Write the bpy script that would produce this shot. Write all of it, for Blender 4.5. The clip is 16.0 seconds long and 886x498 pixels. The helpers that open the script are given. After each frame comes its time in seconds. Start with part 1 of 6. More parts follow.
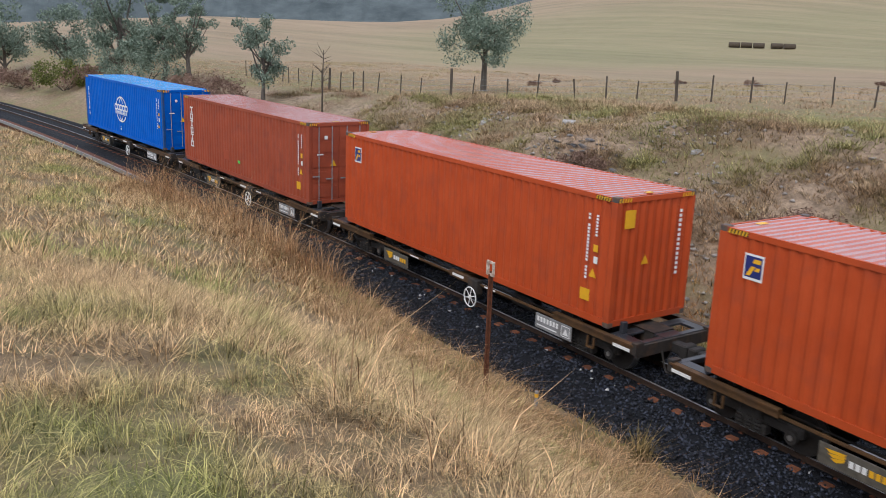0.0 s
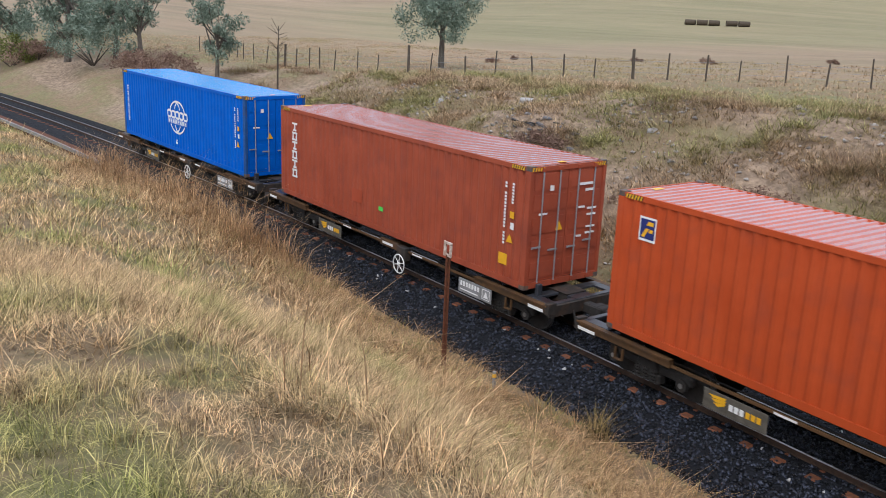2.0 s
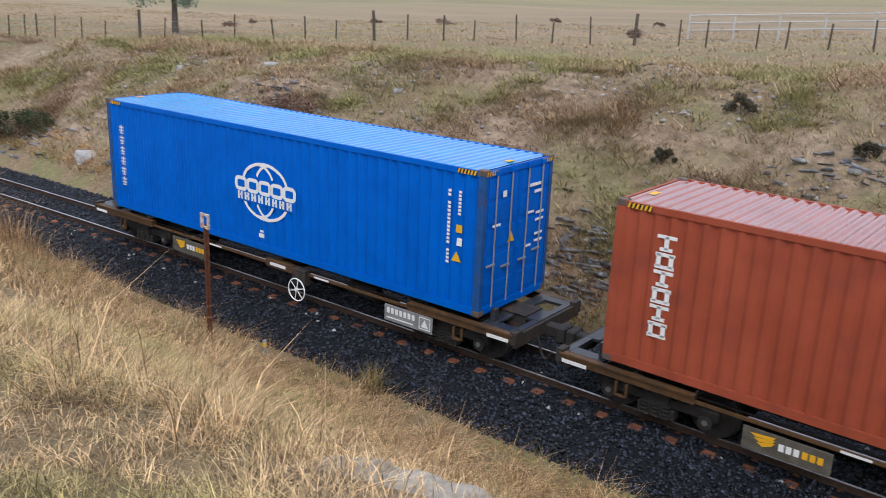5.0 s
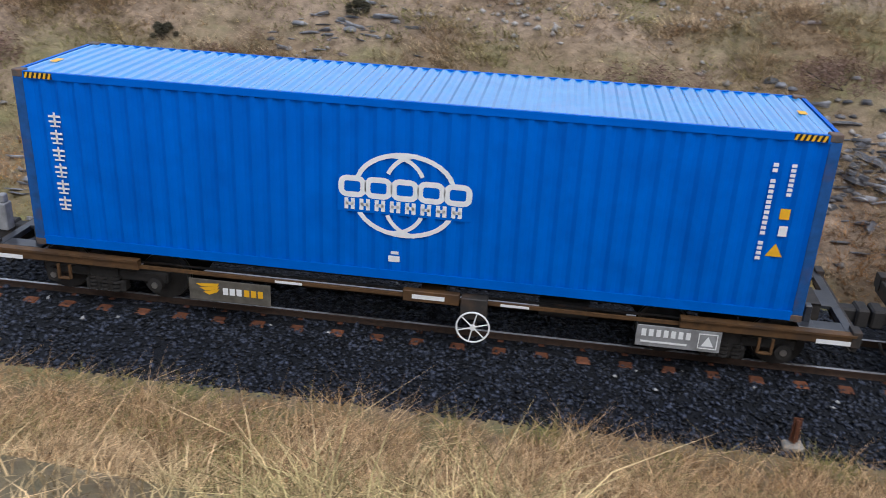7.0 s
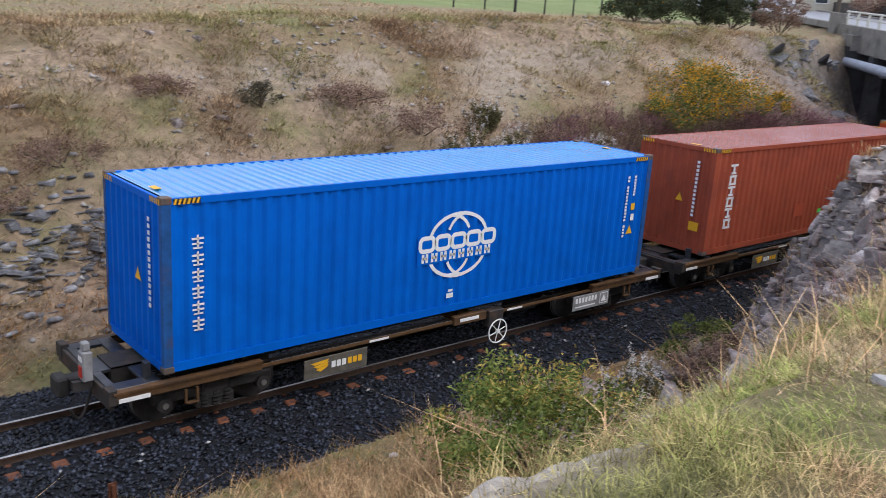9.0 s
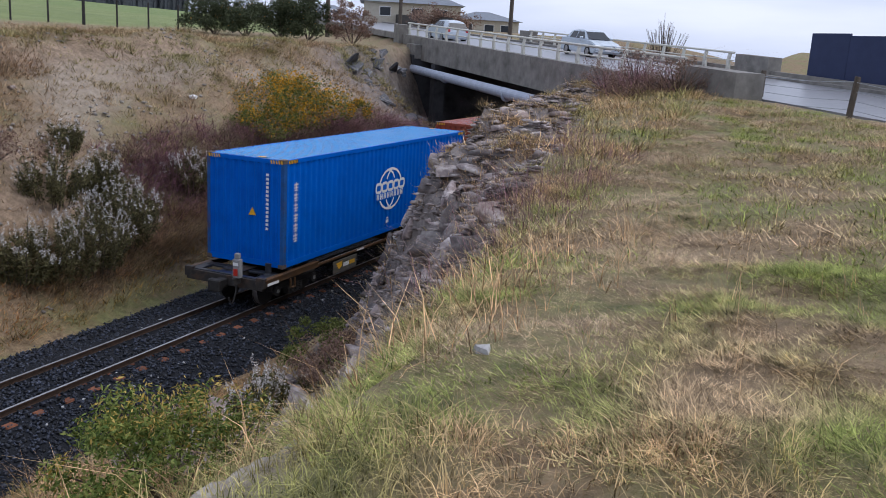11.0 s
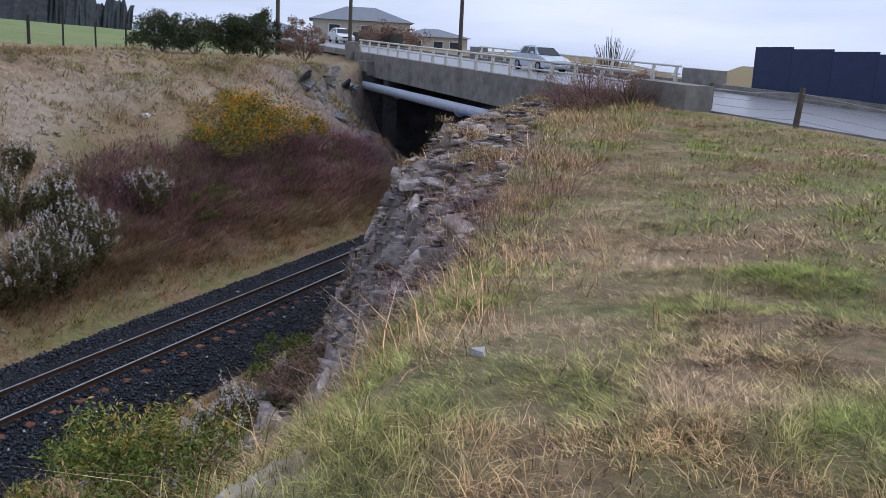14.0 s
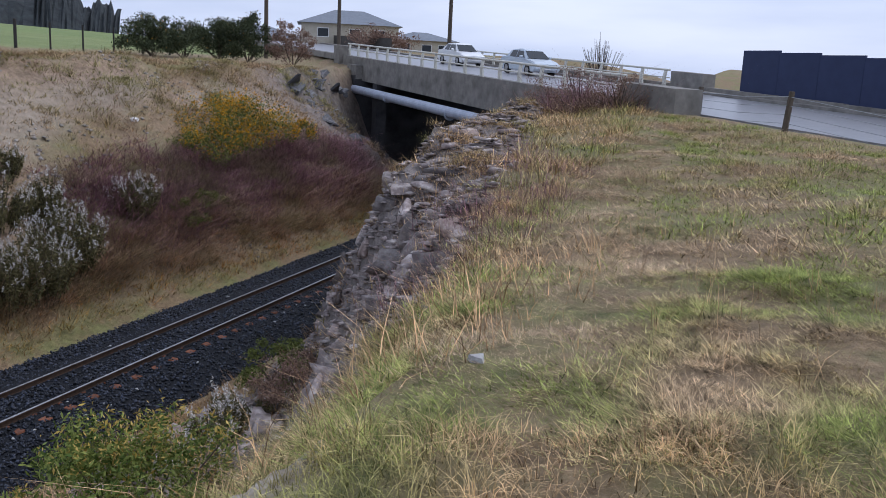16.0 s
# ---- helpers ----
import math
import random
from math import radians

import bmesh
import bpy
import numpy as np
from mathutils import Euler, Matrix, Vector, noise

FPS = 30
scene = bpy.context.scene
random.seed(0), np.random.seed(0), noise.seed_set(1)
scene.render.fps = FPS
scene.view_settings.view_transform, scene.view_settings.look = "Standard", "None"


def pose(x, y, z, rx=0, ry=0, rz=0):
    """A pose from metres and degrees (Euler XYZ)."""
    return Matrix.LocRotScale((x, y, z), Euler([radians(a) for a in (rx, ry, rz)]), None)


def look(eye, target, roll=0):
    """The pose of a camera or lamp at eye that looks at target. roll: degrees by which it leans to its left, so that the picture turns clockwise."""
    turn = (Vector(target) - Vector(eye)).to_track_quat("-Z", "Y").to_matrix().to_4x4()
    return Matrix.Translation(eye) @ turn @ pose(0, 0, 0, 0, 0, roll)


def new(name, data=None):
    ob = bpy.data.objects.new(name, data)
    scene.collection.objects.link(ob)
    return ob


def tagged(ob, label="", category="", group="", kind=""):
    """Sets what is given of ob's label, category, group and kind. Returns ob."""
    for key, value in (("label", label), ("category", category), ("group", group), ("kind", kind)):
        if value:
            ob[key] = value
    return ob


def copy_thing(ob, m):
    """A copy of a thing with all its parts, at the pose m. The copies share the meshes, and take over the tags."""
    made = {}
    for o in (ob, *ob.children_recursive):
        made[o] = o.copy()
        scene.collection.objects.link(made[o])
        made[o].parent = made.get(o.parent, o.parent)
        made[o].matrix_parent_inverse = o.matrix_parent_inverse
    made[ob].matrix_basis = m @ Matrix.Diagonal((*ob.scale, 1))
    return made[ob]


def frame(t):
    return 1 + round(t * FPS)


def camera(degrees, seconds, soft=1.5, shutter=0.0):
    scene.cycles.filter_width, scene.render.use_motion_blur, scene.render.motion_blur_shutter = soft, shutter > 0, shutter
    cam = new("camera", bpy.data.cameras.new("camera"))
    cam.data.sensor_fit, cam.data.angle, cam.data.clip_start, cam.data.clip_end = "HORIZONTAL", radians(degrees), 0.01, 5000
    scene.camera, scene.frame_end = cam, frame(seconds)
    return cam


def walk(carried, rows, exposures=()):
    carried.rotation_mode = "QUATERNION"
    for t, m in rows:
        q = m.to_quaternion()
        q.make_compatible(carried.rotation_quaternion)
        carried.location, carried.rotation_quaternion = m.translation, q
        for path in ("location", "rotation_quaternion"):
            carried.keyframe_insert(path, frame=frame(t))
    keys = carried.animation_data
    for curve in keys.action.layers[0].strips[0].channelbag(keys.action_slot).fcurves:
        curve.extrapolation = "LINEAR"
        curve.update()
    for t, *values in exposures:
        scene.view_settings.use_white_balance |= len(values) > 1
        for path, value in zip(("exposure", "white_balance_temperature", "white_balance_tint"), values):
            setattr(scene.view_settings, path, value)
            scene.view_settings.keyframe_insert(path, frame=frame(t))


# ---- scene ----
cam = camera(53.45, 16.0, soft=0.4, shutter=0.2)
# seconds, x, y, z, yaw, pitch, roll
PATH = [
    (0, -1.12, -14.08, 7.28, 58.22, -14.09, -2),
    (0.5, -1.21, -14.06, 7.27, 57.61, -14.36, -1.98),
    (1, -1.18, -14.02, 7.28, 57.39, -14.57, -2.28),
    (1.5, -1.16, -13.99, 7.31, 56.56, -15.16, -2.12),
    (2, -1.21, -13.97, 7.33, 55.57, -15.49, -2.35),
    (2.5, -1.3, -13.95, 7.34, 53.96, -15.87, -2.31),
    (3, -1.35, -13.97, 7.34, 51.96, -15.98, -2.23),
    (3.5, -1.33, -14.02, 7.35, 48.98, -15.91, -2.43),
    (4, -1.28, -14.07, 7.35, 45.4, -15.86, -2.48),
    (4.5, -1.23, -14.11, 7.34, 43.05, -16.16, -2.07),
    (5, -1.21, -14.13, 7.32, 39.08, -17.13, -2.25),
    (5.2, -1.18, -14.14, 7.32, 36.9, -18.3, -2.26),
    (7.3, -1.14, -13.51, 7.02, 1.03, -24.2, -2.5),
    (7.5, -1.14, -13.51, 7.02, -4.27, -24.95, -2.5),
    (8, -1.23, -13.63, 6.97, -19.34, -22.08, -3.15),
    (8.2, -1.22, -13.66, 6.99, -25.61, -20.34, -3.16),
    (8.5, -1.26, -13.73, 6.98, -32.54, -17.76, -2.58),
    (9, -1.31, -13.82, 6.99, -40.1, -15.26, -3.69),
    (9.5, -1.3, -13.88, 6.99, -49.46, -14, -3.12),
    (10, -1.31, -13.88, 7.03, -57.69, -13.57, -3.56),
    (10.2, -1.31, -13.88, 7.03, -60.09, -13.52, -3.56),
    (12.3, -1.65, -13.66, 6.97, -69.26, -12.18, -2.9),
    (12.5, -1.65, -13.66, 6.97, -69.31, -12.18, -2.9),
    (13, -1.66, -13.64, 6.97, -69.41, -12.1, -2.85),
    (13.5, -1.65, -13.64, 6.96, -69.42, -11.9, -2.82),
    (14, -1.66, -13.61, 6.96, -69.65, -11.72, -2.73),
    (14.5, -1.65, -13.61, 6.96, -69.83, -11.6, -2.73),
    (15, -1.65, -13.6, 6.97, -69.98, -11.54, -2.72),
    (15.5, -1.64, -13.59, 6.97, -70.13, -11.49, -2.72),
    (16, -1.65, -13.54, 6.97, -70.4, -11.47, -2.69),
]
# seconds, stops, kelvin, tint: the clip dims and cools as the bright sky comes in
EXPOSURE = [(0, 0.2, 6450, 12), (2.5, 0.36, 6350, 12), (3.5, 0.4, 6300, 11), (5, 0.32, 6300, 11), (7.5, 0.3, 6200, 11), (8.5, 0.5, 6350, 13), (9.5, 0.3, 6350, 14), (12.5, -0.09, 5950, 15), (16, -0.09, 5950, 15)]
walk(cam, [(t, pose(x, y, z, 90 + p, r, w)) for t, x, y, z, w, p, r in PATH], EXPOSURE)

# ---- world and light: overcast winter day ----
world = bpy.data.worlds.new("sky")
scene.world = world
world.use_nodes = True
wn, wl = world.node_tree.nodes, world.node_tree.links
sky = wn.new("ShaderNodeTexSky")
sky.sky_type, sky.sun_disc = "NISHITA", False
sky.sun_elevation, sky.sun_rotation = radians(52), radians(145)
sky.air_density, sky.dust_density, sky.ozone_density = 1.0, 4.0, 1.0
# cloud cover: a soft grey veil over the blue
tc = wn.new("ShaderNodeTexCoord")
cl = wn.new("ShaderNodeTexNoise")
mp = wn.new("ShaderNodeMapping")
mp.inputs["Scale"].default_value = (1.0, 1.0, 6.0)
wl.new(tc.outputs["Generated"], mp.inputs[0])
wl.new(mp.outputs[0], cl.inputs["Vector"])
cl.inputs["Scale"].default_value, cl.inputs["Detail"].default_value = 2.2, 5
cr = wn.new("ShaderNodeValToRGB")
cr.color_ramp.elements[0].position, cr.color_ramp.elements[0].color = 0.35, (5.0, 5.7, 7.1, 1)
cr.color_ramp.elements[1].position, cr.color_ramp.elements[1].color = 0.7, (7.2, 7.7, 8.7, 1)
wl.new(cl.outputs["Fac"], cr.inputs["Fac"])
mx = wn.new("ShaderNodeMix")
mx.data_type = "RGBA"
mx.inputs[0].default_value = 0.9
wl.new(sky.outputs[0], mx.inputs[6])
wl.new(cr.outputs[0], mx.inputs[7])
wl.new(mx.outputs[2], wn["Background"].inputs[0])
wn["Background"].inputs[1].default_value = 0.13
sun = new("sun", bpy.data.lights.new("sun", "SUN"))
sun.data.energy, sun.data.angle, sun.data.color = 1.5, radians(40), (1.0, 0.97, 0.93)
sun.matrix_world = look((0, 0, 60), (-27, 39, 0))


# ---- materials ----
def material(name, colors, scale=4.0, rough=0.8, metal=0.0, bump=0.0, detail=6.0, spots=None, spot_scale=1.0, spot_amount=0.5, spread=(0.3, 0.7), random=0.0, stretch=None, spec=0.35):
    """Noise between two or three colours, with a second coarser noise of stains, and bump."""
    m = bpy.data.materials.new(name)
    m.use_nodes = True
    n, l = m.node_tree.nodes, m.node_tree.links
    b = n["Principled BSDF"]
    geo = n.new("ShaderNodeTexCoord")
    src = geo.outputs["Object"]
    if stretch:
        mm = n.new("ShaderNodeMapping")
        mm.inputs["Scale"].default_value = stretch
        l.new(src, mm.inputs[0])
        src = mm.outputs[0]
    t = n.new("ShaderNodeTexNoise")
    t.inputs["Scale"].default_value, t.inputs["Detail"].default_value, t.inputs["Roughness"].default_value = scale, detail, 0.65
    l.new(src, t.inputs["Vector"])
    r = n.new("ShaderNodeValToRGB")
    e = r.color_ramp.elements
    e[0].position, e[1].position = spread
    e[0].color, e[1].color = (*colors[0], 1), (*colors[-1], 1)
    if len(colors) == 3:
        x = e.new((spread[0] + spread[1]) / 2)
        x.color = (*colors[1], 1)
    l.new(t.outputs["Fac"], r.inputs["Fac"])
    out = r.outputs[0]
    if spots:
        t2 = n.new("ShaderNodeTexNoise")
        t2.inputs["Scale"].default_value, t2.inputs["Detail"].default_value = spot_scale, 8
        l.new(src, t2.inputs["Vector"])
        r2 = n.new("ShaderNodeValToRGB")
        r2.color_ramp.elements[0].position, r2.color_ramp.elements[1].position = 0.5, 0.72
        r2.color_ramp.elements[1].color = (spot_amount,) * 3 + (1,)
        l.new(t2.outputs["Fac"], r2.inputs["Fac"])
        mix = n.new("ShaderNodeMix")
        mix.data_type = "RGBA"
        l.new(r2.outputs[0], mix.inputs[0])
        l.new(out, mix.inputs[6])
        mix.inputs[7].default_value = (*spots, 1)
        out = mix.outputs[2]
    if random:
        info = n.new("ShaderNodeNewGeometry" if random < 0 else "ShaderNodeObjectInfo")
        mr = n.new("ShaderNodeMapRange")
        mr.inputs["To Min"].default_value, mr.inputs["To Max"].default_value = 1 - abs(random), 1 + abs(random)
        l.new(info.outputs["Random Per Island" if random < 0 else "Random"], mr.inputs["Value"])
        hs = n.new("ShaderNodeHueSaturation")
        l.new(mr.outputs[0], hs.inputs["Value"])
        l.new(out, hs.inputs["Color"])
        out = hs.outputs[0]
    l.new(out, b.inputs["Base Color"])
    b.inputs["Roughness"].default_value, b.inputs["Metallic"].default_value = rough, metal
    b.inputs["Specular IOR Level"].default_value = spec
    if bump:
        bp = n.new("ShaderNodeBump")
        bp.inputs["Strength"].default_value, bp.inputs["Distance"].default_value = min(1.0, bump), 0.03
        l.new(t.outputs["Fac"], bp.inputs["Height"])
        l.new(bp.outputs[0], b.inputs["Normal"])
    return m


def plain(name, c, rough=0.5, metal=0.0):
    d = [max(0, v * 0.88) for v in c]
    return material(name, [d, c], 9, rough, metal)


M_BLUE = material("blue_container_paint", [(0.0, 0.1, 0.48), (0.0, 0.124, 0.57)], 1.3, 0.5, spec=0.1, spots=(0.0, 0.07, 0.36), spot_scale=1.5, spot_amount=0.4)
M_TRITON = material("brown_container_paint", [(0.28, 0.058, 0.028), (0.37, 0.082, 0.042)], 1.1, 0.5, spec=0.2, spots=(0.2, 0.05, 0.035), spot_scale=2.0, spot_amount=0.5)
M_ORANGE = material("orange_container_paint", [(0.42, 0.062, 0.016), (0.5, 0.082, 0.024)], 1.1, 0.48, spec=0.2, spots=(0.3, 0.06, 0.03), spot_scale=1.7, spot_amount=0.5)
# rain gloss for roofs; the blue base also has the sky's cyan put in
M_BLUE_WET = material("wet_paler_blue_roof_paint", [(0.0, 0.19, 0.5), (0.01, 0.26, 0.6)], 1.3, 0.26, spec=0.55, spots=(0.05, 0.2, 0.5), spot_scale=1.2)
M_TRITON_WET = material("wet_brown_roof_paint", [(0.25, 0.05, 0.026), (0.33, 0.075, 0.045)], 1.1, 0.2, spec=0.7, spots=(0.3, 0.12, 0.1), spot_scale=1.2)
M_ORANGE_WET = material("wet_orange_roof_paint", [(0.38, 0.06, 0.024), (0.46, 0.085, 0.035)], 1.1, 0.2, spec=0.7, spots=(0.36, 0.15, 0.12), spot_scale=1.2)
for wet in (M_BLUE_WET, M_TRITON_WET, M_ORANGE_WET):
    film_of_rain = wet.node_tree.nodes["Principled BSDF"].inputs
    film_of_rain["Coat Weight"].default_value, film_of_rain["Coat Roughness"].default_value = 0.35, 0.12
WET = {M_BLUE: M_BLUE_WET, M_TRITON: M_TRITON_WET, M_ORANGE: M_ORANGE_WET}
M_BLUE_POST = material("weathered_blue_post", [(0.006, 0.05, 0.16), (0.01, 0.09, 0.3)], 5, 0.6, spots=(0.1, 0.05, 0.03), spot_scale=3, spot_amount=0.5)
M_WORN = material("worn_steel_edge", [(0.05, 0.06, 0.07), (0.14, 0.09, 0.06)], 14, 0.6, spots=(0.2, 0.08, 0.03), spot_scale=6)
M_WHITE = plain("white_vinyl", (0.8, 0.8, 0.78), 0.5)
M_YELLOW = plain("yellow_vinyl", (0.8, 0.42, 0.02), 0.5)
M_BLACK = plain("black_vinyl", (0.015, 0.015, 0.016), 0.5)
M_GREEN = plain("green_vinyl", (0.08, 0.7, 0.1), 0.5)
M_NAVYV = plain("navy_vinyl", (0.02, 0.03, 0.16), 0.5)
M_FRAME = material("grimy_wagon_steel", [(0.02, 0.019, 0.018), (0.05, 0.042, 0.036)], 6, 0.65, spots=(0.12, 0.06, 0.03), spot_scale=3, spot_amount=0.5)
M_SILL = material("rusty_yellow_brown_sill", [(0.05, 0.028, 0.013), (0.14, 0.07, 0.027)], 5, 0.6, spots=(0.03, 0.022, 0.018), spot_scale=2.5, spot_amount=0.8)
M_GREY = material("grey_wagon_paint", [(0.2, 0.2, 0.2), (0.3, 0.3, 0.3)], 6, 0.6, spots=(0.1, 0.09, 0.08), spot_scale=4)
M_STEEL = material("worn_wheel_steel", [(0.25, 0.25, 0.25), (0.4, 0.39, 0.38)], 8, 0.4, 0.8)
M_DARK = material("dark_cast_steel", [(0.018, 0.017, 0.016), (0.04, 0.036, 0.033)], 8, 0.7)
M_RAIL = material("brown_rail_steel", [(0.03, 0.02, 0.015), (0.075, 0.042, 0.027)], 12, 0.75, bump=0.2)
M_HEAD = material("polished_rail_head", [(0.3, 0.3, 0.31), (0.5, 0.5, 0.51)], 15, 0.3, 0.7)
M_SLEEPER = material("rusty_steel_sleeper", [(0.1, 0.037, 0.019), (0.23, 0.078, 0.033)], 9, 0.85, spots=(0.06, 0.05, 0.05), spot_scale=5, random=0.25)
M_BALLAST = material("wet_blue_grey_ballast", [(0.003, 0.0035, 0.0045), (0.013, 0.015, 0.02)], 30, 0.75, bump=0.8, spec=0.2)
M_STONE = material("ballast_stone", [(0.004, 0.0048, 0.0068), (0.046, 0.054, 0.078)], 14, 0.42, random=-0.95, spread=(0.4, 0.68), spec=0.3)
M_RUST = material("rusted_iron", [(0.06, 0.022, 0.012), (0.16, 0.055, 0.025)], 15, 0.85, bump=0.3)
M_CONC = material("weathered_concrete", [(0.16, 0.15, 0.135), (0.27, 0.255, 0.23)], 2.2, 0.85, bump=0.25, spots=(0.08, 0.075, 0.065), spot_scale=0.9, spot_amount=0.7)
M_ASPHALT = material("wet_asphalt", [(0.15, 0.15, 0.16), (0.22, 0.22, 0.235)], 3, 0.34, spec=0.8)
M_RAILING = material("cream_painted_steel", [(0.5, 0.49, 0.43), (0.65, 0.64, 0.57)], 5, 0.5)
M_PIPE = material("bluish_grey_pipe", [(0.3, 0.34, 0.42), (0.45, 0.49, 0.57)], 2.5, 0.45)
M_NAVY = material("navy_fence_paint", [(0.018, 0.028, 0.075), (0.026, 0.038, 0.095)], 2, 0.6)
M_WOOD = material("weathered_post_timber", [(0.05, 0.04, 0.032), (0.13, 0.105, 0.08)], 6, 0.9, stretch=(4, 4, 0.6), bump=0.4)
M_ROCK = material("slaty_rock", [(0.065, 0.052, 0.049), (0.25, 0.205, 0.19), (0.56, 0.51, 0.475)], 3.0, 0.6, bump=0.9, spots=(0.13, 0.075, 0.045), spot_scale=0.8, spot_amount=0.6, random=-0.6, stretch=(1, 1, 1.8), detail=10)
M_SLATE = material("dark_wet_slate", [(0.04, 0.041, 0.047), (0.11, 0.11, 0.117), (0.26, 0.26, 0.265)], 2.5, 0.5, bump=0.9, random=0.35, stretch=(1, 1, 5), detail=10)
# bridge concrete with the shade below the deck put into its colour
M_UNDERSHADE = material("underbridge_shade_concrete", [(0.02, 0.021, 0.024), (0.06, 0.06, 0.064)], 1.6, 0.7, bump=0.3, spots=(0.1, 0.1, 0.105), spot_scale=0.7, spot_amount=0.5)


# ---- builders ----
def part(name, bm, mat, parent=None, label=""):
    me = bpy.data.meshes.new(name)
    bm.to_mesh(me)
    bm.free()
    for m in (mat if isinstance(mat, (list, tuple)) else [mat]):
        me.materials.append(m)
    ob = new(name, me)
    if parent:
        ob.parent = parent
    if label:
        tagged(ob, label)
    return ob


def thing(name, label, category, group="", kind="", m=None):
    ob = tagged(new(name), label, category, group, kind)
    if m is not None:
        ob.matrix_basis = m
    return ob


def box(bm, x0, x1, y0, y1, z0, z1, m=None, mi=0):
    vs = [bm.verts.new(Vector((x, y, z)) if m is None else m @ Vector((x, y, z))) for x in (x0, x1) for y in (y0, y1) for z in (z0, z1)]
    for q in ((0, 1, 3, 2), (4, 6, 7, 5), (0, 4, 5, 1), (2, 3, 7, 6), (0, 2, 6, 4), (1, 5, 7, 3)):
        f = bm.faces.new([vs[i] for i in q])
        f.material_index = mi
    return vs


def boxes(*args, bevel=0.0):
    bm = bmesh.new()
    for a in args:
        box(bm, *a)
    if bevel:
        bmesh.ops.bevel(bm, geom=bm.edges[:], offset=bevel, segments=1, affect="EDGES")
    bmesh.ops.recalc_face_normals(bm, faces=bm.faces[:])
    return bm


def tube(bm, a, b, r0, r1=None, n=10):
    a, b = Vector(a), Vector(b)
    r1 = r0 if r1 is None else r1
    q = (b - a).to_track_quat("Z", "Y").to_matrix()
    rings = []
    for p, r in ((a, r0), (b, r1)):
        rings.append([bm.verts.new(p + q @ Vector((r * math.cos(6.28319 * i / n), r * math.sin(6.28319 * i / n), 0))) for i in range(n)])
    for i in range(n):
        bm.faces.new((rings[0][i], rings[0][(i + 1) % n], rings[1][(i + 1) % n], rings[1][i]))
    bm.faces.new(rings[0][::-1])
    bm.faces.new(rings[1])


def tubes(*args):
    bm = bmesh.new()
    for a in args:
        tube(bm, *a)
    return bm


# ---- the line of the track ----
CURVE, CURVE_START = -0.0023158, -5.04


def track_y(x):
    u = max(0.0, CURVE_START - x)
    return CURVE * u * u / 2


def track_slope(x):
    return -CURVE * max(0.0, CURVE_START - x)


# the road over the line: from its far end to the near one
ROAD_AT, ROAD_DIR, ROAD_N = Vector((55.3, 13.3)), Vector((0.732, 0.681)), Vector((0.681, -0.732))


def road_ab(x, y):
    d = Vector((x, y)) - ROAD_AT
    return d.dot(ROAD_DIR), d.dot(ROAD_N)


def road_z(a):
    return 7.5 + 0.043 * min(max(a, -45.0), 50.0)


def road_point(a, b, z=0.0):
    p = ROAD_AT + ROAD_DIR * a + ROAD_N * b
    return Vector((p.x, p.y, z))


# ---- the ground: sections across the line, (offset, height) on the near and the far side ----
NEAR = {
    -90: ((-2.6, -.45), (-4.0, 0.0), (-8, .5), (-12, .8), (-15, 1.0), (-20, 1.3), (-45, 2.4)),
    -35: ((-2.6, -.45), (-4.2, 0.35), (-7, .95), (-10, 1.35), (-14, 1.8), (-20, 2.2), (-45, 3)),
    -27: ((-2.6, -.45), (-4.0, 0.65), (-6, 1.35), (-10, 2.0), (-14, 2.6), (-20, 3.0), (-45, 3.8)),
    -20: ((-2.6, -.45), (-4.0, .1), (-6.5, 1.1), (-10, 2.4), (-14, 3.2), (-20, 3.7), (-45, 4.5)),
    -10: ((-2.6, -.45), (-4.3, -.1), (-6.5, 1.1), (-9.5, 3.2), (-12, 4.4), (-15, 4.9), (-45, 5.5)),
    -3: ((-2.6, -.45), (-4.6, -.05), (-7.6, .8), (-10.2, 3.5), (-11.25, 5.12), (-14, 5.55), (-45, 6)),
    4: ((-2.6, -.45), (-5.0, 0.0), (-7.8, .7), (-10.4, 3.2), (-11.5, 5.0), (-15, 5.4), (-45, 6)),
    10: ((-2.6, -.45), (-5.0, 0.1), (-7.0, 1.0), (-8.8, 3.4), (-10.4, 4.8), (-15, 5.4), (-45, 6)),
    14: ((-2.6, -.45), (-4.4, 0.0), (-6.2, 1.2), (-7.4, 3.8), (-9.0, 4.9), (-15, 5.4), (-45, 6)),
    17: ((-2.6, -.45), (-3.5, -.2), (-4.6, 2.0), (-6.0, 4.7), (-9.0, 5.2), (-15, 5.5), (-45, 6)),
    22: ((-2.6, -.45), (-3.4, -.2), (-4.3, 2.6), (-5.2, 5.3), (-8.5, 5.5), (-15, 5.6), (-45, 6)),
    30: ((-2.6, -.45), (-3.3, -.2), (-3.9, 2.7), (-4.7, 5.5), (-8.0, 5.8), (-15, 5.9), (-45, 6)),
    90: ((-2.6, -.45), (-3.3, -.2), (-3.9, 2.7), (-4.7, 5.5), (-8.0, 6.0), (-15, 6.0), (-45, 6)),
}
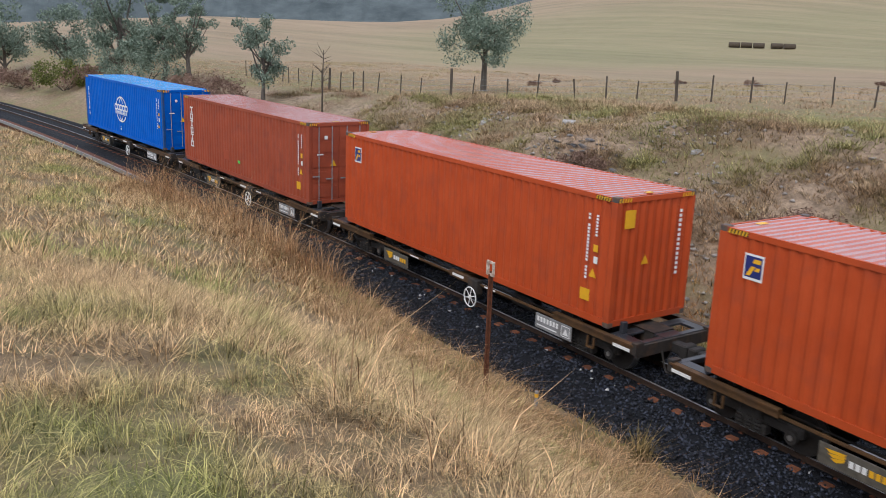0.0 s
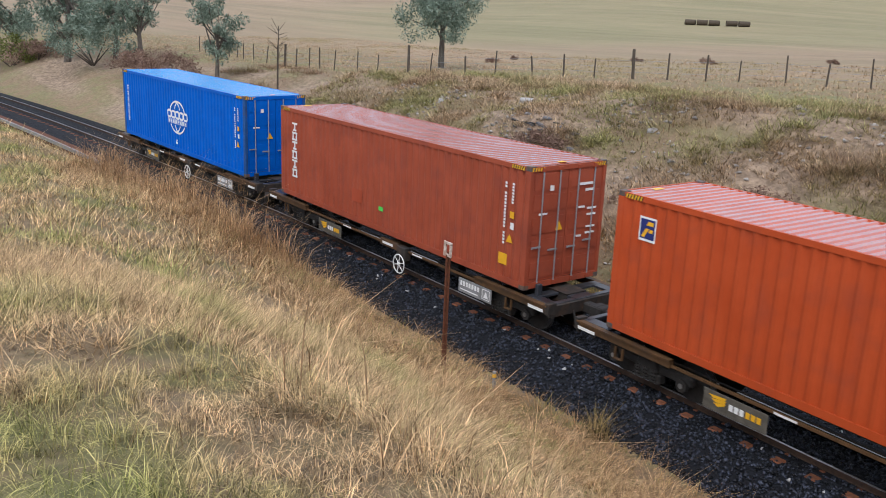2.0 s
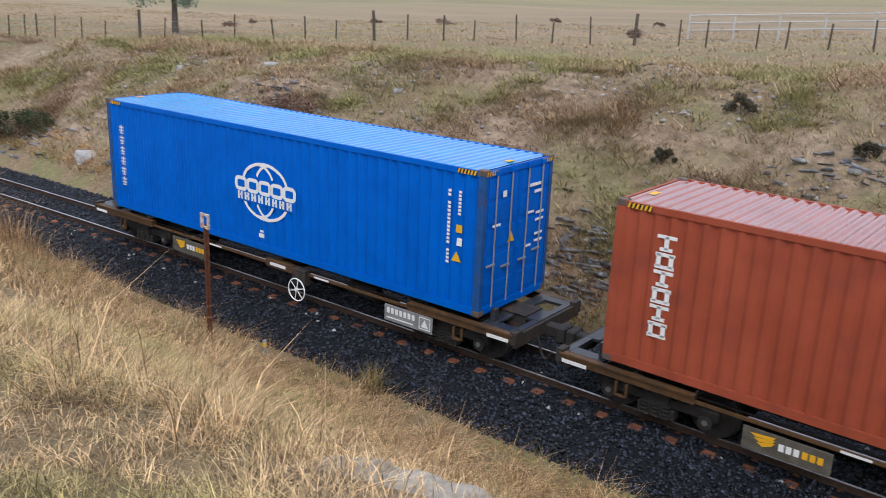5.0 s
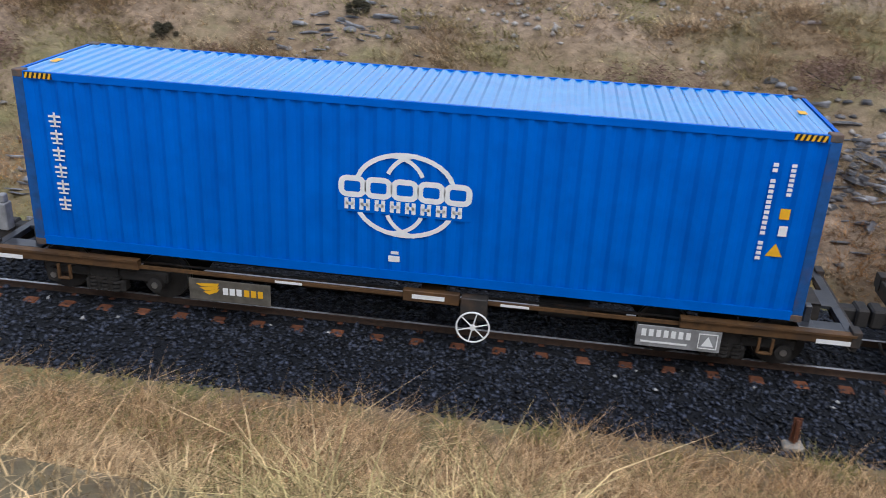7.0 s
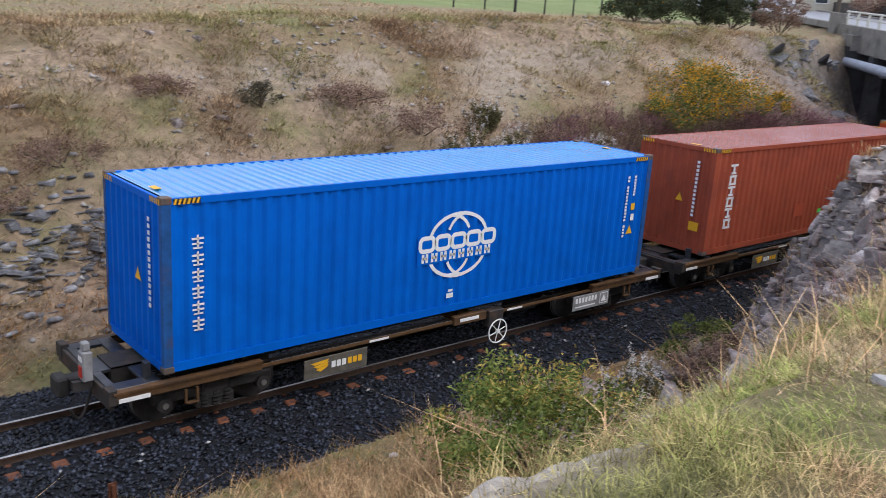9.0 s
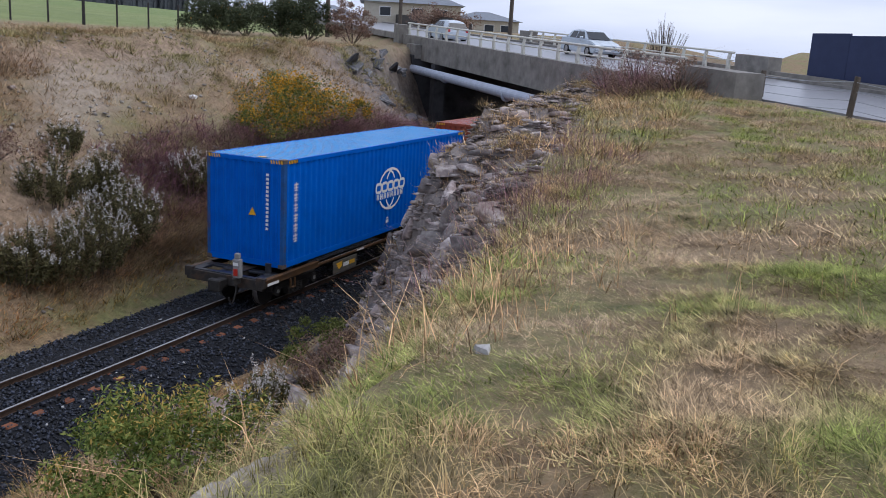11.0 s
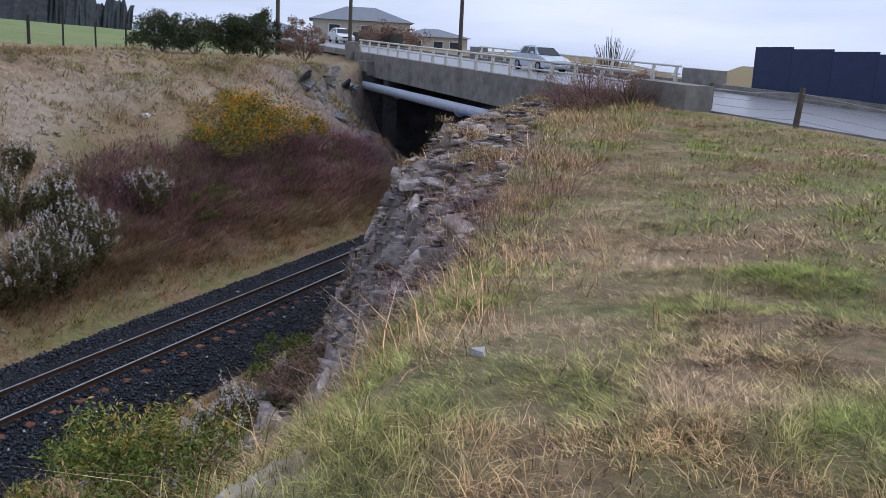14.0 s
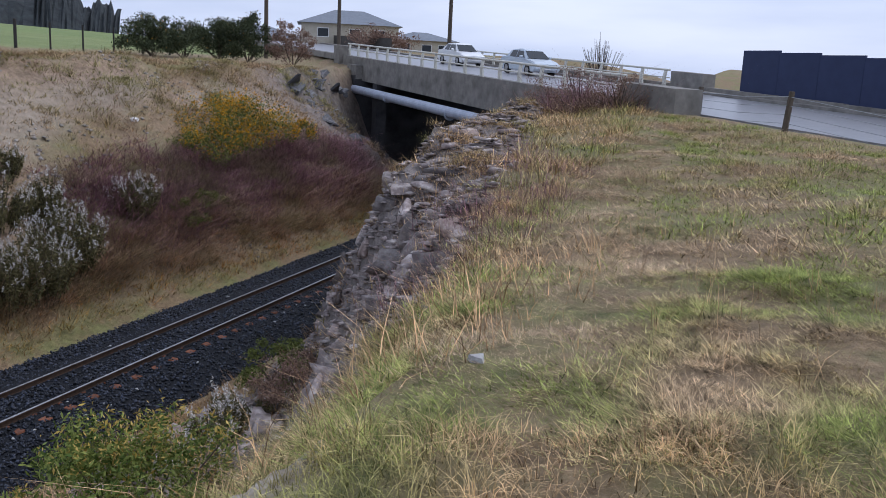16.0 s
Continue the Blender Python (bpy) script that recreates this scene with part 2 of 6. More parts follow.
FAR = {
    -90: ((2.6, -.45), (5, .2), (9, 1.5), (14, 2.3), (26, 2.5)),
    -60: ((2.6, -.45), (5, .3), (9, 1.9), (13, 2.6), (26, 2.9)),
    -35: ((2.6, -.45), (4, .2), (8, 2.6), (11.5, 3.8), (24, 4.0)),
    -20: ((2.6, -.45), (4, .3), (8, 3.1), (10.8, 4.2), (22, 4.5)),
    -10: ((2.6, -.45), (4, .4), (9, 3.6), (13.5, 4.9), (24, 5.1)),
    12: ((2.6, -.45), (4, .4), (9, 4.1), (12.8, 6.1), (24, 6.3)),
    26: ((2.6, -.45), (4, .4), (8, 4.0), (12.5, 6.7), (24, 6.9)),
    38: ((2.6, -.45), (4.0, .4), (8, 3.8), (12, 6.7), (24, 7.0)),
    46: ((2.6, -.45), (5.0, .3), (9, 2.8), (12.2, 6.6), (24, 7.0)),
    51: ((2.6, -.45), (8, .1), (11, 1.4), (12.8, 6.6), (24, 7.2)),
    90: ((2.6, -.45), (8, .1), (11, 1.4), (12.8, 6.6), (24, 7.2)),
}


def section(table, x):
    keys = sorted(table)
    x = min(max(x, keys[0]), keys[-1])
    for a, b in zip(keys, keys[1:]):
        if a <= x <= b:
            u = (x - a) / (b - a)
            return [(p[0] + (q[0] - p[0]) * u, p[1] + (q[1] - p[1]) * u) for p, q in zip(table[a], table[b])]


def along(sec, v):
    v0, z0 = sec[0]
    for v1, z1 in sec[1:]:
        if abs(v) <= abs(v1):
            u = (abs(v) - abs(v0)) / (abs(v1) - abs(v0))
            return z0 + (z1 - z0) * u
        v0, z0 = v1, z1
    return z0


def smooth(a, b, x):
    u = min(1.0, max(0.0, (x - a) / (b - a)))
    return u * u * (3 - 2 * u)


def fbm(x, y, z, octaves=4):
    return noise.fractal(Vector((x, y, z)), 1.0, 2.0, octaves)


def rockiness(x, y):
    v = y - track_y(x)
    if v < 0:
        top = -10.3 + 0.19 * max(0.0, x - 8)
        return smooth(7.6, 9.4, x + 0.8 * noise.noise(Vector((x, y, 40)))) * smooth(top - 0.4, top + 0.5, v) * smooth(-3.0, -3.6, v)
    return smooth(38, 43, x) * smooth(5, 7, v) * smooth(13.5, 11, v)


def ground_z(x, y):
    v = y - track_y(x)
    if abs(v) <= 2.6:
        return -0.45
    far = v > 0
    sec = section(FAR if far else NEAR, x)
    z = along(sec, v)
    top = abs(sec[-2][0])
    # uneven ground, rougher on the cut slopes
    w = smooth(2.6, 5, abs(v))
    slope = smooth(3.5, 6, abs(v)) * smooth(top + 6, top, abs(v))
    z += w * (0.10 * fbm(x * 0.35, y * 0.35, 3.1) + 0.05 * fbm(x * 1.3, y * 1.3, 7.7))
    if far:
        z += slope * 0.45 * fbm(x * 0.22, y * 0.3, 11.0)
    r = rockiness(x, y)
    if r > 0:
        z += r * (0.5 * fbm(x * 0.6, y * 0.6, 5.0) + 0.25 * noise.cell(Vector((x * 1.3 + y * 0.5, y * 1.6, 0))))
    # far country: rises to the right of the curve and behind the green field
    if v > 26:
        d = v - 26
        ang = math.atan2(x + 1, y + 14)
        side = smooth(-1.15, -0.6, ang)
        z += min(d, 150) * (0.020 * side + 0.026 * smooth(0.3, 0.7, ang)) - (1 - side) * 0.004 * min(d, 300)
        z += 0.8 * smooth(20, 160, d) * fbm(x * 0.01, y * 0.01, 2.0)
        z += smooth(180, 1000, math.hypot(x, y)) * (side * 40 * (1 - smooth(0.2, 0.6, ang)) + 16 * fbm(x * 0.002, y * 0.002, 9.0) - 2)
        # the pasture climbs to a hillside behind the wattles
        z += smooth(120, 700, math.hypot(x, y)) * (11 * smooth(-1.5, -1.25, ang) + 30 * smooth(-1.06, -0.72, ang)) * (1 - smooth(-0.1, 0.3, ang))
    a, b = road_ab(x, y)
    cut = smooth(14, 11.5, v) if v > 0 else smooth(9, 5, -v)
    if b > -3:
        flat = road_z(a) - (0.32 if b > 0.5 or a > -34 else 0.04) - (3.0 * smooth(12, 26, b) * smooth(24, 6, a) + 6 * smooth(60, 300, b))
        z += (flat - z) * smooth(-1.5 if a > -21 else -6.0, 0.2 if a > -21 else -0.9, b) * (1 - cut)
    return z


def spread(a, b, fine, grow=1.12, limit=1800):
    out, s = [], fine
    x = a
    while x <= b:
        out.append(x)
        x += fine
    x = out[-1]
    while x < limit:
        s *= grow
        x += s
        out.append(x)
    x, s = out[0], fine
    low = []
    while x > -limit:
        s *= grow
        x -= s
        low.append(x)
    return low[::-1] + out


XS, YS = spread(-42, 40, 0.42), spread(-16, 16, 0.34)
verts = [(x, y, ground_z(x, y)) for x in XS for y in YS]
ny = len(YS)
faces = [(i * ny + j, (i + 1) * ny + j, (i + 1) * ny + j + 1, i * ny + j + 1) for i in range(len(XS) - 1) for j in range(ny - 1)]
me = bpy.data.meshes.new("ground")
me.from_pydata(verts, [], faces)
me.polygons.foreach_set("use_smooth", [True] * len(faces))
# soil masks: rock, bare earth, green
masks = me.color_attributes.new("soil", "FLOAT_COLOR", "POINT")
vals = np.zeros((len(verts), 4), "f")
for i, (x, y, z) in enumerate(verts):
    v = y - track_y(x)
    g = 0.5 + 0.5 * fbm(x * 0.12, y * 0.12, 21.0)
    earth = 0.0
    if 2.6 < v < 16:
        earth = smooth(2.6, 4, v) * smooth(15, 11, v) * (0.25 + 0.75 * smooth(0.35, 0.65, 0.5 + 0.5 * fbm(x * 0.1, y * 0.25, 4.0)))
    pale = 0.75 * smooth(4, 16, x) * smooth(7.2, 9.2, v) * smooth(11.6, 10.4, v) * smooth(-0.35, 0.2, fbm(x * 0.25, y * 0.3, 31.0))
    if -12.2 < y < -11.0 and -5 < x < 3:
        pale = max(pale, 0.9 * smooth(-11.95, -11.75, y) * smooth(-11.2, -11.4, y) * (0.2 * smooth(-3.9, -3.3, x) + 0.8 * smooth(-0.8, 0.2, x)) * smooth(3, 2.2, x))
    far_field = 0.8 * smooth(16, 45, v)
    vals[i] = (rockiness(x, y), earth, far_field, pale)
masks.data.foreach_set("color", vals.ravel())
meadow = me.attributes.new("meadow", "FLOAT", "POINT")
meadow.data.foreach_set("value", [0.9 * smooth(0.45, 0.6, math.atan2(x + 1, y + 14)) * smooth(27, 31, y) * smooth(8, -6, road_ab(x, y)[1]) + 0.3 * smooth(-1.25, -0.95, math.atan2(x + 1, y + 14)) * smooth(90, 130, math.hypot(x, y)) * smooth(420, 240, math.hypot(x, y)) * smooth(20, 60, y) for x, y, z in verts])


def ground_material():
    m = bpy.data.materials.new("grass_and_earth")
    m.use_nodes = True
    n, l = m.node_tree.nodes, m.node_tree.links
    b = n["Principled BSDF"]
    at = n.new("ShaderNodeAttribute")
    at.attribute_name = "soil"
    sep = n.new("ShaderNodeSeparateColor")
    l.new(at.outputs["Color"], sep.inputs[0])
    geo = n.new("ShaderNodeNewGeometry")

    def noise_ramp(scale, detail, lo, hi, c0, c1):
        t = n.new("ShaderNodeTexNoise")
        t.inputs["Scale"].default_value, t.inputs["Detail"].default_value, t.inputs["Roughness"].default_value = scale, detail, 0.7
        l.new(geo.outputs["Position"], t.inputs["Vector"])
        r = n.new("ShaderNodeValToRGB")
        r.color_ramp.elements[0].position, r.color_ramp.elements[1].position = lo, hi
        r.color_ramp.elements[0].color, r.color_ramp.elements[1].color = (*c0, 1), (*c1, 1)
        l.new(t.outputs["Fac"], r.inputs["Fac"])
        return t, r.outputs[0]

    def mix(fac, a, c):
        x = n.new("ShaderNodeMix")
        x.data_type = "RGBA"
        l.new(fac, x.inputs[0])
        l.new(a, x.inputs[6])
        l.new(c, x.inputs[7])
        return x.outputs[2]

    t0, straw = noise_ramp(7, 9, 0.3, 0.72, (0.1, 0.066, 0.034), (0.35, 0.25, 0.14))
    _, green = noise_ramp(5, 8, 0.3, 0.7, (0.095, 0.1, 0.035), (0.26, 0.245, 0.095))
    _, earth = noise_ramp(3, 10, 0.32, 0.7, (0.11, 0.077, 0.05), (0.46, 0.335, 0.23))
    _, pale = noise_ramp(4, 10, 0.3, 0.7, (0.2, 0.16, 0.12), (0.48, 0.41, 0.33))
    t1, rock = noise_ramp(2.5, 12, 0.33, 0.7, (0.055, 0.045, 0.042), (0.33, 0.285, 0.26))
    _, patch = noise_ramp(0.55, 5, 0.45, 0.62, (0, 0, 0), (1, 1, 1))
    c = mix(patch, straw, green)
    _, wide = noise_ramp(0.018, 4, 0.42, 0.62, (0.31, 0.22, 0.135), (0.22, 0.19, 0.105))
    band = n.new("ShaderNodeMapping")
    band.inputs["Rotation"].default_value, band.inputs["Scale"].default_value = (0, 0, radians(-35)), (0.012, 0.11, 0.1)
    l.new(geo.outputs["Position"], band.inputs[0])
    tb, streak = noise_ramp(1.0, 8, 0.36, 0.66, (0.21, 0.15, 0.095), (0.44, 0.31, 0.205))
    l.new(band.outputs[0], tb.inputs["Vector"])
    half = n.new("ShaderNodeMix")
    half.data_type = "RGBA"
    half.inputs[0].default_value = 0.6
    l.new(wide, half.inputs[6])
    l.new(streak, half.inputs[7])
    c = mix(sep.outputs[2], c, half.outputs[2])
    mead = n.new("ShaderNodeAttribute")
    mead.attribute_name = "meadow"
    _, lush = noise_ramp(0.2, 6, 0.35, 0.65, (0.12, 0.17, 0.045), (0.2, 0.25, 0.08))
    c = mix(mead.outputs["Fac"], c, lush)
    c = mix(sep.outputs[1], c, earth)
    c = mix(at.outputs["Alpha"], c, pale)
    c = mix(sep.outputs[0], c, rock)
    l.new(c, b.inputs["Base Color"])
    b.inputs["Roughness"].default_value = 0.95
    bp = n.new("ShaderNodeBump")
    bp.inputs["Strength"].default_value, bp.inputs["Distance"].default_value = 0.8, 0.08
    l.new(t0.outputs["Fac"], bp.inputs["Height"])
    l.new(bp.outputs[0], b.inputs["Normal"])
    return m


me.materials.append(ground_material())
ground = tagged(new("ground", me), "straw-coloured winter grass and bare earth of a railway cutting", "ground", kind="structure")


# ---- ballast bed, rails, sleepers ----
def sweep(name, profile, x0, x1, step, mat, parent=None, smooth_on=False):
    """A closed profile (offset, height) drawn along the track."""
    n = max(1, int(round((x1 - x0) / step)))
    vs, fs, k = [], [], len(profile)
    for i in range(n + 1):
        x = x0 + (x1 - x0) * i / n
        s = track_slope(x)
        h = math.hypot(1, s)
        for o, z in profile:
            vs.append((x - s / h * o, track_y(x) + o / h, z))
    for i in range(n):
        for j in range(k):
            a, b2 = i * k + j, i * k + (j + 1) % k
            fs.append((a, a + k, b2 + k, b2))
    fs += [tuple(range(k))[::-1], tuple(n * k + j for j in range(k))]
    m2 = bpy.data.meshes.new(name)
    m2.from_pydata(vs, [], fs)
    for m3 in (mat if isinstance(mat, (list, tuple)) else [mat]):
        m2.materials.append(m3)
    ob = new(name, m2)
    ob.parent = parent
    return ob


ballast = sweep("ballast_bed", [(-2.75, -.5), (2.75, -.5), (1.5, -.2), (.85, -.125), (-.8, -.125), (-.86, -.165), (-1.5, -.2)], -110, 80, 1.0, M_BALLAST)
tagged(ballast, "bed of wet dark blue-grey crushed stone ballast", "ballast", kind="structure")
for side in (-1, 1):
    rail = thing("rail", "worn running rail with a shiny head and rusty web", "rail", "rails of the track", "structure")
    o = side * 0.57
    sweep("rail_web", [(o - .06, -.155), (o + .06, -.155), (o + .055, -.14), (o + .012, -.12), (o + .01, -.04), (o + .035, -.03), (o + .034, -.002), (o - .034, -.002), (o - .035, -.03), (o - .01, -.04), (o - .012, -.12), (o - .055, -.14)], -110, 80, 1.0, M_RAIL, rail)
    sweep("rail_head", [(o - .028, -.004), (o + .028, -.004), (o + .026, 0.0), (o - .026, 0.0)], -110, 80, 1.0, M_HEAD, rail)


# ---- containers ----
CL, CW, CH = 12.192, 2.438, 2.896


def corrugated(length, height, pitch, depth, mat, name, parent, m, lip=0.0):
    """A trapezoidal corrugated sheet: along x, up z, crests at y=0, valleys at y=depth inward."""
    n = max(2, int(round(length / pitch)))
    p = length / n
    pts = []
    for i in range(n):
        x = i * p
        pts += [(x, 0), (x + p * 0.26, 0), (x + p * 0.505, depth), (x + p * 0.755, depth)]
    pts.append((length, 0))
    bm = bmesh.new()
    row = [[bm.verts.new(m @ Vector((x, y, z))) for x, y in pts] for z in (0, height)]
    for i in range(len(pts) - 1):
        bm.faces.new((row[0][i], row[0][i + 1], row[1][i + 1], row[1][i]))
    return part(name, bm, mat, parent)


def container_shell(name, label, paint, door_end=1):
    c = thing(name, label, "shipping container", "containers on the train")
    hl, hw = CL / 2, CW / 2
    for sy in (-1, 1):
        # the long side, recessed between the rails
        m = Matrix.Translation((-hl + 0.16, sy * (hw - 0.012), 0.16)) @ Matrix.Diagonal((1, -sy, 1, 1))
        corrugated(CL - 0.32, CH - 0.28, 0.278, 0.036, paint, "side_panel", c, m)
        part("bottom_rail", boxes((-hl + .15, hl - .15, sy * hw - .03 if sy > 0 else sy * hw, sy * hw if sy > 0 else sy * hw + .03, 0.02, 0.17)), paint, c)
        part("top_rail", boxes((-hl + .15, hl - .15, sy * hw - .06 if sy > 0 else sy * hw, sy * hw if sy > 0 else sy * hw + .06, CH - .13, CH - .02)), paint, c)
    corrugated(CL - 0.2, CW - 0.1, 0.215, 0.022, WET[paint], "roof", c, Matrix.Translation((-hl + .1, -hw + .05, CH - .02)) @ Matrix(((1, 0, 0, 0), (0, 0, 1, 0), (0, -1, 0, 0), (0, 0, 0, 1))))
    for sx in (-1, 1):
        for sy in (-1, 1):
            x0, y0 = sx * hl, sy * hw
            part("corner_post", boxes((min(x0, x0 - sx * .16), max(x0, x0 - sx * .16), min(y0, y0 - sy * .1), max(y0, y0 - sy * .1), .11, CH - .11), bevel=.008), M_BLUE_POST if paint is M_BLUE else paint, c)
            for z0 in (0, CH - .118):
                part("corner_casting", boxes((min(x0 + sx * .004, x0 - sx * .178), max(x0 + sx * .004, x0 - sx * .178), min(y0 + sy * .004, y0 - sy * .162), max(y0 + sy * .004, y0 - sy * .162), z0, z0 + .118), bevel=.012), M_WORN, c, "worn dark steel corner casting")
        part("end_sill", boxes((sx * hl - .04 if sx > 0 else sx * hl, sx * hl if sx > 0 else sx * hl + .04, -hw + .1, hw - .1, .02, .16)), paint, c)
        part("end_header", boxes((sx * hl - .06 if sx > 0 else sx * hl, sx * hl if sx > 0 else sx * hl + .06, -hw + .1, hw - .1, CH - .13, CH - .02)), paint, c)
        if sx == door_end:
            for sy in (-1, 1):
                d = part("door", boxes((sx * (hl - .06) - .03, sx * (hl - .06) + .03, min(sy * .01, sy * (hw - .1)), max(sy * .01, sy * (hw - .1)), .17, CH - .14), *[(sx * (hl - .03) - .015, sx * (hl - .03) + .015, min(sy * .08, sy * (hw - .17)), max(sy * .08, sy * (hw - .17)), z, z + .38) for z in (.25, .78, 1.31, 1.84, 2.33)]), paint, c)
                for k in (.3, .82):
                    part("lock_rod", tubes((( sx * (hl + .012), sy * k, .06), (sx * (hl + .012), sy * k, CH - .06), .017, .017, 8)), M_RODS, d)
                    [part("cam_keeper", boxes((sx * hl - .02, sx * hl + .03, sy * k - .05, sy * k + .05, z, z + .09)), paint, d) for z in (.05, CH - .14)]
                    part("rod_handle", boxes((sx * (hl + .02) - .012, sx * (hl + .02) + .012, sy * k - .25, sy * k + .03, .82 + k * .2, .86 + k * .2)), M_RODS, d)
        else:
            m = Matrix(((0, sx * 1.0, 0, sx * (hl - .012)), (1, 0, 0, -hw + .1), (0, 0, 1, .15), (0, 0, 0, 1))) @ Matrix.Diagonal((1, -1, 1, 1))
            corrugated(CW - .2, CH - .28, .25, .044, paint, "end_panel", c, m)
    part("floor", boxes((-hl + .1, hl - .1, -hw + .05, hw - .05, .1, .15)), M_FRAME, c)
    return c


M_RODS = material("galvanised_rod", [(0.3, 0.32, 0.34), (0.42, 0.44, 0.46)], 10, 0.45, 0.5)
cont = {}
cont["A"] = container_shell("shipping_container", "bright blue corrugated steel shipping container with white shipping-line emblem", M_BLUE)
cont["B"] = container_shell("shipping_container", "red-brown corrugated steel shipping container with white vertical lettering", M_TRITON)
cont["C"] = container_shell("shipping_container", "orange-red corrugated steel shipping container with blue-yellow square emblem", M_ORANGE, -1)
cont["D"] = copy_thing(cont["C"], Matrix())
# ---- sleepers ----
def sleeper_mesh():
    bm = bmesh.new()
    pts = [(-.13, -.2), (-.1, -.158), (.1, -.158), (.13, -.2)]
    a = [bm.verts.new((x, -1.0, z)) for x, z in pts]
    b = [bm.verts.new((x, 1.0, z)) for x, z in pts]
    for i in range(3):
        bm.faces.new((a[i], a[i + 1], b[i + 1], b[i]))
    # turned-down ends
    e0 = [bm.verts.new((x * 1.15, -1.09, -.3)) for x, z in pts]
    e1 = [bm.verts.new((x * 1.15, 1.09, -.3)) for x, z in pts]
    for i in range(3):
        bm.faces.new((e0[i], e0[i + 1], a[i + 1], a[i]))
        bm.faces.new((b[i], b[i + 1], e1[i + 1], e1[i]))
    bmesh.ops.recalc_face_normals(bm, faces=bm.faces[:])
    me = bpy.data.meshes.new("sleeper")
    bm.to_mesh(me)
    bm.free()
    me.materials.append(M_SLEEPER)
    return me


sleeper_me = sleeper_mesh()
clip_me = bpy.data.meshes.new("rail_clip")
bmc = boxes((-.05, .05, -.03, .03, -.155, -.115), bevel=.012)
bmc.to_mesh(clip_me)
bmc.free()
clip_me.materials.append(M_RUST)
for i in range(170):
    x = -70 + i * 0.683
    m = pose(x, track_y(x), 0.012, 0, 0, math.degrees(math.atan(track_slope(x))))
    s = tagged(new("sleeper", sleeper_me), "rusty pressed-steel sleeper half buried in ballast", "sleeper", "sleepers of the track")
    s.matrix_basis = m
    if -32 < x < 34:
        for o in (-.66, .66):
            c = new("rail_clip", clip_me)
            c.parent = s
            c.location = (0, o, 0)


# ---- fields of many small pieces ----
def array_mesh(name, V, quads=None, tris=None, mat=None):
    me = bpy.data.meshes.new(name)
    loops, starts, n = [], [], 0
    if quads is not None and len(quads):
        loops.append(quads.ravel())
        starts.append(np.arange(len(quads)) * 4)
        n = len(quads) * 4
    if tris is not None and len(tris):
        loops.append(tris.ravel())
        starts.append(n + np.arange(len(tris)) * 3)
    L, S = np.concatenate(loops).astype("i"), np.concatenate(starts).astype("i")
    me.vertices.add(len(V))
    me.vertices.foreach_set("co", np.asarray(V, "f").ravel())
    me.loops.add(len(L))
    me.loops.foreach_set("vertex_index", L)
    me.polygons.add(len(S))
    me.polygons.foreach_set("loop_start", S)
    me.update(calc_edges=True)
    me.materials.append(mat)
    return me


RNG = np.random.default_rng(7)


def blades(base, height, width, azimuth, lean, curl=0.5):
    """Bent tapering blades: five corners each."""
    n = len(base)
    d = np.stack([np.cos(azimuth), np.sin(azimuth), np.zeros(n)], 1)
    s = np.stack([-np.sin(azimuth), np.cos(azimuth), np.zeros(n)], 1) * (width / 2)[:, None]
    up = np.array([0, 0, 1.0])
    h = height[:, None]
    mid = base + d * (lean * height * 0.4)[:, None] + up * h * 0.55
    tip = base + d * (lean * height * (1 + curl))[:, None] + up * h * (1.0 - 0.35 * np.clip(lean, 0, 1.2) * curl)[:, None]
    V = np.stack([base - s, base + s, mid + s * 0.7, mid - s * 0.7, tip], 1).reshape(-1, 3)
    k = np.arange(n)[:, None] * 5
    return V, k + np.array([[0, 1, 2, 3]]), k + np.array([[3, 2, 4]])


def grass_field(name, label, centres, per, height, width, spread_, mat, lean=(0.1, 0.9), category="grass", bias=None, simple=False):
    """Tufts of blades at the centres (x, y): kind stuff."""
    c = np.array([(x, y, ground_z(x, y) - 0.02) for x, y in centres])
    n = len(c)
    hs = height * RNG.uniform(0.55, 1.35, n) * np.array([0.6 + 0.85 * smooth(-0.3, 0.4, noise.noise(Vector((x * 1.1, y * 1.1, 50)))) for x, y in centres])
    base = np.repeat(c, per, 0)
    off = RNG.normal(0, 1, (n * per, 2)) * spread_
    base[:, :2] += off
    hh = np.repeat(hs, per) * RNG.uniform(0.5, 1.2, n * per)
    az = np.arctan2(off[:, 1], off[:, 0]) + RNG.normal(0, 0.7, n * per)
    if bias is not None:
        az = np.where(RNG.random(n * per) < 0.45, bias + RNG.normal(0, 0.6, n * per), az)
    V, q, t = blades(base, hh, width * RNG.uniform(0.6, 1.4, n * per), az, RNG.uniform(lean[0], lean[1], n * per))
    if simple:
        V = V.reshape(-1, 5, 3)[:, [0, 1, 4]].reshape(-1, 3)
        q, t = None, np.arange(len(V)).reshape(-1, 3)
    ob = new(name, array_mesh(name, V, q, t, mat))
    return tagged(ob, label, category, kind="stuff")


def thin_leaf(m, colour):
    """A dull thin leaf that lets some light through."""
    n, l = m.node_tree.nodes, m.node_tree.links
    b = n["Principled BSDF"]
    b.inputs["Roughness"].default_value, b.inputs["Specular IOR Level"].default_value = 0.8, 0.2
    t = n.new("ShaderNodeBsdfTranslucent")
    mix = n.new("ShaderNodeMixShader")
    mix.inputs[0].default_value = 0.2
    l.new(colour, b.inputs["Base Color"])
    l.new(colour, t.inputs["Color"])
    l.new(b.outputs[0], mix.inputs[1])
    l.new(t.outputs[0], mix.inputs[2])
    l.new(mix.outputs[0], n["Material Output"].inputs["Surface"])


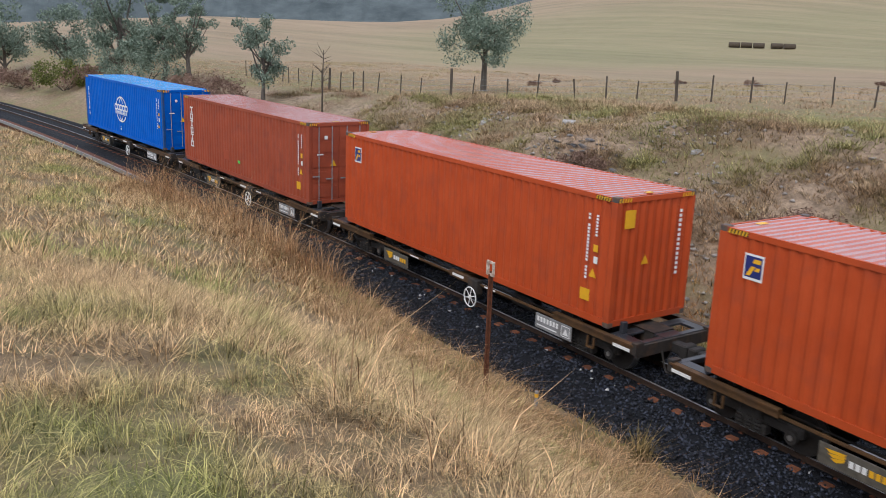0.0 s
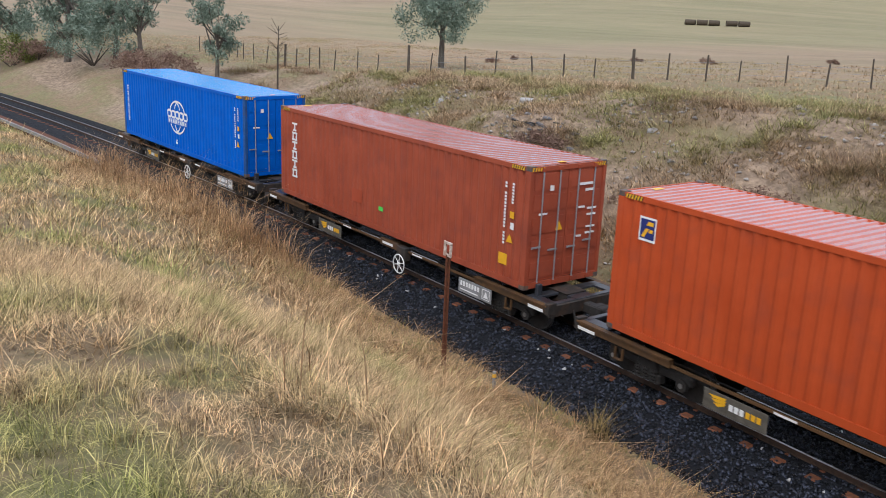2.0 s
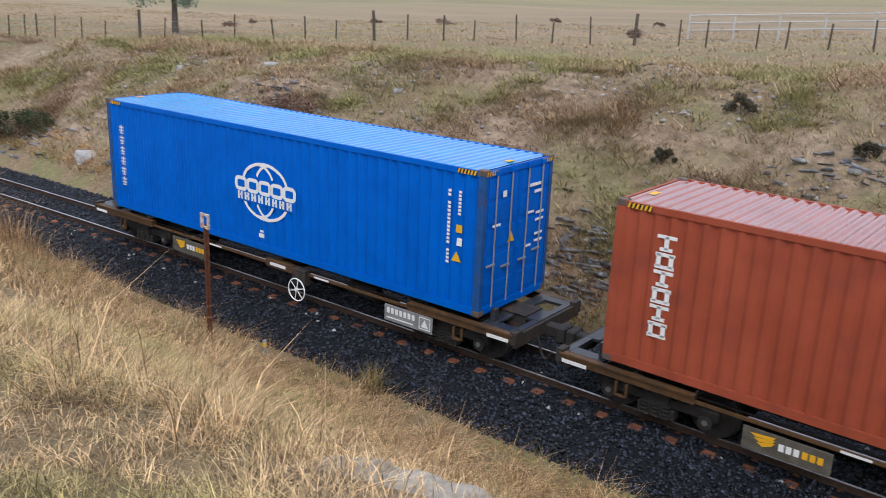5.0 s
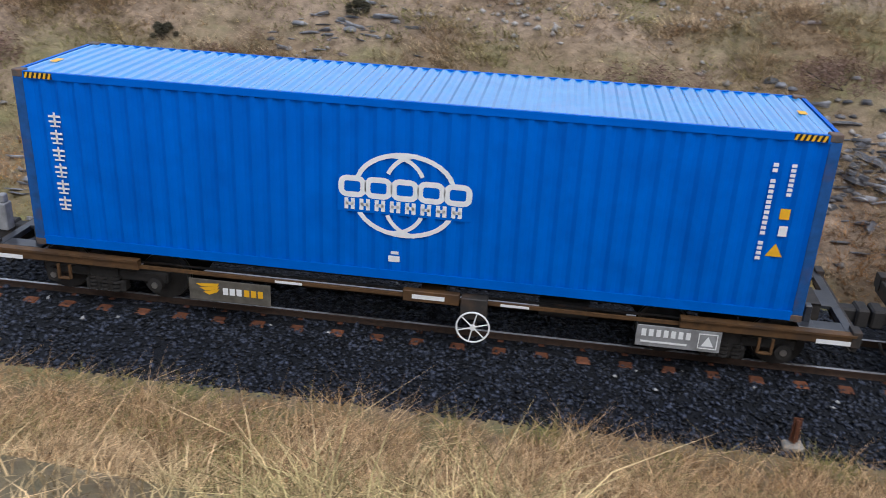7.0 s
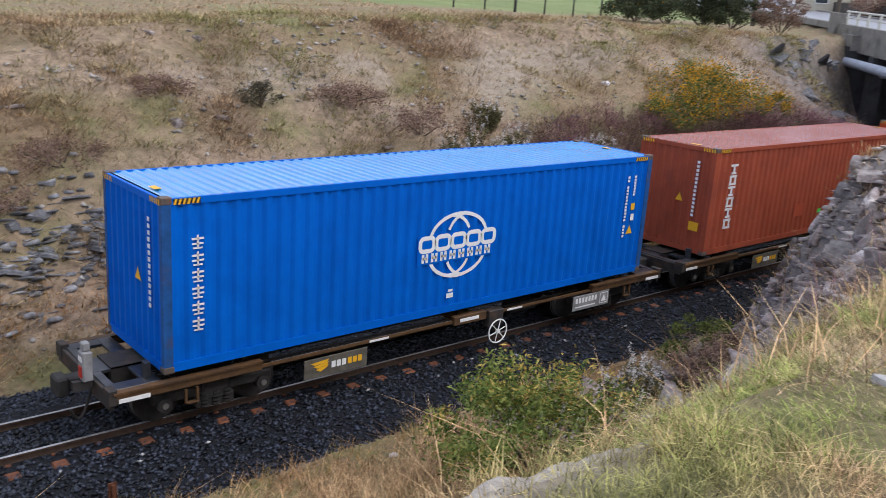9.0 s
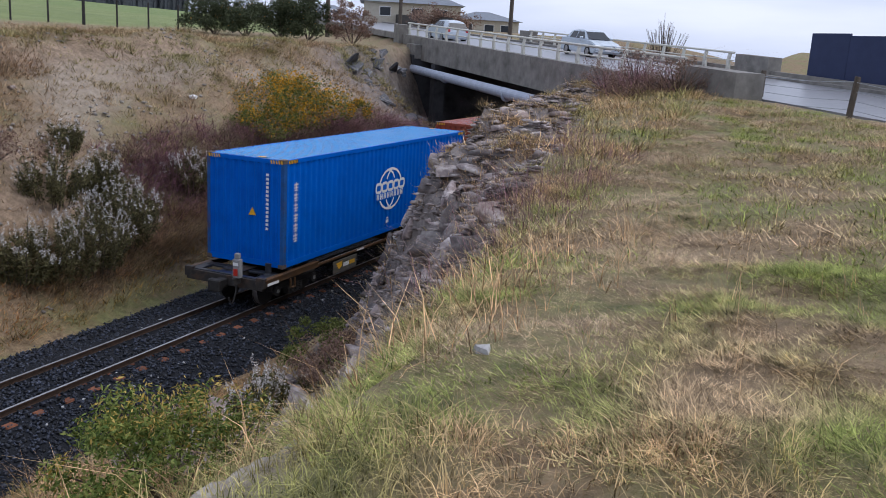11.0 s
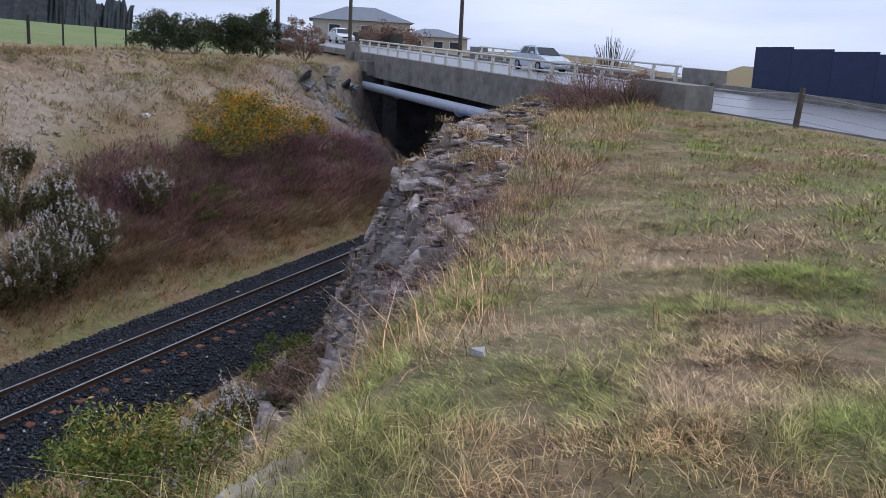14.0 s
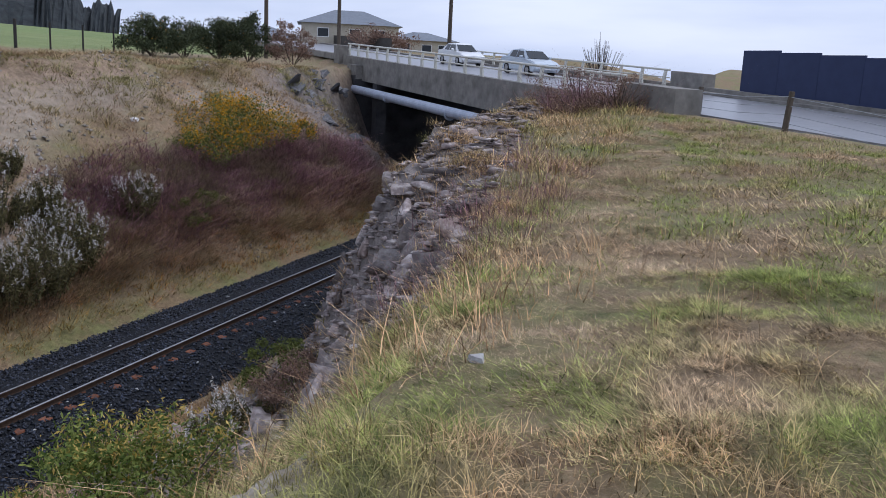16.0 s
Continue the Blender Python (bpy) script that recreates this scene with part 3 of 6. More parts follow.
def grass_material(name, dry0, dry1, green0, green1, lo=0.47, hi=0.62, scale=0.55):
    m = bpy.data.materials.new(name)
    m.use_nodes = True
    n, l = m.node_tree.nodes, m.node_tree.links
    geo = n.new("ShaderNodeNewGeometry")
    ramps = []
    for a, b in ((dry0, dry1), (green0, green1)):
        r = n.new("ShaderNodeValToRGB")
        r.color_ramp.elements[0].color, r.color_ramp.elements[1].color = (*a, 1), (*b, 1)
        l.new(geo.outputs["Random Per Island"], r.inputs["Fac"])
        ramps.append(r)
    t = n.new("ShaderNodeTexNoise")
    t.inputs["Scale"].default_value, t.inputs["Detail"].default_value = scale, 5
    l.new(geo.outputs["Position"], t.inputs["Vector"])
    r = n.new("ShaderNodeValToRGB")
    r.color_ramp.elements[0].position, r.color_ramp.elements[1].position = lo, hi
    l.new(t.outputs["Fac"], r.inputs["Fac"])
    x = n.new("ShaderNodeMix")
    x.data_type = "RGBA"
    l.new(r.outputs[0], x.inputs[0])
    l.new(ramps[0].outputs[0], x.inputs[6])
    l.new(ramps[1].outputs[0], x.inputs[7])
    # matted tufts and shaded gaps, put into the blades' colour as finer patchiness
    fine = n.new("ShaderNodeTexNoise")
    fine.inputs["Scale"].default_value, fine.inputs["Detail"].default_value, fine.inputs["Roughness"].default_value = 5.0, 6, 0.75
    l.new(geo.outputs["Position"], fine.inputs["Vector"])
    mr = n.new("ShaderNodeMapRange")
    mr.inputs["From Min"].default_value, mr.inputs["From Max"].default_value = 0.38, 0.6
    mr.inputs["To Min"].default_value, mr.inputs["To Max"].default_value = 0.4, 1.4
    l.new(fine.outputs["Fac"], mr.inputs["Value"])
    hs = n.new("ShaderNodeHueSaturation")
    l.new(mr.outputs[0], hs.inputs["Value"])
    l.new(x.outputs[2], hs.inputs["Color"])
    thin_leaf(m, hs.outputs[0])
    return m


M_GRASS = grass_material("dry_and_green_grass", (0.11, 0.062, 0.028), (0.95, 0.67, 0.37), (0.085, 0.1, 0.028), (0.55, 0.51, 0.19), 0.46, 0.64)
M_LAWN = grass_material("short_green_grass", (0.13, 0.085, 0.046), (0.92, 0.68, 0.41), (0.1, 0.13, 0.028), (0.48, 0.52, 0.15), 0.36, 0.54)
M_STRAW = grass_material("tall_straw", (0.15, 0.08, 0.036), (0.9, 0.61, 0.33), (0.15, 0.085, 0.04), (0.74, 0.46, 0.24))
M_BRACKEN = grass_material("reddish_dead_growth", (0.16, 0.09, 0.055), (0.38, 0.24, 0.15), (0.16, 0.13, 0.065), (0.34, 0.27, 0.14))
M_TUSSOCK = grass_material("brown_bank_tussock", (0.16, 0.107, 0.064), (0.68, 0.49, 0.3), (0.15, 0.155, 0.058), (0.48, 0.43, 0.19), 0.44, 0.6, 0.3)
M_SEDGE = grass_material("green_sedge", (0.12, 0.12, 0.03), (0.3, 0.25, 0.09), (0.1, 0.13, 0.03), (0.2, 0.22, 0.07))


M_PALESTRAW = grass_material("pale_matted_straw", (0.2, 0.13, 0.08), (0.85, 0.66, 0.43), (0.2, 0.14, 0.08), (0.7, 0.54, 0.34))


def scatter(n, x0, x1, y0, y1, keep):
    out = []
    while len(out) < n:
        p = (RNG.uniform(x0, x1), RNG.uniform(y0, y1))
        if RNG.random() < keep(*p):
            out.append(p)
    return out


def near_side(x, y):
    v = y - track_y(x)
    return v < -3.9 and not (rockiness(x, y) > 0.4 and RNG.random() < 0.85) and road_ab(x, y)[1] < -0.5


def sandy(x, y):
    return 0.3 < x < 2.2 and -11.58 < y < -11.4 and noise.noise(Vector((x * 1.5, y * 2, 3))) > -0.35


def falloff(near, far):
    def f(x, y):
        if not near_side(x, y) or sandy(x, y):
            return 0
        d = math.hypot(x + 1, y + 13.5)
        return (1.0 if near <= d < far else 0.0) * (0.6 + 0.4 * smooth(-0.3, 0.3, noise.noise(Vector((x * 0.7, y * 0.7, 0)))))
    return f


LEFT = lambda f: (lambda x, y: f(x, y) if x < 2.5 or y > -10.5 else 0)
RIGHT = lambda f: (lambda x, y: f(x, y) if x >= 2.0 and y <= -9.8 else 0)
def trodden(x, y):
    """A worn strip of flattened straw over the level ground."""
    path = -12.55 + 0.09 * max(0.0, x - 3) + 0.35 * math.sin(x * 0.55)
    return smooth(0.85, 0.25, abs(y - path + 0.25 * noise.noise(Vector((x * 1.3, y * 1.3, 6))))) * smooth(2.5, 4, x)


grass_field("grass", "dry straw-coloured grass with green patches on a bank", scatter(9500, -7, 2.5, -17, -8, LEFT(falloff(0.8, 6.5))), 14, 0.13, 0.0052, 0.06, M_GRASS, (0.2, 1.7))
grass_field("grass", "dry straw-coloured grass with green patches on a bank", scatter(11000, -17, 15, -18, -4, LEFT(falloff(6.5, 15))), 20, 0.19, 0.0085, 0.1, M_GRASS, (0.2, 1.6), simple=True)
grass_field("grass", "dry straw-coloured grass with green patches on a bank", scatter(12500, -60, 36, -24, -4, LEFT(falloff(15, 60))), 9, 0.27, 0.026, 0.15, M_GRASS, (0.2, 1.3), simple=True)
grass_field("grass", "short green and yellowed grass on level ground", scatter(12000, 2, 9, -20, -10, lambda x, y: RIGHT(falloff(1.2, 8))(x, y) * (1 - 0.95 * trodden(x, y))), 18, 0.05, 0.008, 0.08, M_LAWN, (0.4, 2.2), simple=True)
grass_field("grass", "flattened dry stalks matted through the short grass", scatter(6500, 1.5, 11, -20, -10, RIGHT(falloff(1.2, 11))), 10, 0.04, 0.0045, 0.09, M_GRASS, (1.2, 3.4), simple=True)
grass_field("grass", "trodden strip of flattened pale straw", scatter(4600, 2.5, 22, -15, -9.5, lambda x, y: trodden(x, y) if near_side(x, y) else 0), 18, 0.05, 0.005, 0.1, M_PALESTRAW, (0.8, 2.6), simple=True)
grass_field("grass", "short green and yellowed grass on level ground", scatter(9000, 2, 36, -34, -6, lambda x, y: RIGHT(falloff(8, 42))(x, y) * (1 - 0.93 * trodden(x, y))), 14, 0.1, 0.018, 0.14, M_LAWN, (0.2, 1.8), simple=True)


def edge_band(x, y):
    """Where tall straw stands: the toe and the brow of the near bank."""
    v = y - track_y(x)
    toe = smooth(-7.0, -5.2, v) * smooth(-3.0, -3.9, v)
    brow = smooth(-12.6, -11.4, v) * smooth(-9.0, -10.2, v) * smooth(-9, -4, x) * smooth(11, 6, x) * (math.hypot(x + 1, y + 13.5) > 3.4)
    w = max(toe, 0.12 * brow if not sandy(x, y) else 0)
    return w if near_side(x, y) or v > -4.2 else 0


grass_field("tall_grass", "tall bleached straw leaning over the foot of the bank", scatter(5200, -38, 12, -13.5, -3.0, edge_band), 10, 0.36, 0.0085, 0.1, M_STRAW, (0.4, 1.6), bias=0.6)
grass_field("tall_grass", "sparse tall seed stalks on a grassy bank", scatter(1500, -22, 10, -15, -4.5, lambda x, y: near_side(x, y) and not sandy(x, y) and math.hypot(x + 1, y + 13.5) > 4.2), 3, 0.34, 0.004, 0.05, M_STRAW, (0.1, 0.9), bias=0.3)
grass_field("tall_grass", "tall dry straw beside the rock spur and the road", scatter(1100, 3, 34, -16, -6, lambda x, y: near_side(x, y) and (y > -11.6 or x > 14) and noise.noise(Vector((x * 0.4, y * 0.4, 5))) > 0.05 and math.hypot(x + 1, y + 13.5) > 4.5), 16, 0.17, 0.0065, 0.14, M_PALESTRAW, (0.3, 1.8))


def far_keep(x, y):
    v = y - track_y(x)
    if v < 2.9 or road_ab(x, y)[1] > -1:
        return 0
    return (0.25 + 0.75 * smooth(-0.2, 0.35, noise.noise(Vector((x * 0.4, y * 0.4, 8)))))


grass_field("bank_grass", "brown and olive tussock grass on a cut slope", scatter(38000, -45, 48, 2.5, 17, far_keep), 8, 0.2, 0.026, 0.16, M_TUSSOCK, (0.2, 1.2), simple=True)
grass_field("bank_tussock", "coarse brown and olive tussocks standing over the cut slope", scatter(2600, -45, 48, 4.5, 16, lambda x, y: far_keep(x, y) * (1 - 0.65 * smooth(2, 10, x))), 26, 0.34, 0.03, 0.17, M_TUSSOCK, (0.3, 1.3), "tussocks", simple=True)
grass_field("bank_grass", "orange-brown dead grass at the foot of the slope", scatter(3800, -40, 40, 2.5, 5.5, lambda x, y: 2.8 < y - track_y(x) < 5), 7, 0.24, 0.024, 0.12, grass_material("orange_dead_grass", (0.28, 0.13, 0.048), (0.7, 0.38, 0.15), (0.26, 0.18, 0.055), (0.58, 0.41, 0.14)), (0.2, 1.2), simple=True)
grass_field("dead_growth", "reddish dead undergrowth on the cut slope", scatter(2600, -60, 40, 2.5, 13, lambda x, y: far_keep(x, y) * (1 if noise.noise(Vector((x * 0.25, y * 0.3, 14))) > 0.22 else 0)), 16, 0.36, 0.014, 0.26, M_BRACKEN, (0.2, 1.5), "undergrowth", simple=True)
grass_field("pasture_grass", "pale brown pasture grass beyond the cutting", scatter(16000, -110, 30, 10, 46, lambda x, y: 1 if y - track_y(x) > 12 and road_ab(x, y)[1] < -4 else 0), 6, 0.14, 0.05, 0.3, grass_material("pasture", (0.36, 0.24, 0.15), (0.58, 0.41, 0.26), (0.3, 0.24, 0.12), (0.48, 0.38, 0.2), 0.45, 0.6, 0.1), (0.2, 1.2), simple=True)

grass_field("verge_grass", "brown and green weeds along the edge of the ballast", scatter(5200, -32, 16, -6.2, -2.4, lambda x, y: smooth(-2.55, -2.9, y - track_y(x)) * smooth(-6.2, -4.6, y - track_y(x)) * (0.3 + 0.7 * smooth(-0.2, 0.3, noise.noise(Vector((x * 0.8, y, 2)))))), 9, 0.2, 0.014, 0.1, grass_material("verge_weeds", (0.14, 0.075, 0.033), (0.5, 0.3, 0.13), (0.12, 0.13, 0.03), (0.32, 0.28, 0.1), 0.5, 0.6, 1.2), (0.2, 1.3), simple=True)

grass_field("reed_clump", "tall pale reeds and straw clump beside the steel beam", scatter(360, -38, -22, -8, -2, lambda x, y: smooth(-5.6, -4.6, y - track_y(x)) * smooth(-3.2, -4.0, y - track_y(x))), 16, 1.0, 0.013, 0.16, M_STRAW, (0.1, 1.0), "reeds", 0.5)
grass_field("reed_clump", "long bent straw stalks leaning over the ballast", scatter(40, -26, -9, -6, -3.6, lambda x, y: smooth(-5.2, -4.4, y - track_y(x))), 5, 0.7, 0.006, 0.1, M_STRAW, (0.5, 1.3), "reeds", 0.9)

# purple-brown bramble thicket low on the far slope by the bridge
M_BRAMBLE = grass_material("purple_brown_bramble", (0.12, 0.06, 0.075), (0.42, 0.23, 0.25), (0.12, 0.09, 0.06), (0.36, 0.26, 0.19))
grass_field("bramble_thicket", "leafless purple-brown bramble thicket on the slope", scatter(2100, 16, 44, 3.8, 8.2, lambda x, y: smooth(4.0, 5.2, y) * smooth(8.2, 6.8, y) * smooth(18, 22, x)), 24, 0.55, 0.024, 0.34, M_BRAMBLE, (0.2, 1.8), "bramble", simple=True)
M_REED = grass_material("brown_reed", (0.15, 0.09, 0.058), (0.62, 0.41, 0.26), (0.17, 0.13, 0.07), (0.56, 0.42, 0.23))
grass_field("reed_clump", "long brown drooping grass at the foot of the far slope", scatter(800, 14, 41, 3.3, 5.8, lambda x, y: smooth(3.4, 4.2, y) * smooth(5.8, 4.6, y)), 26, 0.66, 0.022, 0.2, M_REED, (0.5, 1.6), "reeds", -1.2, simple=True)
grass_field("bramble", "bare reddish bramble canes over dry grass", scatter(90, 28.5, 39, -10.5, -1, lambda x, y: smooth(-0.2, 0.3, noise.noise(Vector((x * 0.6, y * 0.6, 61)))) if -3.0 < road_ab(x, y)[1] < -0.5 else 0), 22, 1.25, 0.012, 0.4, M_BRAMBLE, (0.3, 1.9), "bramble")
grass_field("bramble", "tangled bare reddish canes before the parapet end block", scatter(34, 28, 34, -10.6, -5.5, lambda x, y: smooth(2.4, 1.2, math.hypot(x - 31, (y + 8.1) * 1.1))), 26, 1.1, 0.013, 0.34, M_BRAMBLE, (0.2, 1.7), "bramble")
grass_field("spur_grass", "thin dry grass rooted between the slabs of the spur", scatter(2100, 8, 31, -10.6, -4.2, lambda x, y: rockiness(x, y) * smooth(3.4, 4.8, ground_z(x, y)) * smooth(-0.25, 0.2, noise.noise(Vector((x * 0.8, y * 0.8, 17))))), 16, 0.15, 0.007, 0.12, M_GRASS, (0.2, 1.2))
grass_field("bramble", "bare reddish bramble canes over dry grass", scatter(80, 8.5, 22, -11, -7, lambda x, y: smooth(2.0, 0.6, abs(y + 9.6 - 0.12 * (x - 11.5))) * smooth(20, 12, x)), 22, 0.5, 0.006, 0.25, M_BRAMBLE, (0.1, 1.2), "bramble")

# loose ballast stones
n = 125000
bx, bv = RNG.uniform(-36, 34, n), RNG.uniform(-2.75, 2.75, n)
on_sleeper = (np.abs((bx + 70.34) % 0.683 - 0.3415) < 0.1) & (np.abs(bv + 0.82) < 0.13) & (bx < 10)
keepers = ~on_sleeper & (np.abs(np.abs(bv) - 0.57) > 0.09) & (RNG.random(n) < np.clip(14 / np.hypot(bx + 1, 14), 0.25, 1) ** 1.4)
bx, bv = bx[keepers], bv[keepers]
n = len(bx)
by = np.array([track_y(x) for x in bx]) + bv
bz = np.where(np.abs(bv) < 0.82, -0.125, np.where(np.abs(bv) < 1.5, -0.165 - (np.abs(bv) - .82) * .05, -0.2 - (np.abs(bv) - 1.5) * 0.24)) + RNG.uniform(-0.01, 0.025, n)
OCT = np.array([(1, 0, 0), (-1, 0, 0), (0, 1, 0), (0, -1, 0), (0, 0, 1), (0, 0, -1)], float)
OT = np.array([(0, 2, 4), (2, 1, 4), (1, 3, 4), (3, 0, 4), (2, 0, 5), (1, 2, 5), (3, 1, 5), (0, 3, 5)])


def stones(centres, size, flat=0.7):
    n = len(centres)
    P = OCT[None] * (size[:, None, None] * RNG.uniform(0.55, 1.3, (n, 6, 1)))
    P = P + RNG.normal(0, 0.22, (n, 6, 3)) * size[:, None, None]
    P[..., 2] *= flat
    a = RNG.uniform(0, 6.28, n)
    ca, sa = np.cos(a)[:, None], np.sin(a)[:, None]
    x, y = P[..., 0] * ca - P[..., 1] * sa, P[..., 0] * sa + P[..., 1] * ca
    P = np.stack([x, y, P[..., 2]], -1) + centres[:, None, :]
    return P.reshape(-1, 3), (np.arange(n)[:, None, None] * 6 + OT[None]).reshape(-1, 3)


V, T = stones(np.stack([bx, by, bz], 1), RNG.uniform(0.026, 0.058, n), 0.85)
tagged(new("ballast_stones", array_mesh("ballast_stones", V, None, T, M_STONE)), "loose wet dark blue-grey ballast stones", "gravel", kind="stuff")
n = 150
px, pv = RNG.uniform(-30, 32, n), RNG.uniform(-1.6, 1.2, n)
V, T = stones(np.stack([px, [track_y(x) for x in px] + pv, np.full(n, -0.15)], 1), RNG.uniform(0.03, 0.06, n))
tagged(new("pale_stones", array_mesh("pale_stones", V, None, T, material("pale_stone", [(0.3, 0.3, 0.3), (0.5, 0.5, 0.5)], 9, 0.6))), "scattered pale stones among the ballast", "gravel", kind="stuff")


# ---- rocks ----
def rock_mesh(seed, sx, sy, sz):
    """An angular block: a ragged polygon with a broken, bevelled upper edge."""
    rnd = random.Random(seed)
    bm = bmesh.new()
    n = rnd.randint(5, 8)
    rows = []
    for z, k in ((-.5, 1.05), (.15, 1.0), (.5, .8)):
        row = []
        for i in range(n):
            a = 6.28319 * (i + .35 * math.sin(seed * 7 + i * 5)) / n
            r = k * (0.5 + .16 * math.sin(seed * 3.7 + i * 2.9))
            row.append(bm.verts.new((math.cos(a) * r * sx + rnd.uniform(-.04, .04), math.sin(a) * r * sy + rnd.uniform(-.04, .04), (z + rnd.uniform(-.13, .13)) * sz)))
        rows.append(row)
    for lo, hi in zip(rows, rows[1:]):
        for i in range(n):
            bm.faces.new((lo[i], lo[(i + 1) % n], hi[(i + 1) % n], hi[i]))
    bm.faces.new(rows[0][::-1])
    bm.faces.new(rows[-1])
    bmesh.ops.triangulate(bm, faces=bm.faces[:])
    me = bpy.data.meshes.new("rock")
    bm.to_mesh(me)
    bm.free()
    me.materials.append(M_ROCK)
    return me


ROCKS = [rock_mesh(i, *s) for i, s in enumerate([(1.3, 0.9, 0.3), (1.0, 0.8, 0.45), (1.6, 0.8, 0.2), (0.9, 0.8, 0.55), (1.3, 1.2, 0.16), (1.0, 1.2, 0.4), (1.8, 0.7, 0.25), (1.1, 1.0, 0.22)])]


def rock_at(x, y, size, mi, label, tilt=(0, 0), sink=0.1, group=""):
    ob = tagged(new("rock", ROCKS[mi]), label, "rock", group)
    ob.matrix_basis = pose(x, y, ground_z(x, y) - sink * size, tilt[0], tilt[1], RNG.uniform(0, 360)) @ Matrix.Diagonal((size, size, size, 1))
    return ob


SLATES = [r_.copy() for r_ in ROCKS]
for r_ in SLATES:
    r_.materials[0] = M_SLATE


def slate(*args):
    ob = rock_at(*args)
    ob.data = SLATES[args[3]]
    return ob


SLAB = "jagged slab of grey-brown slaty rock on the spur"
loose_v, loose_t = [], []
for k_, (x, y) in enumerate(scatter(560, 8.0, 30, -10.4, -3.6, lambda x, y: rockiness(x, y) * (0.3 if ground_z(x, y) > 4.9 else 1))):
    flat = ground_z(x, y) > 4.2
    o = rock_at(x, y, (0.2 + 0.6 * RNG.random() ** 1.8), (2, 4, 6, 7, 0)[RNG.integers(0, 5)], SLAB, (0, 0), 0.03, "slabs of the rock spur")
    tilt = RNG.uniform(-6, 12) if flat else RNG.uniform(45, 80)
    size = o.matrix_basis.to_scale().x
    m = pose(x, y, ground_z(x, y) - (0.13 * size if flat else 0.02), tilt, RNG.uniform(-12, 12), RNG.uniform(20, 75) + 180) @ Matrix.Diagonal((size, size, size, 1))
    o.matrix_basis = m
    if k_ >= 100:
        base = sum(len(q) for q in loose_v)
        loose_v.append(np.array([m @ v.co for v in o.data.vertices]))
        loose_t.append(np.array([tuple(p.vertices) for p in o.data.polygons]) + base)
        bpy.data.objects.remove(o)
tagged(new("rock_slabs", array_mesh("rock_slabs", np.concatenate(loose_v), None, np.concatenate(loose_t), M_ROCK)), "smaller jagged slaty slabs packed over the rock spur", "rock", kind="stuff")
pts = np.array([(x, y, ground_z(x, y)) for x, y in scatter(7000, 7.6, 31, -10.6, -3.5, lambda x, y: rockiness(x, y))])
V, T = stones(pts, RNG.uniform(0.04, 0.19, len(pts)), 0.26)
tagged(new("rock_shards", array_mesh("rock_shards", V, None, T, M_ROCK)), "broken slaty shards lying over the rock spur", "rock", kind="stuff")
for x, y in scatter(34, 42, 53, 6.5, 12.5, lambda x, y: 1 if road_ab(x, y)[1] < 1 else 0):
    slate(x, y, RNG.uniform(0.6, 1.3), RNG.integers(0, 6), "dark blocky rock in the wall of the cutting", (RNG.uniform(-50, 0), RNG.uniform(-20, 20)), 0.1, "rocks by the bridge")
for x, y in scatter(52, -34, 22, 4.0, 13, lambda x, y: 0.3 + 0.7 * smooth(0.0, 0.4, noise.noise(Vector((x * 0.3, y * 0.3, 20))))):
    rock_at(x, y, RNG.uniform(0.12, 0.5), RNG.integers(0, 8), "grey rock bedded in the cut slope", (RNG.uniform(-20, 10), RNG.uniform(-10, 10)), 0.12, "rocks on the cut slope")
pts = np.array([(x, y, ground_z(x, y) + 0.02) for x, y in scatter(2200, -40, 42, 3.2, 13, lambda x, y: smooth(-0.1, 0.4, noise.noise(Vector((x * 0.25, y * 0.35, 33)))))])
V, T = stones(pts, RNG.uniform(0.03, 0.13, len(pts)), 0.6)
tagged(new("scree", array_mesh("scree", V, None, T, material("scree_stone", [(0.2, 0.18, 0.16), (0.42, 0.39, 0.36)], 6, 0.8, random=-0.4))), "small grey and pale stones strewn over the slope", "scree", kind="stuff")
M_PALEROCK = material("pale_quartz_rock", [(0.26, 0.25, 0.24), (0.5, 0.49, 0.475)], 3, 0.8, bump=0.6)
for x, y, s in ((-33.6, 8.4, .5), (-34.2, 8.9, .45), (-29.5, 9.8, .9), (-22, 9.3, .5), (-32.5, 3.2, 1.2)):
    r = rock_at(x, y, s, 1, "pale grey-white rock bedded in the slope")
    r.data = r.data.copy()
    r.data.materials[0] = M_PALEROCK
def rubble(label, x, y, rx, ry, n, mat):
    """A heap of broken slate, joined: shapes of the rocks, each turned and sunk."""
    vs, ts, base = [], [], 0
    for i in range(n):
        px_, py_ = x + RNG.normal(0, rx), y + RNG.normal(0, ry)
        k = RNG.uniform(0.1, 0.36)
        shape = ROCKS[RNG.integers(0, 8)]
        m = pose(px_, py_, ground_z(px_, py_) - 0.01, RNG.uniform(-45, -15), RNG.uniform(-12, 12), 0) @ Matrix.Rotation(RNG.uniform(-0.7, 0.7), 4, "Z") @ Matrix.Diagonal((k * 1.25, k, k * 0.75, 1))
        vs.append(np.array([m @ v.co for v in shape.vertices]))
        ts.append(np.array([tuple(p.vertices) for p in shape.polygons]) + base)
        base += len(shape.vertices)
    return tagged(new("slate_rubble", array_mesh("slate_rubble", np.concatenate(vs), None, np.concatenate(ts), mat)), label, "rock", kind="stuff")


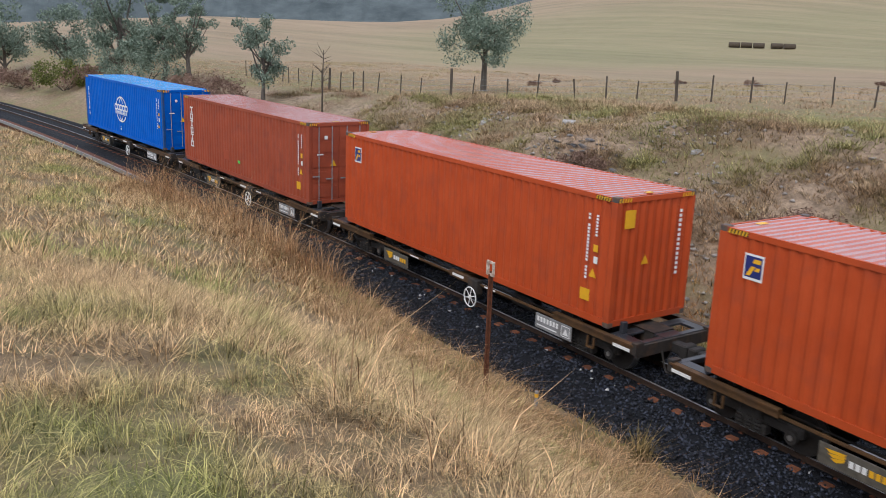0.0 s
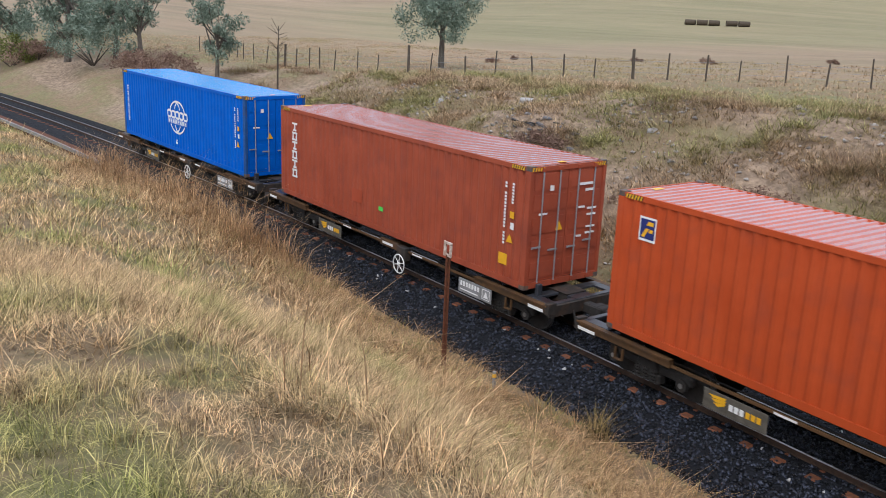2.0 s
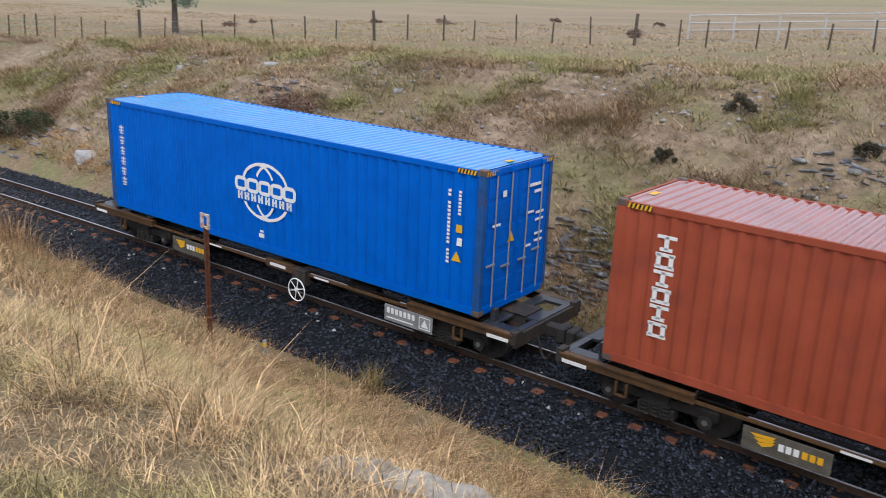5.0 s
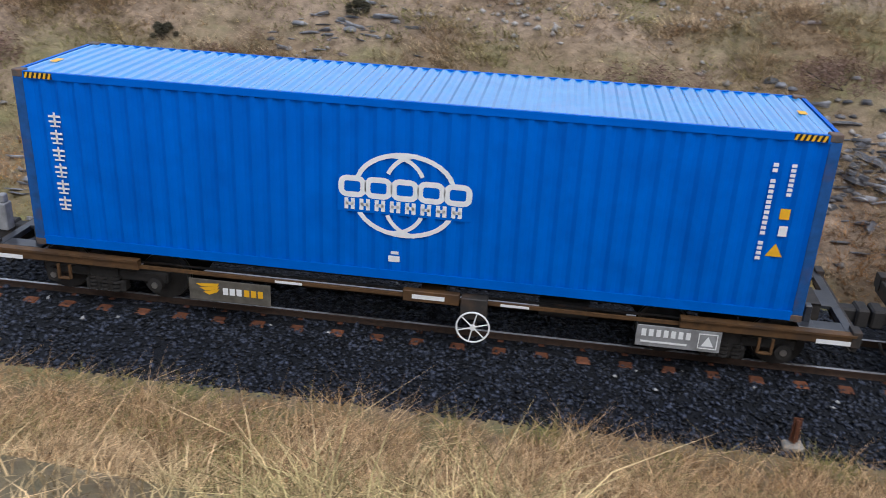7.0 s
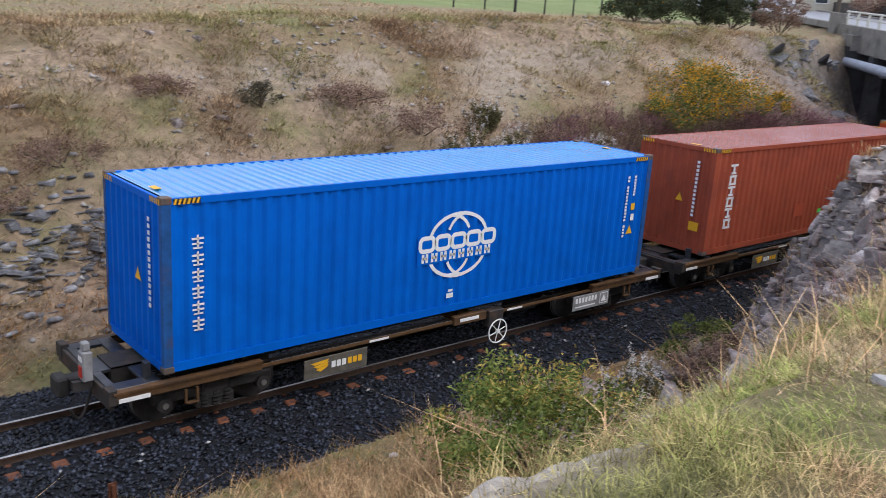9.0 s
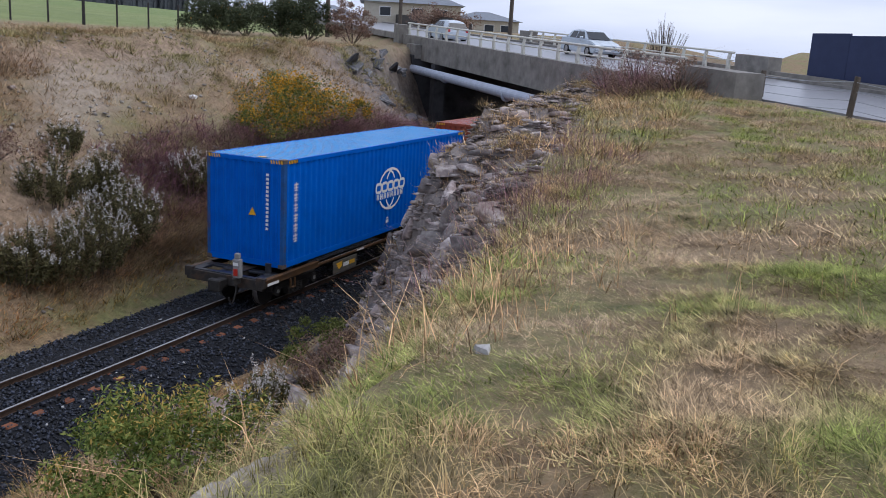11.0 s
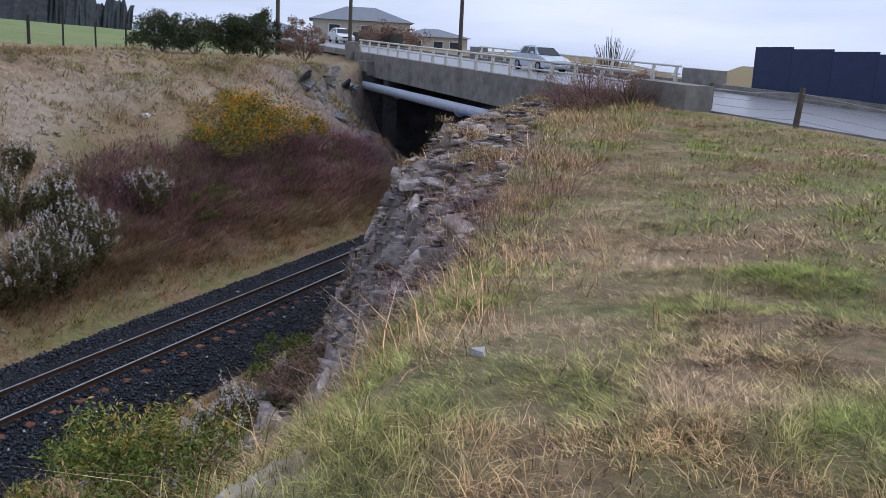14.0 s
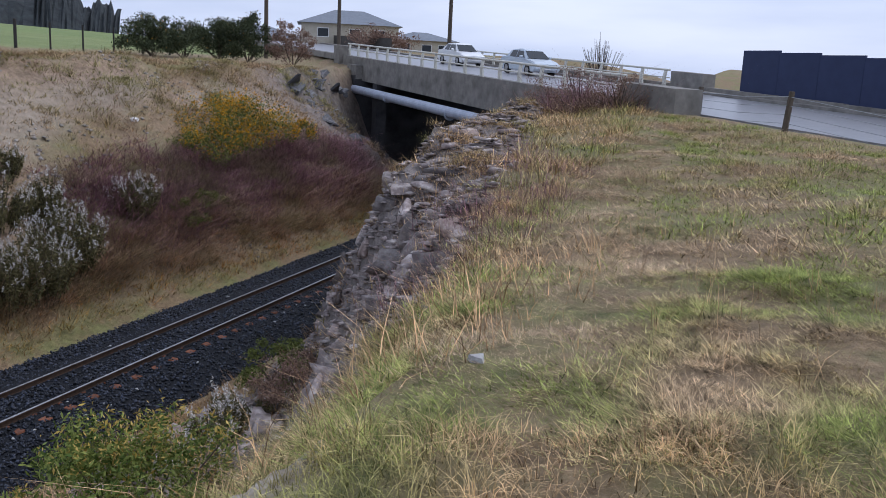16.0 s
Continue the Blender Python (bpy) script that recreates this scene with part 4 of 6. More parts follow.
M_RUBBLE = material("broken_slate", [(0.05, 0.051, 0.056), (0.15, 0.15, 0.158), (0.34, 0.34, 0.35)], 3, 0.5, bump=0.8, random=-0.6, detail=10)
rubble("dark wet broken slate heaped at the foot of the cutting", -11.4, 4.5, .8, .8, 150, M_RUBBLE)
rubble("grey broken slate spilling down the cut slope", 4.2, 5.6, 1.7, .75, 240, M_RUBBLE)
rubble("grey broken slate beside the curve", -37.5, 3.6, 1.6, .7, 90, M_RUBBLE)
rubble("grey broken slate showing through the slope", -25.7, 7.3, 1.2, .5, 60, M_RUBBLE)
rubble("grey broken slate showing through the slope", -6.6, 8.5, .9, .4, 40, M_RUBBLE)
rubble("dark broken rock in the wall beside the bridge", 47.5, 9.6, 2.2, 1.4, 160, M_RUBBLE)
for x, y in ((-31, 2.6), (-29.5, 3.0), (-27.5, 3.2), (-12, 4.2), (-11, 4.0), (-9.8, 4.3), (-9, 4.0), (4.2, 5.4), (5.4, 5.0), (3.0, 5.6), (6.2, 5.2), (2.2, 5.0), (1.2, 5.4), (3.6, 4.6), (4.8, 4.5), (5.6, 4.4), (7.0, 4.8)):
    for k_ in range(3):
        slate(x + RNG.normal(0, .6), y + 0.5 + RNG.normal(0, .5), RNG.uniform(0.18, 0.6), RNG.integers(0, 8), "dark wet slate block in an outcrop at the slope's foot", (RNG.uniform(-45, -10), RNG.uniform(-15, 15)), 0.05, "outcrop rocks")
M_SAND = material("pale_sandstone", [(0.22, 0.19, 0.16), (0.46, 0.42, 0.36)], 14, 0.9, bump=0.7, spots=(0.2, 0.16, 0.12), spot_scale=4, detail=10)


def ledge(x0, x1, y0, y1, half, seed):
    """A flat-topped outcrop of soft stone along the brow: rounded back, ragged broken front."""
    bm, rows, n = bmesh.new(), [], int((x1 - x0) / 0.06)
    for i in range(n + 1):
        u = i / n
        x, y = x0 + (x1 - x0) * u, y0 + (y1 - y0) * u + 0.05 * noise.noise(Vector((u * 6, seed, 0)))
        w = half * (0.35 + 0.65 * math.sin(3.14159 * min(1, max(0, u))) ** 0.4) * (1 + 0.6 * noise.noise(Vector((x * 4, seed, 3))))
        g = ground_z(x, y)
        row = []
        for k, (o, z) in enumerate(((-1.3, -.07), (-1.0, -.005), (-.5, .006), (0, .004), (.5, .008), (.85, 0), (1.0, -.03), (1.08, -.16))):
            p = Vector((x, y + o * w, g + z))
            p += 0.022 * Vector((0, noise.noise(p * 7), noise.noise(p * 17 + Vector((5, 0, 0)))))
            row.append(bm.verts.new(p))
        rows.append(row)
    for a, b in zip(rows, rows[1:]):
        for k in range(len(a) - 1):
            bm.faces.new((a[k], b[k], b[k + 1], a[k + 1]))
    return tagged(part("rock_ledge", bm, M_SAND), "pale flat sandstone ledge along the brow of the bank", "rock", "sandstone ledge")


ledge(0.2, 2.25, -11.48, -11.58, 0.068, 1.0)
ledge(-4.05, -3.0, -11.42, -11.36, 0.13, 2.0)
quartz = rock_at(3.6, -12.0, 0.16, 3, "smooth white stone in the grass")
quartz.data = quartz.data.copy()
quartz.data.materials[0] = M_PALEROCK


# ---- shrubs and trees ----
def leaf_cloud(centres, radii, per, size, droop=0.0):
    n = len(centres) * per
    c = np.repeat(np.asarray(centres), per, 0)
    r = np.repeat(np.asarray(radii), per, 0)
    d = RNG.normal(0, 1, (n, 3))
    d /= np.linalg.norm(d, axis=1)[:, None]
    p = c + d * r * (RNG.random(n) ** 0.4)[:, None]
    a, b = RNG.normal(0, 1, (n, 3)), RNG.normal(0, 1, (n, 3))
    a[:, 2] -= droop
    a /= np.linalg.norm(a, axis=1)[:, None]
    b -= a * (a * b).sum(1)[:, None]
    b /= np.linalg.norm(b, axis=1)[:, None]
    s = (size * RNG.uniform(0.6, 1.4, n))[:, None]
    V = np.stack([p - a * s, p + b * s * 0.32, p + a * s, p - b * s * 0.32], 1).reshape(-1, 3)
    return V, np.arange(n)[:, None] * 4 + np.array([[0, 1, 2, 3]])


def leaf_material(name, c0, c1):
    m = bpy.data.materials.new(name)
    m.use_nodes = True
    n, l = m.node_tree.nodes, m.node_tree.links
    geo = n.new("ShaderNodeNewGeometry")
    r = n.new("ShaderNodeValToRGB")
    r.color_ramp.elements[0].color, r.color_ramp.elements[1].color = (*c0, 1), (*c1, 1)
    l.new(geo.outputs["Random Per Island"], r.inputs["Fac"])
    thin_leaf(m, r.outputs[0])
    return m


M_TWIG = material("grey_brown_twig", [(0.05, 0.04, 0.03), (0.12, 0.095, 0.075)], 8, 0.9)
M_BARK = material("grey_bark", [(0.07, 0.06, 0.05), (0.18, 0.155, 0.13)], 5, 0.9, stretch=(3, 3, .7), bump=.5)
M_GUM = leaf_material("grey_green_leaf", (0.09, 0.13, 0.095), (0.3, 0.37, 0.29))
M_DARKLEAF = leaf_material("dark_green_leaf", (0.025, 0.036, 0.018), (0.1, 0.115, 0.058))
M_SHRUB = leaf_material("olive_leaf", (0.05, 0.07, 0.015), (0.2, 0.22, 0.06))
M_BRIGHT = leaf_material("fresh_green_leaf", (0.06, 0.11, 0.022), (0.3, 0.34, 0.09))
M_GORSE = leaf_material("gorse_flower", (0.5, 0.22, 0.01), (0.72, 0.37, 0.015))
M_FLUFF = leaf_material("white_seed_head", (0.42, 0.39, 0.36), (0.76, 0.73, 0.69))
M_RUSSET = leaf_material("russet_twig_growth", (0.13, 0.08, 0.06), (0.33, 0.22, 0.165))


def bush(name, label, x, y, rx, rz, clumps, per, leaf, mat, flowers=None, category="shrub", stems=7, group=""):
    b = thing(name, label, category, group, m=pose(x, y, ground_z(x, y)))
    bm = bmesh.new()
    cs, rs = [], []
    for i in range(clumps):
        a, u = RNG.uniform(0, 6.28), RNG.random() ** 0.6
        h = RNG.uniform(0.25, 1.0) * rz * (1.05 - 0.45 * u * u)
        cs.append((math.cos(a) * u * rx, math.sin(a) * u * rx, h))
        k = RNG.uniform(0.16, 0.34) * rx
        rs.append((k, k, k * 0.85))
    for i in range(min(stems, clumps)):
        tube(bm, (RNG.normal(0, .05), RNG.normal(0, .05), -0.1), cs[i], 0.02 + 0.01 * rz, 0.006, 5)
    part("branching", bm, M_TWIG, b)
    V, q = leaf_cloud(cs, rs, per, leaf)
    o = new("foliage", array_mesh("foliage", V, q, None, mat))
    o.parent = b
    if flowers:
        fm, fper, fsize, share = flowers
        pick = [i for i in range(clumps) if RNG.random() < share]
        V, q = leaf_cloud([(cs[i][0], cs[i][1], cs[i][2] + rs[i][2] * 0.35) for i in pick], [rs[i] for i in pick], fper, fsize)
        o = new("blossom", array_mesh("blossom", V, q, None, fm))
        o.parent = b
    return b


def tree(label, x, y, height, width, mat, clumps=46, per=150, leaf=0.11, trunk=0.35, category="tree", group=""):
    t = thing("tree", label, category, group, m=pose(x, y, ground_z(x, y) - 0.05, 0, 0, RNG.uniform(0, 360)))
    bm = bmesh.new()
    r = height * 0.022
    top = Vector((RNG.normal(0, .03) * height, RNG.normal(0, .03) * height, height * 0.55))
    fork = Vector((top.x * 0.5, top.y * 0.5, height * trunk * 0.7))
    tube(bm, (0, 0, 0), fork, r * 1.4, r, 8)
    tube(bm, fork, top, r, r * 0.6, 7)
    cs, rs = [], []
    limbs = 12
    for i in range(limbs):
        a = 6.28 * i / limbs + RNG.uniform(-.4, .4)
        reach = width * 0.5 * RNG.uniform(0.45, 0.85)
        tip = Vector((math.cos(a) * reach, math.sin(a) * reach, height * RNG.uniform(0.3, 0.88)))
        base = fork.lerp(top, RNG.uniform(0, 1))
        midp = base.lerp(tip, 0.5) + Vector((0, 0, -0.04 * height))
        tube(bm, base, midp, r * 0.55, r * 0.35, 6)
        tube(bm, midp, tip, r * 0.35, r * 0.1, 5)
        for k in range(clumps // limbs):
            q = midp.lerp(tip, RNG.uniform(0.1, 1.25)) + Vector(RNG.normal(0, 0.07, 3)) * width
            q.z = min(q.z, height * 0.96)
            cs.append(tuple(q))
            s = width * RNG.uniform(0.08, 0.16)
            rs.append((s, s, s * 0.75))
    for k in range(clumps // 6):
        a, u = RNG.uniform(0, 6.28), RNG.random() * width * 0.22
        cs.append((math.cos(a) * u, math.sin(a) * u, height * RNG.uniform(0.75, 0.97)))
        s = width * RNG.uniform(0.08, 0.13)
        rs.append((s, s, s * .8))
    part("trunk", bm, M_BARK, t)
    V, q = leaf_cloud(cs, rs, per, leaf, 0.5)
    o = new("crown", array_mesh("crown", V, q, None, mat))
    o.parent = t
    return t


GUM = "grey-green wattle tree with an open crown on the bank top"
tree(GUM, -50, 19.5, 7.6, 6.6, M_GUM, 60, 190, 0.1)
tree(GUM, -55.4, 6.2, 5.6, 4.0, M_GUM, 40, 120, 0.1, 0.3)
tree(GUM, -71.5, 6.2, 7.5, 4.6, M_GUM, 44, 120, 0.12, 0.35)
tree("tall dense dark green wattle tree on the bank", -80, 2.6, 10.5, 6.5, M_GUM, 70, 170, 0.13, 0.2)
tree("tall dense dark green wattle tree on the bank", -76, 5.5, 8.5, 4.0, M_GUM, 44, 120, 0.13, 0.3)
tree("grey-green wattle tree behind the curve", -92, 0.5, 6.5, 7.0, M_GUM, 50, 130, 0.14, 0.2)
tree("grey-green wattle tree behind the curve", -101, -4, 8.0, 7.0, M_GUM, 50, 130, 0.15, 0.2)
bush("shrub", "rounded grey-green wattle shrub at the bank top", -74, 3.2, 3.0, 4.6, 40, 150, 0.12, M_GUM, group="wattles")
bush("shrub", "dense olive gorse bush beside the curve", -86, -0.8, 3.0, 2.6, 34, 130, 0.12, M_SHRUB)
sap = thing("sapling", "bare thin sapling on the bank top", "sapling", m=pose(-47.6, 6.8, ground_z(-47.6, 6.8)))
bm = bmesh.new()
tube(bm, (0, 0, 0), (.1, 0, 2.2), .06, .045, 6)
tube(bm, (.1, 0, 2.2), (0, .1, 3.6), .045, .015, 6)
for i in range(16):
    h = RNG.uniform(1.6, 3.4)
    a = RNG.uniform(0, 6.28)
    tube(bm, (.06, .04, h), (.06 + math.cos(a) * .6, math.sin(a) * .6, h + RNG.uniform(.2, .7)), .018, .006, 4)
part("trunk", bm, M_TWIG, sap)
for x, y, r, h in ((-66, 4.5, 1.6, 1.5), (-62, 5.0, 1.8, 1.6), (-58, 4.6, 1.6, 1.3), (-52, 4.8, 1.4, 1.0), (-84, 1, 2.0, 1.6), (-93, -3.5, 2.4, 1.6), (-39, 3.0, 1.3, .9), (-21, 5.3, .9, .8), (-9.5, 7.0, 1.0, .7), (1, 7, 1.1, .9), (12.5, 6.0, 1.2, .9), (-3, 4.8, 1.1, .8), (16, 7.4, 1.3, 1.0), (3.5, 6.6, .8, .6), (5.2, 7.4, .9, .7), (7.6, 6.2, .9, .8), (9.0, 5.2, 1.0, .8), (10.4, 4.6, .8, .6), (14.0, 8.8, .9, .6), (8.4, 9.2, .7, .5), (-15.5, 6.4, .9, .6), (-25, 6.8, .9, .7), (-28, 5.0, .9, .7)):
    bush("shrub", "reddish leafless shrub on the cut slope", x, y, r * 1.25, h * (0.75 if abs(x) < 45 else 1), 30, 95, 0.034 + 0.001 * abs(x), M_RUSSET, group="reddish shrubs")
bush("shrub", "dark green prickly shrub on the cut slope", -37.5, 3.0, 1.6, 1.2, 26, 150, 0.06, M_DARKLEAF)
for x, y, r in ((-10.1, 10.1, .5), (-11.2, 7.9, .35), (11.2, 8.9, .6), (-6.4, 8.9, .3)):
    bush("shrub", "small dark shrub on the bare slope", x, y, r, r * 1.1, 18, 130, 0.035, leaf_material("dark_twiggy_leaf", (0.05, 0.045, 0.03), (0.13, 0.115, 0.075)), group="small dark shrubs")
bush("gorse_bush", "gorse bush in yellow flower on the far slope", 31.2, 7.6, 2.6, 1.9, 60, 150, 0.06, M_SHRUB, (M_GORSE, 90, 0.06, 0.72), "gorse")
bush("gorse_bush", "gorse bush in yellow flower on the far slope", 28.6, 7.0, 1.6, 1.3, 34, 140, 0.06, M_SHRUB, (M_GORSE, 40, 0.055, 0.5), "gorse")
bush("gorse_bush", "small gorse bush in yellow flower by the bridge", 36.6, 7.4, 1.0, 1.1, 22, 120, 0.06, M_SHRUB, (M_GORSE, 60, 0.055, 0.85), "gorse")
def plume_shrub(label, x, y, r, h, stems, group):
    """Upright leafy stems that end in pale fluffy plumes."""
    b = thing("flowering_shrub", label, "shrub", group, m=pose(x, y, ground_z(x, y)))
    bm, lc, lr, fc, fr = bmesh.new(), [], [], [], []
    for i in range(stems):
        a, u = RNG.uniform(0, 6.28), RNG.random() ** 0.6
        foot = Vector((math.cos(a) * u * r * .45, math.sin(a) * u * r * .45, -.1))
        tip = Vector((math.cos(a) * u * r, math.sin(a) * u * r, h * RNG.uniform(.55, 1.05) * (1.1 - .45 * u)))
        tube(bm, foot, tip, .016, .005, 4)
        for k in range(7):
            q = foot.lerp(tip, .25 + .6 * k / 6)
            lc.append(tuple(q))
            lr.append((.13, .13, .13))
        for k in range(3):
            q = foot.lerp(tip, .93 + .06 * k) + Vector((RNG.normal(0, .05), RNG.normal(0, .05), .02))
            fc.append(tuple(q))
            fr.append((.045, .045, .1))
    part("branching", bm, M_TWIG, b)
    V, q = leaf_cloud(lc, lr, 20, 0.052)
    o = new("foliage", array_mesh("foliage", V, q, None, M_PLUMELEAF))
    o.parent = b
    V, q = leaf_cloud(fc, fr, 10, 0.03)
    o = new("plume", array_mesh("plume", V, q, None, M_FLUFF))
    tagged(o, "white fluffy seed heads", kind="stuff")
    o.parent = b
    return b


M_PLUMELEAF = leaf_material("dull_olive_leaf", (0.045, 0.048, 0.02), (0.19, 0.165, 0.075))
for x, y, r, h, n_ in ((16.4, 4.1, 1.2, 2.1, 60), (18.0, 4.6, 1.2, 2.2, 62), (15.2, 4.0, 1.0, 1.9, 34), (16.8, 5.9, 1.1, 1.9, 34), (18.6, 5.9, .9, 1.7, 34), (22.2, 5.6, .95, 1.5, 60), (14.2, 4.3, 1.0, 1.7, 44), (18.9, 7.7, .8, 1.1, 20), (12.6, 5.2, .8, 1.2, 20)):
    plume_shrub("shrub covered in white fluffy seed heads", x, y, r, h, n_, "white-headed shrubs")
for x, y in ((24.1, 4.8), (25.6, 5.0)):
    bush("shrub", "soft green shrub at the slope's foot", x, y, 0.8, 0.9, 18, 120, 0.05, M_SHRUB, group="green shrubs")
bush("blackberry_bush", "leafy green and yellow blackberry bush below the brow", 7.6, -6.0, 1.5, 1.7, 60, 170, 0.045, M_BRIGHT, (leaf_material("yellow_leaf", (0.42, 0.3, 0.06), (0.66, 0.48, 0.15)), 46, 0.045, 0.45), "bush", 10)
plume_shrub("shrub covered in white fluffy seed heads near the track", 10.7, -5.3, 0.85, 1.6, 46, "white-headed shrubs")
plume_shrub("shrub covered in white fluffy seed heads near the track", 12.2, -4.9, 0.6, 1.0, 16, "white-headed shrubs")
for x, y, r, h in ((12.6, -5.7, .8, 1.0), (11.6, -6.5, .7, .8), (14.2, -5.0, .6, .8)):
    bush("shrub", "reddish leafless shrub below the rock spur", x, y, r, h, 24, 90, 0.035, M_RUSSET, group="reddish shrubs")
bush("shrub", "olive broom shrub against the rock", 13.6, -4.9, 0.8, 1.2, 26, 120, 0.04, M_SHRUB)
sedge_n = 260
az_ = RNG.uniform(0, 6.28, sedge_n)
rad_ = RNG.random(sedge_n) ** 0.6 * 0.22
sb = np.stack([np.cos(az_) * rad_, np.sin(az_) * rad_, np.full(sedge_n, -0.03)], 1)
V, q, t = blades(sb, RNG.uniform(0.35, 0.72, sedge_n), RNG.uniform(0.006, 0.014, sedge_n), az_ + RNG.normal(0, .4, sedge_n), RNG.uniform(0.05, 0.7, sedge_n))
sedge = tagged(new("sedge", array_mesh("sedge", V, q, t, grass_material("olive_sedge", (0.09, 0.07, 0.025), (0.36, 0.26, 0.11), (0.08, 0.08, 0.025), (0.28, 0.24, 0.09)))), "olive-brown upright sedge tussock at the ballast edge", "sedge")
sedge.location = (-11.7, -2.95, ground_z(-11.7, -2.95))
for x, y, r, h in ((46.2, 23.2, 2.0, 2.2), (47.6, 21.8, 2.2, 2.5), (49.2, 20.2, 2.2, 2.7), (50.4, 18.8, 1.9, 2.9)):
    bush("hedge_bush", "dense dark green gorse hedge with a few yellow flowers", x, y, r, h, 46, 170, 0.09, M_DARKLEAF, (M_GORSE, 6, 0.06, 0.3), "hedge", group="hedge by the bridge")
bush("shrub", "tall reddish leafless shrub at the bridge end", 50.6, 15.6, 1.5, 3.0, 40, 160, 0.07, M_RUSSET)
for x, y, r, h in ((30.6, -7.4, 1.3, 1.5), (29.2, -9.0, 1.1, 1.1), (32.4, -6.0, 1.2, 1.3), (28.2, -7.6, .9, .9)):
    bush("shrub", "reddish leafless thorny shrub before the bridge parapet", x, y, r, h, 26, 44, 0.045, M_RUSSET, stems=18, group="reddish shrubs")
bush("shrub", "reddish leafless shrub beyond the road", 84, 24, 3.5, 2.4, 40, 120, 0.12, M_RUSSET)


# ---- wagons ----
def plate(bm, x0, x1, z0, z1, y, d=0.004):
    box(bm, x0, x1, y - d, y, z0, z1)


def disc(bm, c, r, y0, y1, n=20):
    tube(bm, (c[0], y0, c[1]), (c[0], y1, c[1]), r, r, n)


def ring(bm, cx, y, cz, r, t, n=24, tube_n=6):
    rows = []
    for i in range(n):
        a = 6.28319 * i / n
        rows.append([bm.verts.new((cx + (r + t * math.cos(6.28319 * j / tube_n)) * math.cos(a), y + t * math.sin(6.28319 * j / tube_n), cz + (r + t * math.cos(6.28319 * j / tube_n)) * math.sin(a))) for j in range(tube_n)])
    for i in range(n):
        for j in range(tube_n):
            bm.faces.new((rows[i][j], rows[i][(j + 1) % tube_n], rows[(i + 1) % n][(j + 1) % tube_n], rows[(i + 1) % n][j]))


WHEEL_R = 0.42
AXLES = (-6.0, -4.2, 4.2, 6.0)


